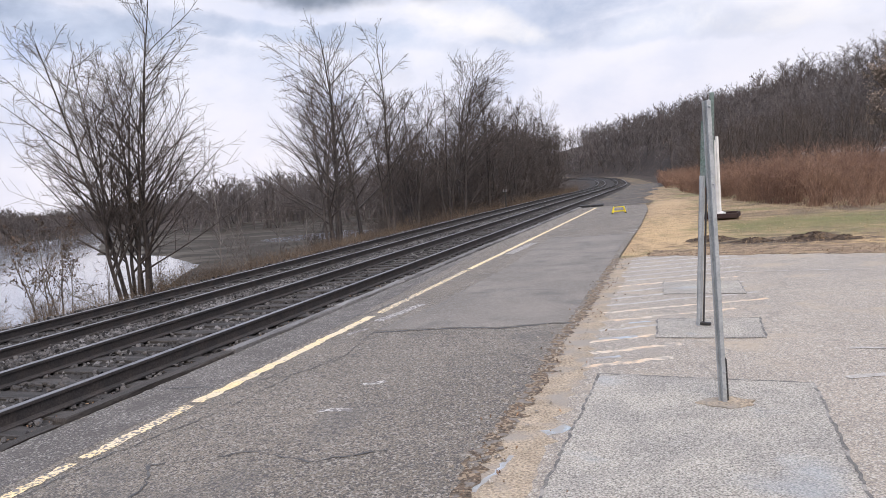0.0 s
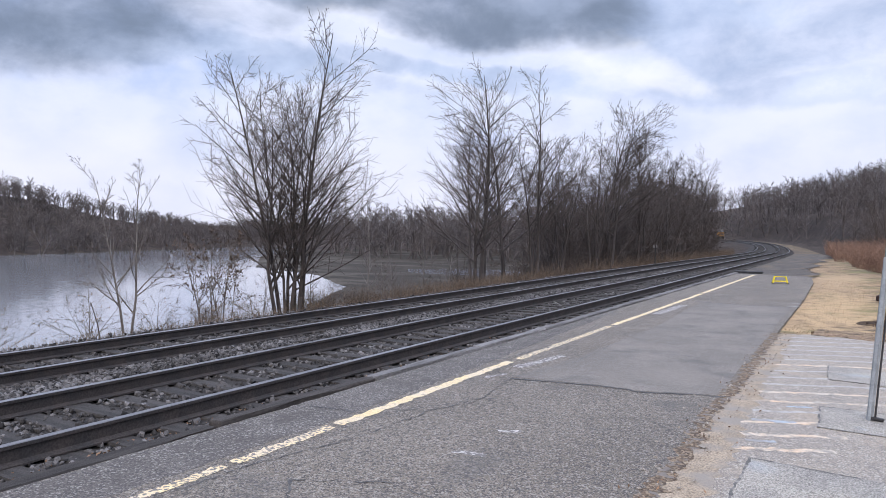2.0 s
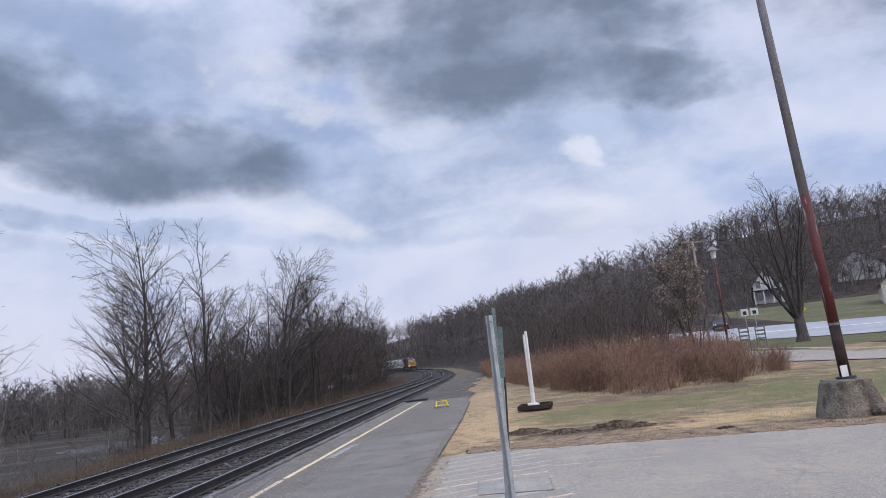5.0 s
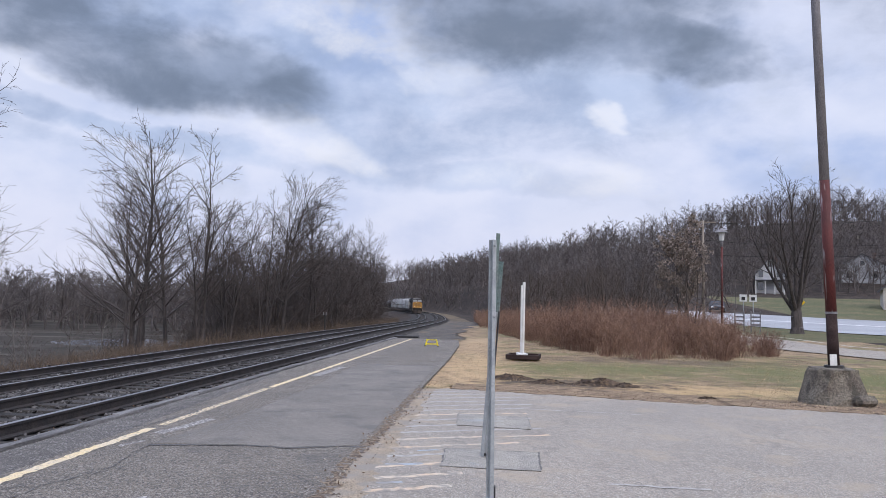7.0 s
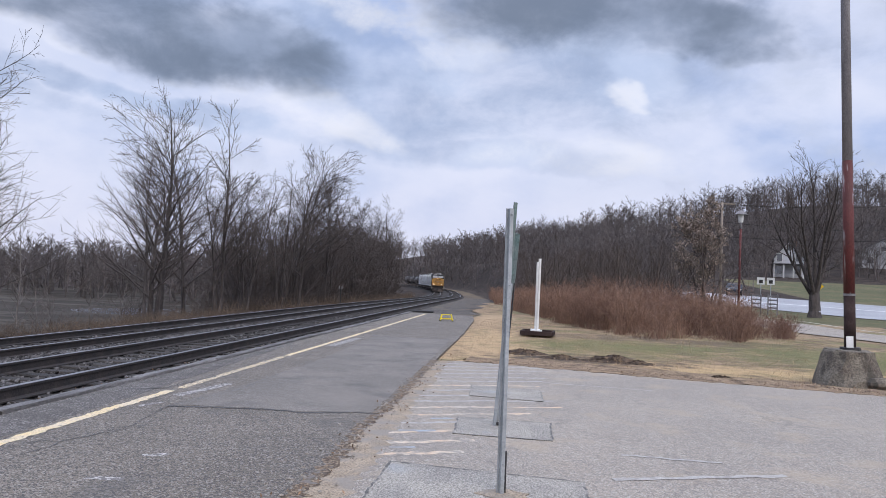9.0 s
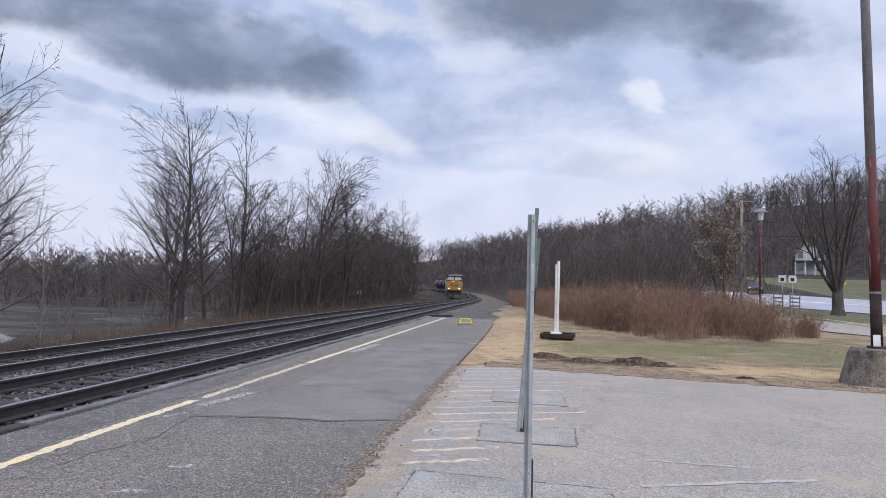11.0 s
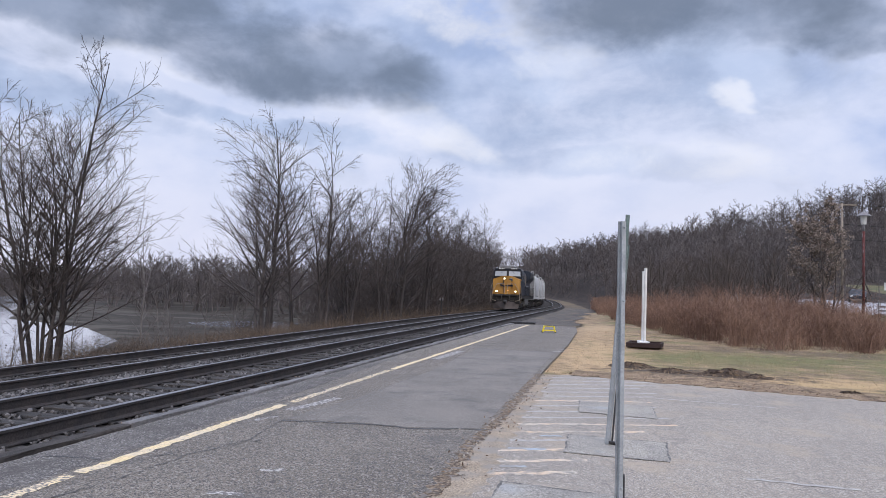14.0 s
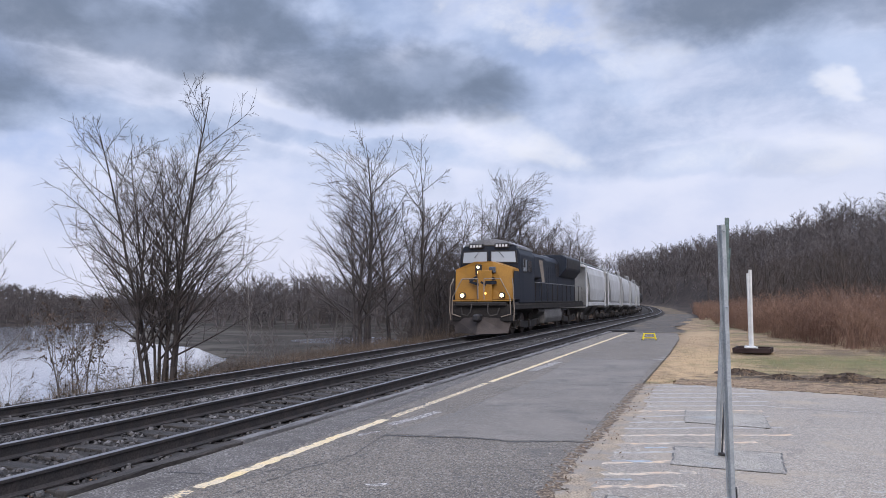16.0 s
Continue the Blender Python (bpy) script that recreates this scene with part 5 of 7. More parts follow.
# ---- brush and grass ----
def stalks(name, xy, heights, lean, radius, material, label, seed, sprigs=3, sides=3):
    rng = np.random.default_rng(seed)
    n = len(xy)
    base = np.stack([xy[:, 0], xy[:, 1], ground_z(xy[:, 0], xy[:, 1]) - 0.03], 1)
    d = np.stack([rng.normal(0, lean, n), rng.normal(0, lean, n), np.ones(n)], 1)
    mid = base + d * heights[:, None] * 0.55
    d2 = d + np.stack([rng.normal(0, lean, n), rng.normal(0, lean, n), np.zeros(n)], 1)
    top = mid + d2 * heights[:, None] * 0.45
    P0, P1, R0, R1 = [base, mid], [mid, top], [np.full(n, radius), np.full(n, radius * 0.7)], [np.full(n, radius * 0.7), np.full(n, radius * 0.3)]
    for k in range(sprigs):
        t = rng.uniform(-0.5, 0.95, (n, 1))
        p = mid + (top - mid) * t
        w = np.stack([rng.normal(0, 0.8, n), rng.normal(0, 0.8, n), rng.uniform(0.3, 1.3, n)], 1)
        P0.append(p), P1.append(p + w * heights[:, None] * 0.16)
        R0.append(np.full(n, radius * 0.6)), R1.append(np.full(n, radius * 0.3))
    v, f, c = tube_arrays(np.concatenate(P0), np.concatenate(P1), np.concatenate(R0), np.concatenate(R1), sides)
    return tagged(quick(name, v, f, c, material), label, "brush", kind="stuff")


def clumps(name, hubs, tall, each, radius, material, label, seed):
    """Fountains of arching canes, each with side sprigs, round the hubs."""
    rng = np.random.default_rng(seed)
    n = len(hubs) * each
    h = np.repeat(tall, each) * rng.uniform(0.55, 1.05, n)
    a, lean = rng.uniform(0, 2 * np.pi, n), np.abs(rng.normal(0, 0.5, n))
    out = np.stack([np.cos(a), np.sin(a), np.zeros(n)], 1)
    xy = np.repeat(hubs, each, axis=0) + out[:, :2] * rng.uniform(0, 0.35, (n, 1))
    p = np.stack([xy[:, 0], xy[:, 1], ground_z(xy[:, 0], xy[:, 1]) - 0.03], 1)
    pts = [p]
    for k, f in enumerate((0.4, 0.35, 0.25)):
        d = out * (lean * (0.5 + 0.75 * k))[:, None] + rng.normal(0, 0.10, (n, 3)) + np.array([0, 0, 1.0])
        d /= np.linalg.norm(d, axis=1, keepdims=True)
        p = p + d * (h * f)[:, None]
        pts.append(p)
    P0, P1, R0, R1 = [], [], [], []
    for k in range(3):
        P0.append(pts[k]), P1.append(pts[k + 1])
        R0.append(np.full(n, radius * (1 - 0.25 * k))), R1.append(np.full(n, radius * (0.75 - 0.25 * k)))
    for k in range(5):
        i = 1 + (k > 1)
        q = pts[i] + (pts[i + 1] - pts[i]) * rng.random((n, 1))
        w = rng.normal(0, 0.75, (n, 3)) * np.array([1, 1, 0.5]) + np.array([0, 0, 0.7])
        P0.append(q), P1.append(q + w * (h * rng.uniform(0.09, 0.2, n))[:, None])
        R0.append(np.full(n, radius * 0.6)), R1.append(np.full(n, radius * 0.3))
    v, f, c = tube_arrays(np.concatenate(P0), np.concatenate(P1), np.concatenate(R0), np.concatenate(R1), 3)
    return tagged(quick(name, v, f, c, material), label, "brush", kind="stuff")


def build_brush():
    rng = np.random.default_rng(21)

    def inside(n, test, x0, x1, y0, y1):
        got = []
        while len(got) < n:
            x, y = rng.uniform(x0, x1), rng.uniform(y0, y1)
            if test(x, y):
                got.append((x, y))
        return np.array(got)
    # main russet thicket beyond the lawn
    def thicket(x, y):
        near = np.interp(x, [5.2, 6.2, 7.4, 10, 13.5, 16.6, 19], [58, 47, 39, 27.8, 28.5, 31, 36]) + 0.8 * math.sin(x * 2.1)
        return near < y < near + 14 + 1.2 * math.sin(x) and y < 66
    hub = inside(230, thicket, 5.2, 18.5, 26, 66)
    tall = (1.15 + 1.05 * rng.random(len(hub))) * np.interp(hub[:, 0], [5, 8, 10, 14, 16, 18.5], [0.85, 0.95, 1.1, 1.08, 0.75, 0.45])
    clumps("russet_brush", hub, tall, 46, 0.0068, M["redbrush"], "dense russet thicket of dry arching canes", 1)
    skirt = inside(1500, lambda x, y: thicket(x, y + 0.5) and not thicket(x, y - 2.2), 5.2, 19, 24, 66)
    stalks("low_brush", skirt, rng.uniform(0.2, 0.8, len(skirt)), 0.55, 0.005, M["redbrush"], "low tangled canes at the foot of the thicket", 12, 3)
    p = inside(1500, lambda x, y: True, 4.6, 9.0, 66, 120)
    p[:, 0] += shift(p[:, 1])
    stalks("verge_brush", p, rng.uniform(0.8, 1.9, len(p)), 0.18, 0.014, M["redbrush"], "russet brush on the verge beside the line", 2, 3)
    p = inside(2200, lambda x, y: x > 17 or y > 60, 8, 22, 52, 72)
    stalks("verge_brush", p, rng.uniform(0.6, 1.5, len(p)), 0.2, 0.012, M["redbrush"], "low russet brush by the street", 3, 3)
    # pale grass and weeds west of the tracks
    y = np.concatenate([rng.uniform(8, 40, 5000), rng.uniform(40, 120, 3500)])
    x = -8.3 - np.abs(rng.normal(0, 1.3, len(y))) + shift(y)
    stalks("dry_grass", np.stack([x, y], 1), rng.uniform(0.18, 0.75, len(y)) * np.where(y < 22, 0.55, 1.0), 0.22, 0.006, M["drygrass"], "pale dry grass and weeds beside the tracks", 4, 1)
    hub = np.stack([rng.uniform(-11.8, -9.2, 70), rng.uniform(13.5, 36, 70)], 1)
    clumps("bank_weeds", hub, rng.uniform(0.35, 0.95, 70), 26, 0.0045, M["drygrass"], "brown arching weeds at the feet of the bank trees", 14)
    y = rng.uniform(38, 150, 1700)
    x = -9.2 - np.abs(rng.normal(0, 1.1, len(y))) + shift(y)
    stalks("reddish_weeds", np.stack([x, y], 1), rng.uniform(0.4, 1.3, len(y)), 0.25, 0.009, M["drygrass"], "brown dry weeds under the trackside trees", 5, 3)
    # short dead grass on the lawn
    p = inside(15000, lambda x, y: y > 15.9 - (x - 5) * 0.21, 4.5, 18, 13.5, 36)
    straw = (p[:, 0] < 6.8 + 0.8 * np.sin(p[:, 1])) | (rng.random(len(p)) < 0.42) | (p[:, 1] < 18.5 + np.sin(p[:, 0]))
    q = p[straw]
    stalks("lawn_grass", q, rng.uniform(0.03, 0.10, len(q)), 0.6, 0.0045, M["straw"], "short straw-coloured dead grass on the lawn", 6, 0)
    q = p[~straw]
    stalks("green_grass", q, rng.uniform(0.03, 0.08, len(q)), 0.5, 0.0045, M["grassblade"], "short green grass on the lawn", 16, 0)
    # fallen leaves
    spots = np.concatenate([np.stack([4.72 + rng.normal(0, 0.16, 500), rng.uniform(2.5, 16, 500), np.full(500, 0.02)], 1)[:190],
                            np.stack([rng.uniform(4.6, 16, 700), np.zeros(700), np.full(700, 0.02)], 1), np.stack([0.44 - np.abs(rng.normal(0, 0.13, 600)), 2 + 16 * rng.random(600) ** 1.5, rng.uniform(-0.045, -0.01, 600)], 1)])
    k = slice(190, 890)
    spots[k, 1] = 15.9 - (spots[k, 0] - 5) * 0.21 + np.abs(rng.normal(0, 0.5, 700))
    tagged(leaves("fallen_leaves", spots, 0.017, M["leaf"], 8), "scattered brown fallen leaves", "leaves", kind="stuff")


build_brush()


def dirt_mound(x, y, sx, sy, h, seed):
    rng = random.Random(seed)
    b = bmesh.new()
    n, rows = 22, []
    for j in range(6):
        k = j / 5
        rows.append([b.verts.new((math.cos(a) * sx * (1 - k * 0.85) * rng.uniform(0.8, 1.2), math.sin(a) * sy * (1 - k * 0.85) * rng.uniform(0.8, 1.2), h * (k ** 0.7) * rng.uniform(0.45, 1.35) - 0.03)) for a in [2 * math.pi * i / n for i in range(n)]])
    for p, q in zip(rows, rows[1:]):
        for i in range(n):
            b.faces.new((p[i], p[(i + 1) % n], q[(i + 1) % n], q[i]))
    b.faces.new(rows[-1])
    ob = part("dirt_mound", b, M["turned"])
    ob.matrix_basis = pose(x, y, float(ground_z(x, y)) + 0.02)
    tagged(ob, "low mound of dark turned soil on the lawn", "soil", "dirt mounds")


for args in ((6.45, 19.1, 0.65, 0.5, 0.11, 1), (8.55, 18.2, 0.75, 0.5, 0.15, 2), (7.3, 18.3, 0.5, 0.35, 0.09, 3), (10.4, 15.6, 0.5, 0.3, 0.09, 4), (9.1, 18.0, 0.4, 0.3, 0.09, 5)):
    dirt_mound(*args)


# ---- street, signs and houses east of the lawn ----
def strip_on_ground(name, left, right, material, lift=0.04, n=24):
    """A band between two lines of (x, y) that follows the ground."""
    def line(pts, k):
        f = k * (len(pts) - 1)
        i = min(int(f), len(pts) - 2)
        return [pts[i][j] + (pts[i + 1][j] - pts[i][j]) * (f - i) for j in (0, 1)]
    verts, faces = [], []
    for i in range(n + 1):
        a, b = line(left, i / n), line(right, i / n)
        for k in range(5):
            x, y = a[0] + (b[0] - a[0]) * k / 4, a[1] + (b[1] - a[1]) * k / 4
            verts.append((x, y, float(ground_z(x, y)) + lift))
        if i:
            for k in range(4):
                o = (i - 1) * 5 + k
                faces.append((o, o + 1, o + 6, o + 5))
    return raw(name, verts, faces, material)


def street():
    far = [(18.0, 96), (30, 93), (46, 84), (75, 66), (120, 40)]
    near = [(16.0, 80), (25, 70.5), (34, 58), (52, 40), (88, 14)]
    tagged(strip_on_ground("road", near, far, M["road"], 0.06), "pale wet-looking main street", "road", kind="structure")
    tagged(strip_on_ground("road_line", [(a[0] * 0.5 + b[0] * 0.5, a[1] * 0.5 + b[1] * 0.5) for a, b in zip(near, far)], [(a[0] * 0.47 + b[0] * 0.53, a[1] * 0.47 + b[1] * 0.53) for a, b in zip(near, far)], M["white"], 0.075),
           "white painted line along the street", "painted line", kind="structure")
    tagged(strip_on_ground("driveway", [(17.6, 50), (19.2, 42), (19.8, 37), (22, 30), (34, 20)], [(21.5, 55), (23.5, 47), (24.0, 40), (27, 34), (40, 23)], M["lot"], 0.04), "grey asphalt driveway along the lawn", "driveway", kind="structure")
    kerb = [(21.6, 55.2), (23.6, 47.2), (24.1, 40.2), (27.1, 34.2), (40.1, 23.2)]
    tagged(strip_on_ground("kerb", kerb, [(x + 0.25, y + 0.2) for x, y in kerb], M["kerb"], 0.15), "pale stone kerb along the driveway", "kerb", kind="structure")


def pole_with_lamp():
    x, y = 25.34, 67.5
    z = float(ground_z(x, y))
    h = 9.3 - z
    root = new("street_lamp")
    part("lower_shaft", rod(bmesh.new(), (0, 0, 0), (0, 0, h * 0.80), 0.11, 0.1, 12), M["redpole"], root, "peeling red painted shaft", True)
    part("upper_shaft", rod(bmesh.new(), (0, 0, h * 0.80), (0, 0, h - 1.2), 0.1, 0.085, 12), M["greypole"], root, "bare grey shaft", True)
    part("lantern", rod(bmesh.new(), (0, 0, h - 1.2), (0, 0, h - 0.5), 0.2, 0.27, 8), M["white"], root, "pale glass lantern")
    part("cap", rod(bmesh.new(), (0, 0, h - 0.5), (0, 0, h - 0.1), 0.6, 0.06, 12), M["greypole"], root, "wide pale conical cap")
    root.matrix_basis = pose(x, y, z)
    tagged(root, "tall red lamp post with a wide-capped lantern", "street lamp")
    x, y = 25.1, 72.7
    z = float(ground_z(x, y))
    h = 10.5 - z
    root = new("utility_pole")
    part("shaft", rod(bmesh.new(), (0, 0, 0), (0, 0, h), 0.13, 0.1, 12), M["wood"], root, "", True)
    part("crossarm", box(bmesh.new(), (0.15, 0, h - 0.15), (2.3, 0.1, 0.12), 0.01), M["wood"], root)
    for k in (-0.85, -0.3, 0.6, 1.2):
        part("insulator", rod(bmesh.new(), (k, 0, h - 0.09), (k, 0, h + 0.08), 0.05, 0.04, 8), M["greypole"], root)
    root.matrix_basis = pose(x, y, z, 0, -0.4, 12)
    tagged(root, "pale weathered wooden utility pole with a crossarm", "utility pole")
    b = bmesh.new()
    for p, q in (((25.1, 72.7, 8.6), (62, 84, 11.5)), ((25.2, 72.7, 10.3), (64, 84, 15)), ((24.6, 72.7, 7.2), (60, 60, 9.5))):
        p, q = Vector(p), Vector(q)
        pts = [p.lerp(q, k / 10) - Vector((0, 0, 1.2 * 4 * (k / 10) * (1 - k / 10))) for k in range(11)]
        pipe(b, pts, 0.02, 4)
    tagged(part("overhead_cable", b, M["cable"]), "thin black overhead cables", "cable", kind="stuff")
    root = new("utility_pole")
    x, y = 55, 96
    part("shaft", rod(bmesh.new(), (0, 0, 0), (0, 0, 8), 0.16, 0.12, 10), M["wood"], root, "", True)
    part("crossarm", box(bmesh.new(), (0, 0, 7.7), (1.8, 0.1, 0.12), 0.01), M["wood"], root)
    root.matrix_basis = pose(x, y, float(ground_z(x, y)), 0, -3, 20)
    tagged(root, "leaning wooden utility pole beside the street", "utility pole")


def sign(x, y, w, h, z, m, label, diamond=False, bars=(), name="road_sign"):
    root = new(name)
    g = float(ground_z(x, y))
    part("post", rod(bmesh.new(), (0, 0.03, 0), (0, 0.03, z + h / 2), 0.035, None, 8), M["galv"], root)
    rot = Matrix.Rotation(radians(45), 3, "Y") if diamond else None
    part("panel", box(bmesh.new(), (0, 0, z), (w, 0.012, h), 0.004, rot), m, root)
    for bx, bz, bw, bh, bm_ in bars:
        part("symbol", box(bmesh.new(), (bx, -0.012, z + bz), (bw, 0.006, bh)), bm_, root, "plain dark sign symbol")
    root.matrix_basis = pose(x, y, g, 0, 0, -22)
    tagged(root, label, "road sign", "road signs")


def rack(x, y):
    root = new("sign_rack")
    g = float(ground_z(x, y))
    for k in (-0.33, 0.33):
        part("upright", box(bmesh.new(), (k, 0, 0.8), (0.09, 0.09, 1.6), 0.01), M["greypole"], root)
    for k in range(4):
        part("rung", box(bmesh.new(), (0, 0.05, 0.55 + 0.3 * k), (0.66, 0.04, 0.12), 0.006), M["greypole"], root)
    root.matrix_basis = pose(x, y, g, 0, 0, -20)
    tagged(root, "pale slatted frame with two uprights beside the street", "frame", "slatted frames")


def gable_house(x, y, turn, w, d, h, roof_h, wall, label, windows, porch=False):
    root = new("house")
    g = float(ground_z(x, y)) - 0.2
    body = part("wall", extrude(bmesh.new(), [(-w / 2, 0), (w / 2, 0), (w / 2, h), (0, h + roof_h), (-w / 2, h)], "y", 0, d), wall, root)
    t, o = 0.18, 0.4
    for s in (-1, 1):
        part("roof", extrude(bmesh.new(), [(s * (w / 2 + o), h - o * roof_h / (w / 2)), (0, h + roof_h), (0, h + roof_h + t * 1.4), (s * (w / 2 + o), h + t - o * roof_h / (w / 2))], "y", -o, d + o), M["roof"], root)
    for wx, wz, ww, wh in windows:
        win = part("window", box(bmesh.new(), (wx, -0.02, wz), (ww + 0.2, 0.08, wh + 0.2), 0.01), M["white"], root)
        part("pane", box(bmesh.new(), (wx, -0.07, wz), (ww, 0.04, wh)), M["glass"], win)
    for i in range(3):
        win = part("window", box(bmesh.new(), (-w / 2 - 0.02, d * (i + 0.7) / 3.4, h * 0.62), (0.08, 1.1, 1.5), 0.01), M["white"], root)
        part("pane", box(bmesh.new(), (-w / 2 - 0.07, d * (i + 0.7) / 3.4, h * 0.62), (0.04, 0.9, 1.3)), M["glass"], win)
    if porch:
        part("porch_roof", box(bmesh.new(), (0, -1.1, 2.7), (w, 2.2, 0.18), 0.02), M["roof"], root)
        for k in (-0.48, -0.16, 0.16, 0.48):
            part("porch_post", box(bmesh.new(), (k * w, -2.0, 1.3), (0.18, 0.18, 2.7), 0.02), M["white"], root)
    part("chimney", box(bmesh.new(), (w * 0.2, d * 0.6, h + roof_h), (0.6, 0.6, 1.4), 0.03), M["brick"], root)
    root.matrix_basis = pose(x, y, g, 0, 0, turn)
    tagged(root, label, "house", "houses")


def church():
    x, y = 61.5, 104
    root = new("church")
    g = float(ground_z(x, y)) - 0.2
    part("wall", extrude(bmesh.new(), [(-4.2, 0), (4.2, 0), (4.2, 3.2), (0, 6.2), (-4.2, 3.2)], "y", 0, 12), M["beige"], root, "pale plastered gable wall")
    for s in (-1, 1):
        part("roof", extrude(bmesh.new(), [(s * 4.6, 2.9), (0, 6.2), (0, 6.5), (s * 4.6, 3.15)], "y", -0.3, 12.3), M["roof"], root)
        w = part("window", box(bmesh.new(), (s * 2.2, -0.03, 1.9), (0.9, 0.08, 1.7), 0.02), M["white"], root)
        part("pane", box(bmesh.new(), (s * 2.2, -0.09, 1.9), (0.7, 0.04, 1.5)), M["glass"], w)
    part("tower", box(bmesh.new(), (1.6, 1.4, 6.4), (1.1, 1.1, 2.2), 0.03), M["white"], root)
    part("belfry", rod(bmesh.new(), (1.6, 1.4, 7.5), (1.6, 1.4, 8.5), 0.42, 0.38, 8), M["white"], root)
    part("spire", rod(bmesh.new(), (1.6, 1.4, 8.5), (1.6, 1.4, 11.6), 0.42, 0.03, 8), M["white"], root, "slender white spire")
    root.matrix_basis = pose(x, y, g, 0, 0, -24)
    tagged(root, "pale church with dark roof and white spire", "church")


def parked_car(x, y, turn):
    root = new("car")
    g = float(ground_z(x, y)) + 0.06
    b = bmesh.new()
    extrude(b, [(-2.2, 0.35), (2.2, 0.35), (2.25, 0.75), (1.3, 0.9), (0.7, 1.42), (-1.2, 1.45), (-2.0, 0.98), (-2.25, 0.9)], "y", -0.85, 0.85, 0.06)
    part("body", b, M["carpaint"], root)
    for s in (-1, 1):
        part("side_window", extrude(bmesh.new(), [(1.1, 0.92), (0.62, 1.34), (-1.1, 1.36), (-1.7, 0.98)], "y", s * 0.84, s * 0.87), M["glass"], root)
        for k in (-1.35, 1.4):
            w = part("wheel", rod(bmesh.new(), (k, s * 0.68, 0.33), (k, s * 0.9, 0.33), 0.33, None, 16), M["black"], root)
            part("rim", rod(bmesh.new(), (k, s * 0.89, 0.33), (k, s * 0.915, 0.33), 0.2, None, 12), M["galv"], w)
        part("headlight", box(bmesh.new(), (2.2, s * 0.6, 0.68), (0.1, 0.35, 0.14), 0.02), M["white"], root)
    root.matrix_basis = pose(x, y, g, 0, 0, turn)
    tagged(root, "dark saloon car on the street", "car")


def big_street_tree():
    limbs = tree_limbs(61, 11.0, 6, radians(36), 0.2, 15, 6, 4, 0.2, 0.42, 0.06, 0.011, 0.1, steps=(8, 4, 2, 1), splay=0.1)
    limbs = tuple([(a, b, c + 1.7, d, e, f + 1.7, g, h) for a, b, c, d, e, f, g, h in part_] for part_ in limbs)
    limbs[0].extend([(0, 0, -0.2, 0.05, 0, 0.5, 0.62, 0.45), (0.05, 0, 0.5, 0, 0.02, 1.3, 0.45, 0.42), (0, 0.02, 1.3, 0, 0, 2.1, 0.42, 0.34)])
    bare_tree("tree", limbs, M["bark"], M["twig"], "large spreading bare tree beside the street", "street trees", (28.2, 58.2), 30)
    limbs = tree_limbs(67, 9.3, 3, radians(13), 0.16, 13, 5, 3, 0.10, 0.50, 0.03, 0.01, splay=0.2)
    t = bare_tree("tree", limbs, M["bark"], M["twig"], "tree still hung with brown dead leaves", "street trees", (22.3, 69.0), 0)
    rng = random.Random(4)
    pts = [s[3:6] for s in limbs[1]]
    leaves("foliage", [tuple(c + rng.gauss(0, 0.12) for c in pts[rng.randrange(len(pts))]) for _ in range(8000)], 0.12, M["tanleaf"], 9, t)["kind"] = "stuff"


def mile_sign():
    root = new("track_marker")
    part("post", box(bmesh.new(), (0, 0, 0.8), (0.09, 0.09, 1.7), 0.01), M["darksteel"], root)
    for k in (-0.11, 0.11):
        part("target", box(bmesh.new(), (k, -0.06, 1.62), (0.14, 0.03, 0.24), 0.01, None, 0.5), M["greypole"], root, "small pale marker plate")
    x, y = -8.4, 58.3
    root.matrix_basis = pose(x, y, float(ground_z(x, y)))
    tagged(root, "dark track marker post with two pale plates", "marker post")


street()
pole_with_lamp()
for dx in (0, 0.75):
    sign(27.0 + dx, 66.9 - dx * 0.35, 0.62, 0.62, 2.5, M["white"], "white route marker sign beside the street", bars=((0, -0.05, 0.3, 0.3, M["darksteel"]),))
sign(29.6, 61.5, 0.75, 0.75, 2.35, M["signyellow"], "yellow diamond warning sign with dark arrow", True, ((0, 0, 0.12, 0.45, M["darksteel"]), (0.1, 0.12, 0.24, 0.1, M["darksteel"])))
sign(54, 84, 2.2, 0.7, 2.6, M["bluesign"], "blue roadside sign board", bars=((0.1, 0, 1.2, 0.2, M["white"]),))
sign(47, 80, 1.3, 0.8, 1.8, M["teal"], "teal board beside the street", bars=((0, 0, 0.9, 0.15, M["white"]),))
rack(24.4, 59.5)
rack(25.5, 59.1)
gable_house(56.5, 146, -19, 5.2, 8, 3.8, 3.2, M["housewhite"], "white gabled house with a porch on the hillside", ((-1.6, 4.0, 0.9, 1.4), (1.6, 4.0, 0.9, 1.4), (0, 5.9, 0.8, 1.1), (-1.6, 1.6, 0.9, 1.5), (1.6, 1.6, 0.9, 1.5)), True)
gable_house(80, 160, -30, 9.0, 9, 3.8, 2.4, M["housewhite"], "white two-storey house among bare trees", ((-2.4, 2.0, 1.0, 1.4), (2.4, 2.0, 1.0, 1.4), (0, 4.4, 0.9, 1.0)))
church()
parked_car(31.4, 91.0, -105)
big_street_tree()
mile_sign()


# ---- the train ----
LOCO = 20.6


def mirrored(name, make, material, root, label=""):
    for s in (-1, 1):
        part(name, make(s), material, root, label)


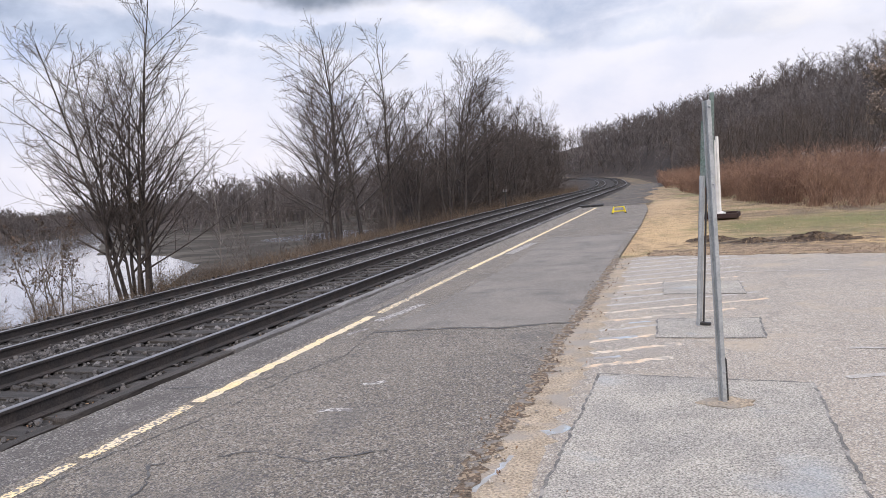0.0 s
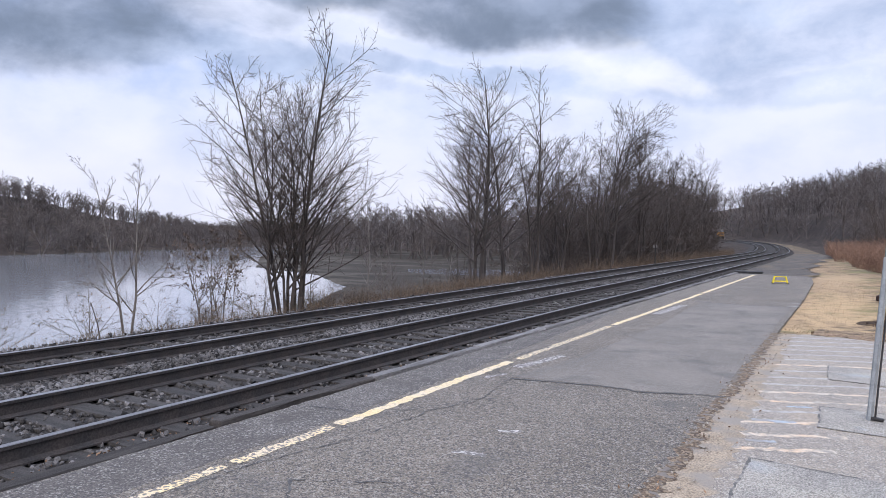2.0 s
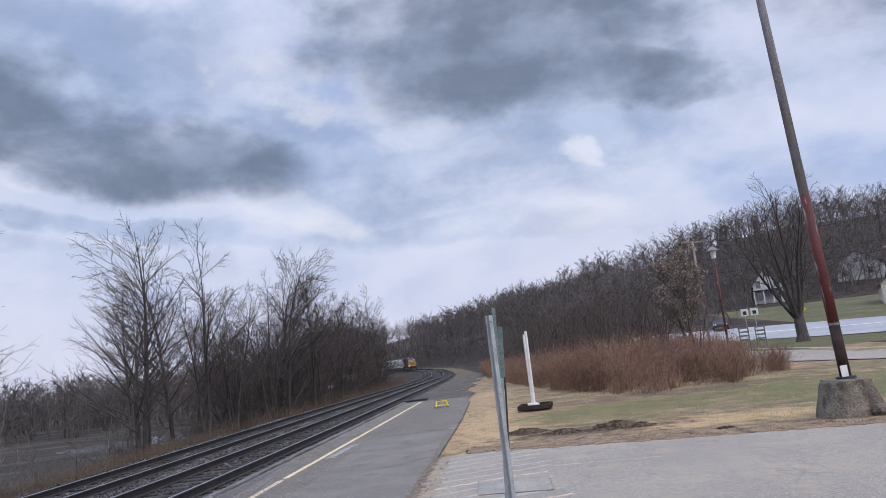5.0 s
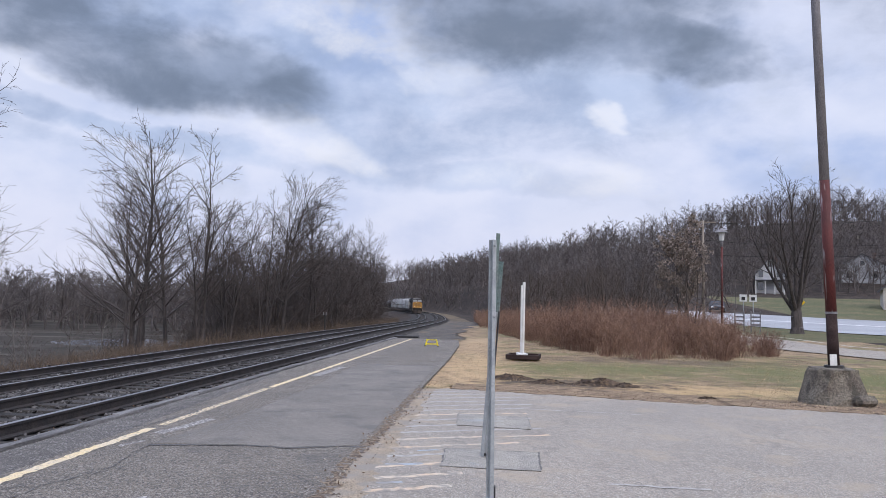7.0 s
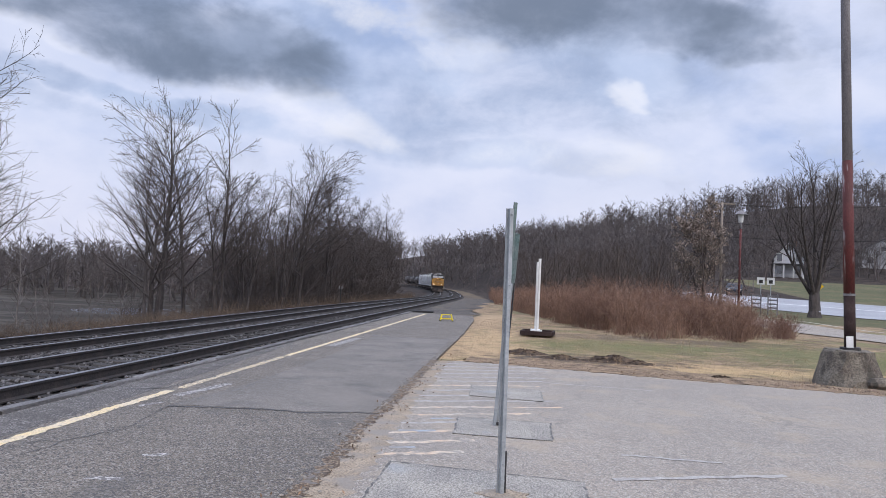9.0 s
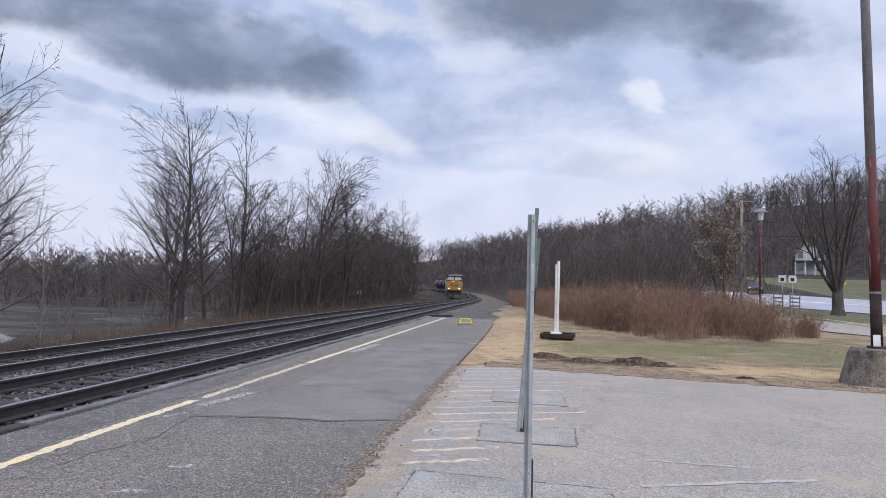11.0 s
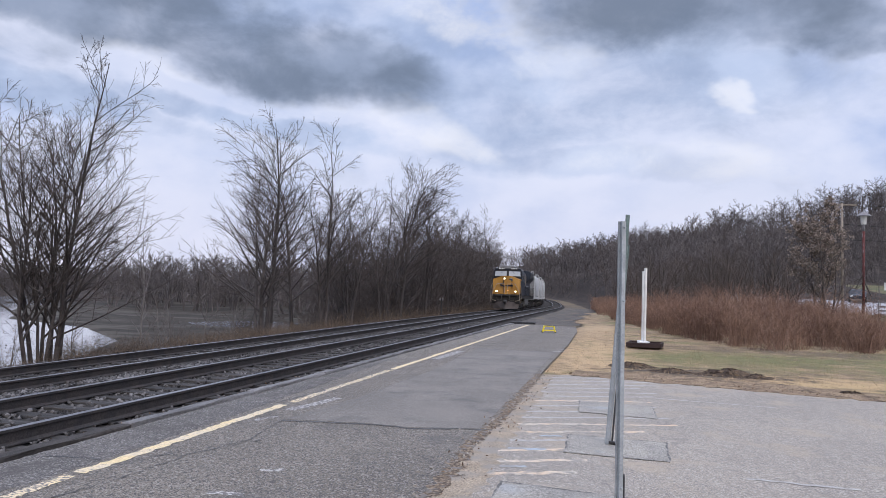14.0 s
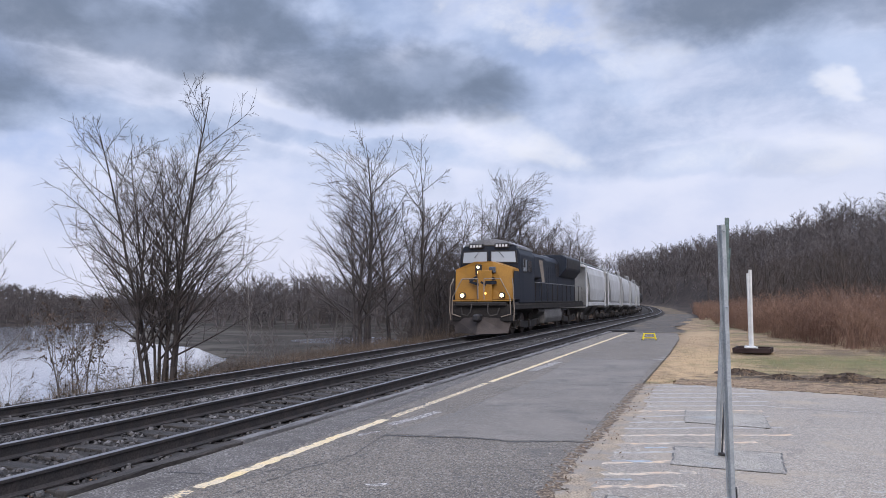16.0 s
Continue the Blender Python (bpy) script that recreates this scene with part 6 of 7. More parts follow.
def truck(root, y, axles, r):
    """A bogie: frame, springs and its wheels."""
    span = (axles - 1) * 1.95 if axles == 3 else 1.75
    for s in (-1, 1):
        b = bmesh.new()
        extrude(b, [(y - span / 2 - 0.5, r * 0.8), (y - span / 2 - 0.3, r * 1.45), (y - span * 0.2, r * 1.2), (y + span * 0.2, r * 1.2), (y + span / 2 + 0.3, r * 1.45), (y + span / 2 + 0.5, r * 0.8), (y + span * 0.2, r * 0.55), (y - span * 0.2, r * 0.55)], "x", s * 1.02, s * 1.2)
        fr = part("truck_frame", b, M["grime"], root)
        for k in range(axles):
            yy = y - span / 2 + span * k / (axles - 1)
            w = part("wheel", rod(bmesh.new(), (s * 0.70, yy, r), (s * 0.83, yy, r), r, r * 0.97, 20), M["steelwheel"], root)
            part("axle_box", box(bmesh.new(), (s * 1.2, yy, r), (0.16, 0.34, 0.34), 0.03), M["grime"], fr)
        part("spring", rod(bmesh.new(), (s * 1.15, y, r * 0.55), (s * 1.15, y, r * 1.3), 0.14, None, 10), M["darksteel"], fr)


def locomotive():
    root = new("locomotive")
    blue, yel, dirt = M["loco_blue"], M["loco_yellow"], M["grime"]
    part("underframe", box(bmesh.new(), (0, 10.4, 1.42), (2.95, 19.5, 0.34), 0.03), dirt, root)
    part("sill_stripe", box(bmesh.new(), (1.485, 10.4, 1.50), (0.02, 19.0, 0.07)), M["oldtimber"], root, "dusty faded sill stripe")
    # nose: low sides, higher middle, sloped a little backwards
    b = bmesh.new()
    prof = [(-1.44, 1.72), (1.44, 1.72), (1.44, 3.20), (0.42, 3.56), (-0.42, 3.56), (-1.44, 3.20)]
    front = [b.verts.new((x, 0.25 + 0.14 * max(0, z - 2.2) + 0.16 * (abs(x) > 1), z)) for x, z in prof]
    back = [b.verts.new((x * 1.05, 2.3, z + 0.05)) for x, z in prof]
    b.faces.new(front)
    b.faces.new(back[::-1])
    for i in range(6):
        b.faces.new((front[i], back[i], back[(i + 1) % 6], front[(i + 1) % 6]))
    bmesh.ops.bevel(b, geom=[e for e in b.edges], offset=0.025, segments=2, affect="EDGES")
    part("nose", b, yel, root, "golden yellow sloped nose")
    mirrored("nose_side", lambda s: box(bmesh.new(), (s * 1.515, 1.38, 2.42), (0.012, 1.75, 1.36), 0.0, Matrix.Rotation(radians(s * -1.2), 3, 'Z')), blue, root, "dark blue side of the nose")
    door = part("nose_door", box(bmesh.new(), (0.12, 0.27, 2.35), (0.72, 0.03, 1.55), 0.012), yel, root)
    part("door_window", box(bmesh.new(), (0.46, 0.40, 3.14), (0.34, 0.08, 0.32), 0.04), M["glass"], door, "small dark door window")
    part("door_seam", box(bmesh.new(), (-0.26, 0.252, 2.35), (0.03, 0.02, 1.5)), M["darksteel"], door)
    # dark lettering on the nose, as plain bars
    for x, z, w, h, lean in ((-0.46, 2.72, 0.42, 0.13, -24), (-0.40, 2.52, 0.5, 0.12, 18), (-0.05, 2.66, 0.2, 0.3, 0), (0.30, 2.74, 0.62, 0.13, 4), (0.42, 2.54, 0.55, 0.17, 0), (0.06, 2.5, 0.3, 0.1, 30)):
        part("emblem_bar", box(bmesh.new(), (x, 0.235 + 0.14 * (z - 2.2), z), (w, 0.06, h), 0.0, Matrix.Rotation(radians(lean), 3, "Y")), blue, root, "dark bar of the nose emblem")
    # cab
    cab = part("cab", extrude(bmesh.new(), [(-1.53, 1.55), (1.53, 1.55), (1.53, 3.95), (1.34, 4.40), (-1.34, 4.40), (-1.53, 3.95)], "y", 1.5, 4.6, 0.04), blue, root, "dark blue cab")
    part("cab_roof", extrude(bmesh.new(), [(-1.32, 4.40), (1.32, 4.40), (0.85, 4.60), (0.4, 4.70), (-0.4, 4.70), (-0.85, 4.60)], "y", 1.46, 4.7, 0.03), M["loco_grey"], root, "pale grey cab roof")
    part("roof_edge", box(bmesh.new(), (1.42, 3.05, 4.28), (0.06, 3.1, 0.10), 0.01, None), M["loco_grey"], root)
    for s in (-1, 1):
        g = part("windshield_frame", extrude(bmesh.new(), [(s * 0.06, 3.54), (s * 1.44, 3.50), (s * 1.38, 4.14), (s * 0.06, 4.16)], "y", 1.44, 1.51), M["darksteel"], cab)
        part("windshield", extrude(bmesh.new(), [(s * 0.12, 3.60), (s * 1.36, 3.56), (s * 1.31, 4.07), (s * 0.12, 4.09)], "y", 1.425, 1.45), M["cabglass"], cab, "windshield with sky reflection put into its pale colour")
        part("wiper", rod(bmesh.new(), (s * 0.5, 1.41, 4.1), (s * 0.75, 1.41, 3.8), 0.014, None, 5), M["darksteel"], cab)
        nb = part("number_board", box(bmesh.new(), (s * 0.66, 1.44, 4.38), (0.74, 0.16, 0.24), 0.03), M["darksteel"], cab)
        for k in range(4):
            part("number_bar", box(bmesh.new(), (s * 0.66 - 0.24 + 0.16 * k, 1.355, 4.38), (0.1, 0.02, 0.13)), M["white"], cab, "plain pale bar")
        w = part("side_window_frame", box(bmesh.new(), (s * 1.535, 2.5, 3.42), (0.03, 0.75, 0.72), 0.02), M["darksteel"], cab)
        part("side_window", box(bmesh.new(), (s * 1.55, 2.5, 3.42), (0.03, 0.6, 0.58), 0.02), M["cabglass"], cab)
        part("side_window", box(bmesh.new(), (s * 1.55, 3.45, 3.42), (0.03, 0.8, 0.58), 0.02), M["glass"], cab)
        part("mirror", box(bmesh.new(), (s * 1.66, 2.0, 3.5), (0.06, 0.14, 0.4), 0.02), M["darksteel"], cab)
    # hood
    hood = part("hood", extrude(bmesh.new(), [(-1.0, 1.58), (1.0, 1.58), (1.0, 4.05), (0.8, 4.35), (-0.8, 4.35), (-1.0, 4.05)], "y", 4.6, 14.4, 0.04), blue, root, "dark blue engine hood")
    part("radiator_wing", extrude(bmesh.new(), [(-1.1, 3.2), (1.1, 3.2), (1.5, 3.7), (1.5, 4.45), (1.2, 4.62), (-1.2, 4.62), (-1.5, 4.45), (-1.5, 3.7)], "y", 13.5, 18.9, 0.04), blue, root, "flared radiator wings")
    part("rear_hood", box(bmesh.new(), (0, 16.9, 2.9), (2.0, 5.2, 2.7), 0.05), blue, root)
    part("blower_duct", box(bmesh.new(), (0.95, 6.4, 3.5), (0.9, 2.6, 1.2), 0.06), blue, root)
    part("roof_panel", box(bmesh.new(), (0, 11.5, 4.38), (1.2, 2.2, 0.1), 0.02), M["loco_grey"], root)
    part("exhaust_stack", box(bmesh.new(), (0, 10.2, 4.42), (0.6, 0.9, 0.2), 0.03), dirt, root)
    part("horn", rod(bmesh.new(), (0.2, 5.4, 4.5), (0.2, 4.9, 4.55), 0.05, 0.09, 8), dirt, root)
    for s in (-1, 1):
        for k in range(9):
            part("hood_door", box(bmesh.new(), (s * 1.005, 8.2 + k * 0.64, 2.75), (0.03, 0.58, 1.9), 0.01), blue, hood)
        part("intake_grille", box(bmesh.new(), (s * 1.01, 13.2, 3.6), (0.04, 1.2, 0.8), 0.01), M["darksteel"], hood, "black louvred grille")
        part("radiator_grille", box(bmesh.new(), (s * 1.51, 16.2, 4.08), (0.03, 4.6, 0.6), 0.01), M["darksteel"], root)
        b = bmesh.new()
        extrude(b, [(6.2, 3.9), (7.1, 3.9), (7.6, 2.7), (6.9, 2.7)], "x", s * 1.0 if s < 0 else 1.404, s * 1.03 if s < 0 else 1.412)
        part("yellow_slash", b, M["wood"], root, "faded yellow slash on the hood side")
        part("walkway", box(bmesh.new(), (s * 1.28, 12.0, 1.61), (0.5, 14.7, 0.05), 0.01), dirt, root)
        b = bmesh.new()
        pipe(b, [(s * 1.48, 4.9, 2.65), (s * 1.48, 19.6, 2.65)], 0.022, 5)
        rail_ = part("handrail", b, M["loco_grey"], root, "pale side handrail")
        for k in range(11):
            part("stanchion", rod(bmesh.new(), (s * 1.48, 5.0 + k * 1.45, 1.6), (s * 1.48, 5.0 + k * 1.45, 2.66), 0.02, None, 5), M["grime"], rail_)
    # front end: anticlimber, steps, plow, coupler, hoses, rails, lights
    part("anticlimber", box(bmesh.new(), (0, 0.10, 1.52), (2.5, 0.5, 0.2), 0.04), dirt, root)
    part("nose_ledge", box(bmesh.new(), (0, 0.18, 1.68), (2.9, 0.34, 0.06), 0.01), yel, root)
    part("pilot_plate", box(bmesh.new(), (0, 0.18, 1.1), (2.9, 0.3, 0.8), 0.04), dirt, root)
    b = bmesh.new()
    pl = [(-1.42, 0.26, 0.82), (0, -0.36, 0.92), (1.42, 0.26, 0.82), (-1.3, 0.05, 0.16), (0, -0.75, 0.12), (1.3, 0.05, 0.16)]
    vs = [b.verts.new(p) for p in pl] + [b.verts.new((x, y + 0.12, z)) for x, y, z in pl]
    for q in ((0, 1, 4, 3), (1, 2, 5, 4), (7, 6, 9, 10), (8, 7, 10, 11), (0, 6, 7, 1), (1, 7, 8, 2), (3, 4, 10, 9), (4, 5, 11, 10), (0, 3, 9, 6), (2, 8, 11, 5)):
        b.faces.new([vs[i] for i in q])
    part("plow", b, M["plow"], root, "scuffed dark snow plow")
    part("coupler", box(bmesh.new(), (0, -0.45, 0.88), (0.34, 0.8, 0.34), 0.08), M["darksteel"], root)
    for s in (-1, 1):
        b = bmesh.new()
        pipe(b, [(s * 0.4, -0.1, 1.6), (s * 0.42, -0.3, 1.15), (s * 0.55, -0.36, 0.98), (s * 0.85, -0.25, 1.02), (s * 0.95, -0.1, 1.35)], 0.03, 6)
        part("air_hose", b, M["oldtimber"], root)
        b = bmesh.new()
        pipe(b, [(s * 0.15, 0.05, 1.75), (s * 0.15, 0.05, 2.72), (s * 0.95, 0.05, 2.72), (s * 1.42, 0.02, 1.85), (s * 1.45, 0.02, 1.05), (s * 1.0, -0.05, 0.92)], 0.026, 6)
        part("front_handrail", b, M["wood"], root, "dusty yellow front handrail")
        b = bmesh.new()
        pipe(b, [(s * 1.46, 0.35, 2.75), (s * 1.56, 0.1, 2.4), (s * 1.6, 0.1, 1.2), (s * 1.56, 0.15, 0.75)], 0.026, 6)
        part("step_rail", b, M["wood"], root, "dusty yellow grab rail")
        for k in range(4):
            part("step", box(bmesh.new(), (s * 1.33, 0.6, 0.42 + 0.3 * k), (0.4, 0.4, 0.04), 0.008), dirt, root)
        lamp = part("ditch_light", rod(bmesh.new(), (s * 0.98, 0.32, 1.93), (s * 0.98, 0.16, 1.93), 0.15, None, 14), M["darksteel"], root)
        part("lens", rod(bmesh.new(), (s * 0.98, 0.165, 1.93), (s * 0.98, 0.15, 1.93), 0.095, None, 14), M["lamp"], lamp, "glowing warm lens")
    hl = part("headlight", box(bmesh.new(), (-0.22, 0.42, 3.16), (0.30, 0.2, 0.52), 0.04), M["darksteel"], root)
    for z in (3.04, 3.28):
        part("lens", rod(bmesh.new(), (-0.22, 0.325, z), (-0.22, 0.305, z), 0.07, None, 14), M["lamp"], hl, "glowing warm lens")
    part("marker_light", rod(bmesh.new(), (0.16, 0.25, 2.02), (0.16, 0.22, 2.02), 0.05, None, 8), M["signlight"], root, "small amber light")
    # below the deck
    part("fuel_tank", extrude(bmesh.new(), [(-1.38, 1.22), (1.38, 1.22), (1.42, 0.7), (1.3, 0.4), (-1.3, 0.4), (-1.42, 0.7)], "y", 7.6, 12.4, 0.05), M["hopper_dark"], root, "dusty grey fuel tank")
    part("air_reservoir", rod(bmesh.new(), (1.25, 6.0, 1.12), (1.25, 7.5, 1.12), 0.16, None, 12), dirt, root)
    truck(root, 4.6, 3, 0.53)
    truck(root, 15.7, 3, 0.53)
    return tagged(root, "dark blue freight locomotive with golden yellow nose", "locomotive")


def hopper_car():
    root = new("hopper_car")
    L0, L1 = 0.5, 12.1
    white = M["hopper"]
    # bulging side walls; the ends slope in towards the bottom
    prof = [(-1.12, 1.25), (1.12, 1.25), (1.48, 1.75), (1.56, 2.6), (1.50, 3.7), (1.36, 4.22), (0.7, 4.5), (-0.7, 4.5), (-1.36, 4.22), (-1.50, 3.7), (-1.56, 2.6), (-1.48, 1.75)]
    b = bmesh.new()
    rings = []
    for y, inset in ((1.2, 0), (2.3, 0), (4.25, 0), (6.3, 0), (8.35, 0), (10.3, 0), (11.4, 0)):
        rings.append([b.verts.new((x, y + (0.0 if 2 < y < 11 else (1.0 if y < 2 else -1.0) * max(0, (3.9 - z)) * 0.62), z)) for x, z in prof])
    n = len(prof)
    for p, q in zip(rings, rings[1:]):
        for i in range(n):
            b.faces.new((p[i], p[(i + 1) % n], q[(i + 1) % n], q[i]))
    b.faces.new(rings[0])
    b.faces.new(rings[-1][::-1])
    part("body", b, white, root, "dusty white curved hopper body")
    part("roof", extrude(bmesh.new(), [(-1.4, 4.2), (1.4, 4.2), (1.15, 4.42), (0.7, 4.54), (-0.7, 4.54), (-1.15, 4.42)], "y", 0.75, 11.85, 0.02), white, root)
    part("roof_walk", box(bmesh.new(), (0, 6.3, 4.66), (1.6, 11.6, 0.04)), M["galv"], root, "galvanised roof walkway")
    for k in range(4):
        part("roof_hatch", rod(bmesh.new(), (0, 2.4 + 2.6 * k, 4.52), (0, 2.4 + 2.6 * k, 4.64), 0.4, None, 14), white, root)
    for s in (-1, 1):
        part("side_sill", box(bmesh.new(), (s * 1.5, 6.3, 1.42), (0.1, 9.6, 0.26), 0.02), white, root, "bright white side sill")
        for y in (L0 + 0.35, L1 - 0.35):
            part("end_post", box(bmesh.new(), (s * 1.45, y, 2.8), (0.12, 0.14, 3.1), 0.02), white, root)
            part("end_brace", box(bmesh.new(), (s * 1.40, y + (0.75 if y < 6 else -0.75), 2.3), (0.08, 0.1, 2.3), 0.01, Matrix.Rotation(radians(-24 if y < 6 else 24), 3, "X")), white, root)
            b = bmesh.new()
            for dy in (-0.2, 0.2):
                rod(b, (s * 1.42, y + dy, 1.1), (s * 1.42, y + dy, 4.1), 0.018, None, 5)
            lad = part("ladder", b, M["galv"], root)
            for k in range(7):
                part("rung", rod(bmesh.new(), (s * 1.42, y - 0.2, 1.3 + 0.42 * k), (s * 1.42, y + 0.2, 1.3 + 0.42 * k), 0.02, None, 5), M["galv"], lad)
        for y, d in ((0.5, 1), (12.1, -1)):
            b = pipe(bmesh.new(), [(s * 1.3, y, 4.3), (s * 1.3, y, 4.85), (s * 1.0, y + d * 0.5, 4.9), (s * 1.0, y + d * 0.7, 4.5)], 0.03, 5)
            part("roof_grab", b, white, root)
    for y in (4.3, 8.3):
        b = bmesh.new()
        lo, hi = [b.verts.new((sx * 0.5, y + sy * 0.45, 0.45)) for sx, sy in ((-1, -1), (1, -1), (1, 1), (-1, 1))], [b.verts.new((sx * 1.2, y + sy * 1.7, 1.35)) for sx, sy in ((-1, -1), (1, -1), (1, 1), (-1, 1))]
        b.faces.new(lo), b.faces.new(hi[::-1])
        for i in range(4):
            b.faces.new((lo[i], lo[(i + 1) % 4], hi[(i + 1) % 4], hi[i]))
        part("hopper_bay", b, M["hopper_dark"], root)
    part("end_platform", box(bmesh.new(), (0, 0.75, 1.2), (2.7, 0.7, 0.2), 0.02), M["hopper_dark"], root)
    part("end_platform", box(bmesh.new(), (0, 11.85, 1.2), (2.7, 0.7, 0.2), 0.02), M["hopper_dark"], root)
    part("coupler", box(bmesh.new(), (0, 0.1, 0.88), (0.3, 0.9, 0.3), 0.06), M["darksteel"], root)
    truck(root, 1.9, 2, 0.42)
    truck(root, 10.7, 2, 0.42)
    return tagged(root, "dusty white two-bay covered hopper car", "hopper car", "hopper cars")


def tank_car():
    root = new("tank_car")
    b = bmesh.new()
    rod(b, (0, 0.9, 2.65), (0, 15.1, 2.65), 1.45, None, 24)
    part("tank", b, M["tankcar"], root, "black cylindrical tank", True)
    for y in (0.9, 15.1):
        part("tank_end", rod(bmesh.new(), (0, y, 2.65), (0, y + (-0.4 if y < 5 else 0.4), 2.65), 1.45, 0.8, 24), M["tankcar"], root)
    part("frame", box(bmesh.new(), (0, 8, 1.05), (0.9, 15.6, 0.3), 0.03), M["grime"], root)
    part("dome", rod(bmesh.new(), (0, 8, 4.05), (0, 8, 4.5), 0.45, None, 12), M["tankcar"], root)
    part("platform", box(bmesh.new(), (0, 8, 4.15), (1.8, 2.2, 0.05)), M["grime"], root)
    truck(root, 2.0, 2, 0.42)
    truck(root, 14.0, 2, 0.42)
    return tagged(root, "black tank car behind the hoppers", "tank car")


engine = locomotive()
hoppers = [hopper_car()]
for _ in range(4):
    hoppers.append(copy_thing(hoppers[0], pose(0, 0, 0)))
tankers = [tank_car()]
for _ in range(2):
    tankers.append(copy_thing(tankers[0], pose(0, 0, 0)))

# distance along the far track's centre line, from y = 0
LINE_Y = np.arange(-40, 700, 1.0)
LINE_P = np.array([track_point(FAR, float(y), -0.06) for y in LINE_Y])
LINE_S = np.concatenate([[0], np.cumsum(np.linalg.norm(np.diff(LINE_P, axis=0), axis=1))])


def on_line(s):
    return Vector([float(np.interp(s, LINE_S, LINE_P[:, i])) for i in range(3)])


def ride(start, length, inner):
    """Rows for a vehicle whose front is start metres behind the train's nose."""
    nose_end = float(np.interp(33.1, LINE_Y, LINE_S))
    rows = []
    for t in np.arange(0, 16.01, 0.5):
        s = nose_end + 21.3 * (16.0 - float(t)) + start
        a, b = on_line(s + inner), on_line(s + length - inner)
        d = (b - a).normalized()
        yaw, pitch = math.degrees(math.atan2(-d.x, d.y)), math.degrees(math.asin(d.z))
        m = Matrix.Translation(a - d * inner) @ pose(0, 0, 0, 0, 0, yaw) @ pose(0, 0, 0, pitch, 0, 0)
        rows.append((float(t), m))
    return rows


# ---- ties, boards and ballast ----
def build_ties():
    rng = random.Random(14)
    me = {}
    for u0, top in ((NEAR, -0.03), (FAR, -0.24)):
        root = new("railway_ties")
        tagged(root, "row of dark weathered wooden ties under the rails", "ties", "tie rows", "structure")
        if not me:
            for v in range(4):
                b = bmesh.new()
                box(b, (0, 0, -0.08), (2.6, 0.225 + 0.012 * v, 0.16), 0.012)
                for vv in b.verts:
                    vv.co += Vector((rng.uniform(-0.03, 0.03) if abs(vv.co.x) > 1 else 0, rng.uniform(-0.008, 0.008), rng.uniform(-0.006, 0.006)))
                mesh = bpy.data.meshes.new("tie")
                b.to_mesh(mesh)
                b.free()
                mesh.materials.append(M["tie"])
                me[v] = mesh
        far_v, far_f, far_n, o = [], [], [], 0
        for i in range(640):
            y = -4 + 0.53 * i
            if y > 330:
                break
            p = track_point(u0 + rng.uniform(-0.05, 0.05), y, top + rng.uniform(-0.012, 0.004))
            slope = float((shift(y + 1) - shift(y - 1)) / 2)
            m = Matrix.Translation(p) @ pose(0, 0, 0, 0, 0, -math.degrees(math.atan(slope)) * -1 + rng.uniform(-1.2, 1.2))
            mesh = me[rng.randrange(4)]
            if i < 145:
                ob = new("tie", mesh)
                ob.parent = root
                ob.matrix_basis = m
            elif y < 200:
                co = np.array([m @ v.co for v in mesh.vertices])
                fl = np.concatenate([np.array(f.vertices[:]) for f in mesh.polygons])
                far_v.append(co), far_f.append(fl + o), far_n.append([len(f.vertices) for f in mesh.polygons])
                o += len(co)
        tagged(quick("far_ties", np.concatenate(far_v), np.concatenate(far_f), np.concatenate(far_n), M["tie"], root), kind="stuff")


def build_edge_boards():
    root = new("platform_edging")
    tagged(root, "weathered timber boards edging the platform", "edging", kind="structure")
    rng = random.Random(6)
    y = -6.0
    while y < 37:
        l = rng.uniform(2.3, 3.0)
        worn = y + l > 2 and y < 4.5
        b = bmesh.new()
        box(b, (0, 0, -0.08), (0.17, l - 0.02, 0.18), 0.015)
        bmesh.ops.subdivide_edges(b, edges=[e for e in b.edges if abs(e.verts[0].co.y - e.verts[1].co.y) > 1], cuts=6)
        for v in b.verts:
            v.co += Vector((rng.uniform(-0.012, 0.012), 0, rng.uniform(-0.012, 0.008)))
        ob = part("board", b, M["oldtimber" if y < 5.5 else "timber"], root)
        ob.matrix_basis = pose(0.53 + rng.uniform(-0.02, 0.02), y + l / 2, 0.03 - (0.035 if y < 5 else 0), 0, rng.uniform(-3, 3), rng.uniform(-0.4, 0.4))
        y += l


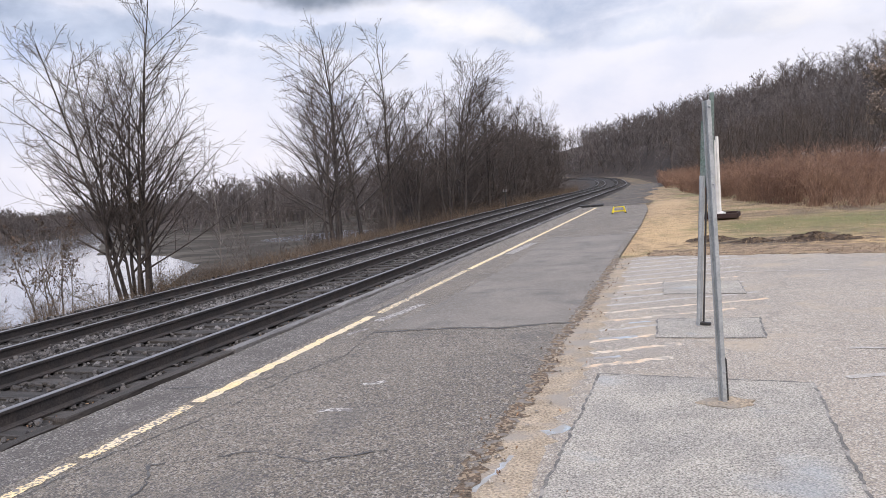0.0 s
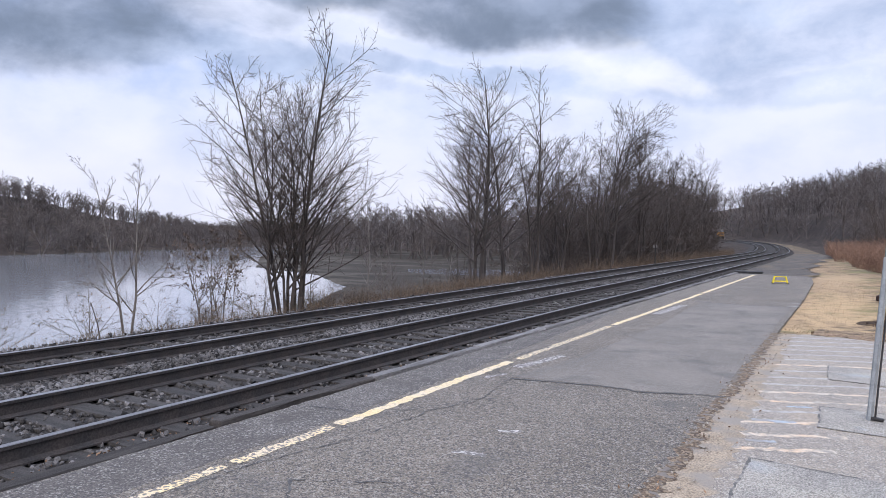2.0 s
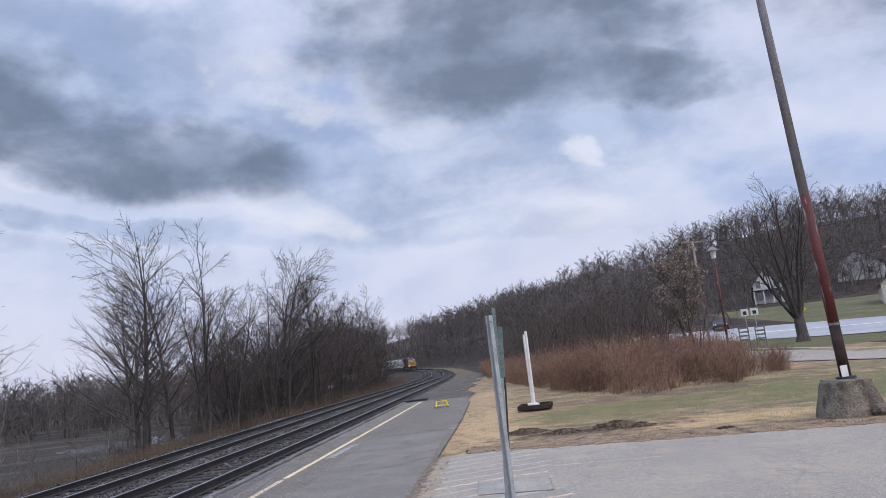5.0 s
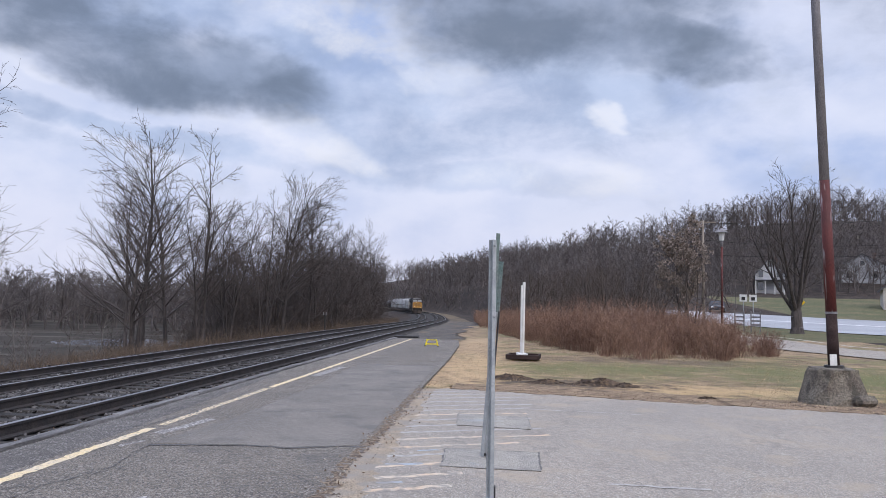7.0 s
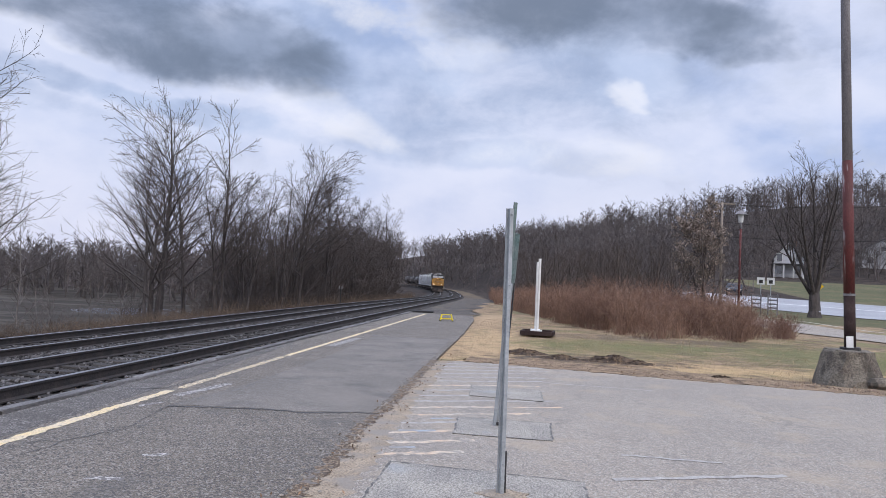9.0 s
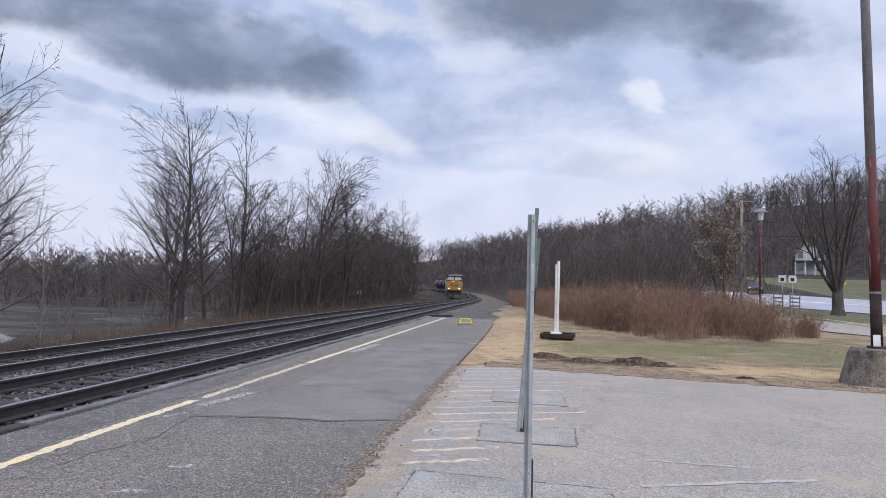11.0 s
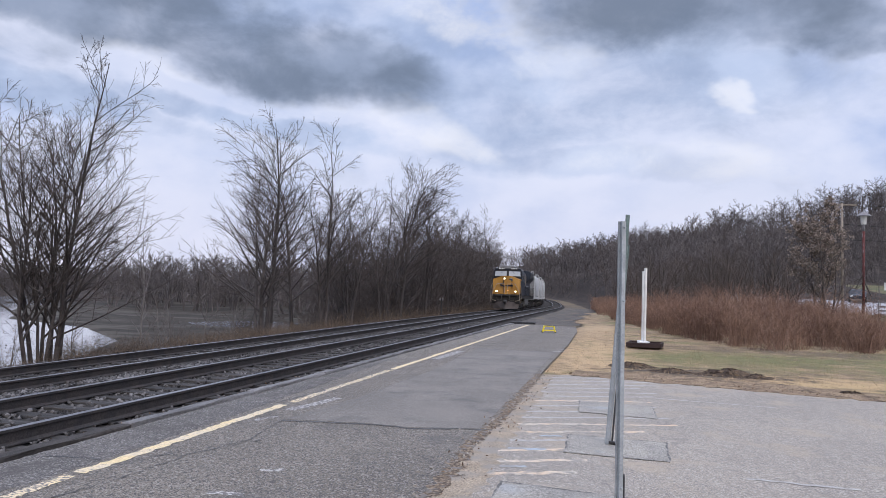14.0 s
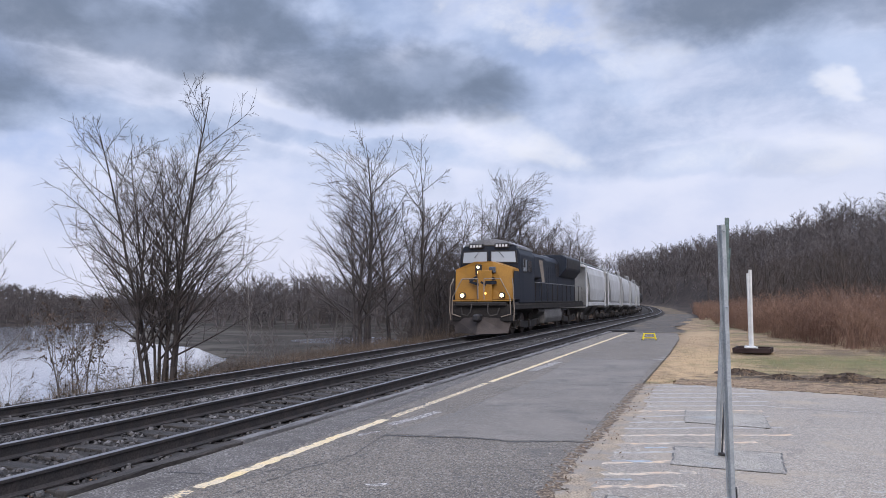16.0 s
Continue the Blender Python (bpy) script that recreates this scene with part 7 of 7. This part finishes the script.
def build_ballast():
    rng = np.random.default_rng(17)
    n = 62000
    y = 2.0 + 46 * rng.random(n) ** 2.2
    u = np.where(rng.random(n) < 0.45, rng.uniform(-3.95, -1.75, n), rng.uniform(-7.4, 0.42, n))
    x = u + shift(y)
    z = ground_z(x, y) + rng.uniform(-0.01, 0.028, n) + 0.05 * np.exp(-((u + 2.75) / 0.6) ** 2)
    # keep the tops of the ties mostly bare
    near = (np.abs(u - NEAR) < 1.3) & (np.abs(((y + 4) / 0.53 + 0.5) % 1 - 0.5) * 0.53 < 0.11)
    keep = ~near | (rng.random(n) < 0.22)
    x, y, z = x[keep], y[keep], z[keep]
    n = len(x)
    base = np.array([(1, 0, 0), (-0.5, 0.87, 0), (-0.5, -0.87, 0), (0.3, 0.5, 0.8), (0.3, -0.5, 0.8), (-0.6, 0, 0.75)], float)
    tri = np.array([(0, 3, 4), (3, 5, 4), (0, 1, 3), (1, 5, 3), (1, 2, 5), (2, 4, 5), (2, 0, 4)])
    s = rng.uniform(0.018, 0.042, (n, 1, 1)) * rng.uniform(0.55, 1.5, (n, 1, 3))
    v = base[None] * s * rng.uniform(0.7, 1.3, (n, 6, 1))
    a, t = rng.uniform(0, 6.28, n), rng.normal(0, 0.5, n)
    ca, sa, ct, st = np.cos(a)[:, None], np.sin(a)[:, None], np.cos(t)[:, None], np.sin(t)[:, None]
    vy, vz = v[:, :, 1] * ct - v[:, :, 2] * st, v[:, :, 1] * st + v[:, :, 2] * ct
    v = np.stack([v[:, :, 0] * ca - vy * sa, v[:, :, 0] * sa + vy * ca, vz], -1) + np.stack([x, y, z], 1)[:, None]
    f = (np.arange(n)[:, None, None] * 6 + tri[None]).reshape(-1)
    tagged(quick("ballast", v.reshape(-1, 3), f, np.full(n * 7, 3), M["stone"]), "grey angular ballast stones between the rails", "ballast", kind="stuff")


build_ties()
build_edge_boards()
build_ballast()


def motions():
    walk(engine, ride(0.0, LOCO, 4.5))
    at = LOCO + 0.5
    for car in hoppers:
        walk(car, ride(at, 12.6, 1.9))
        at += 13.3
    for car in tankers:
        walk(car, ride(at + 0.3, 16.0, 2.0))
        at += 16.6


motions()
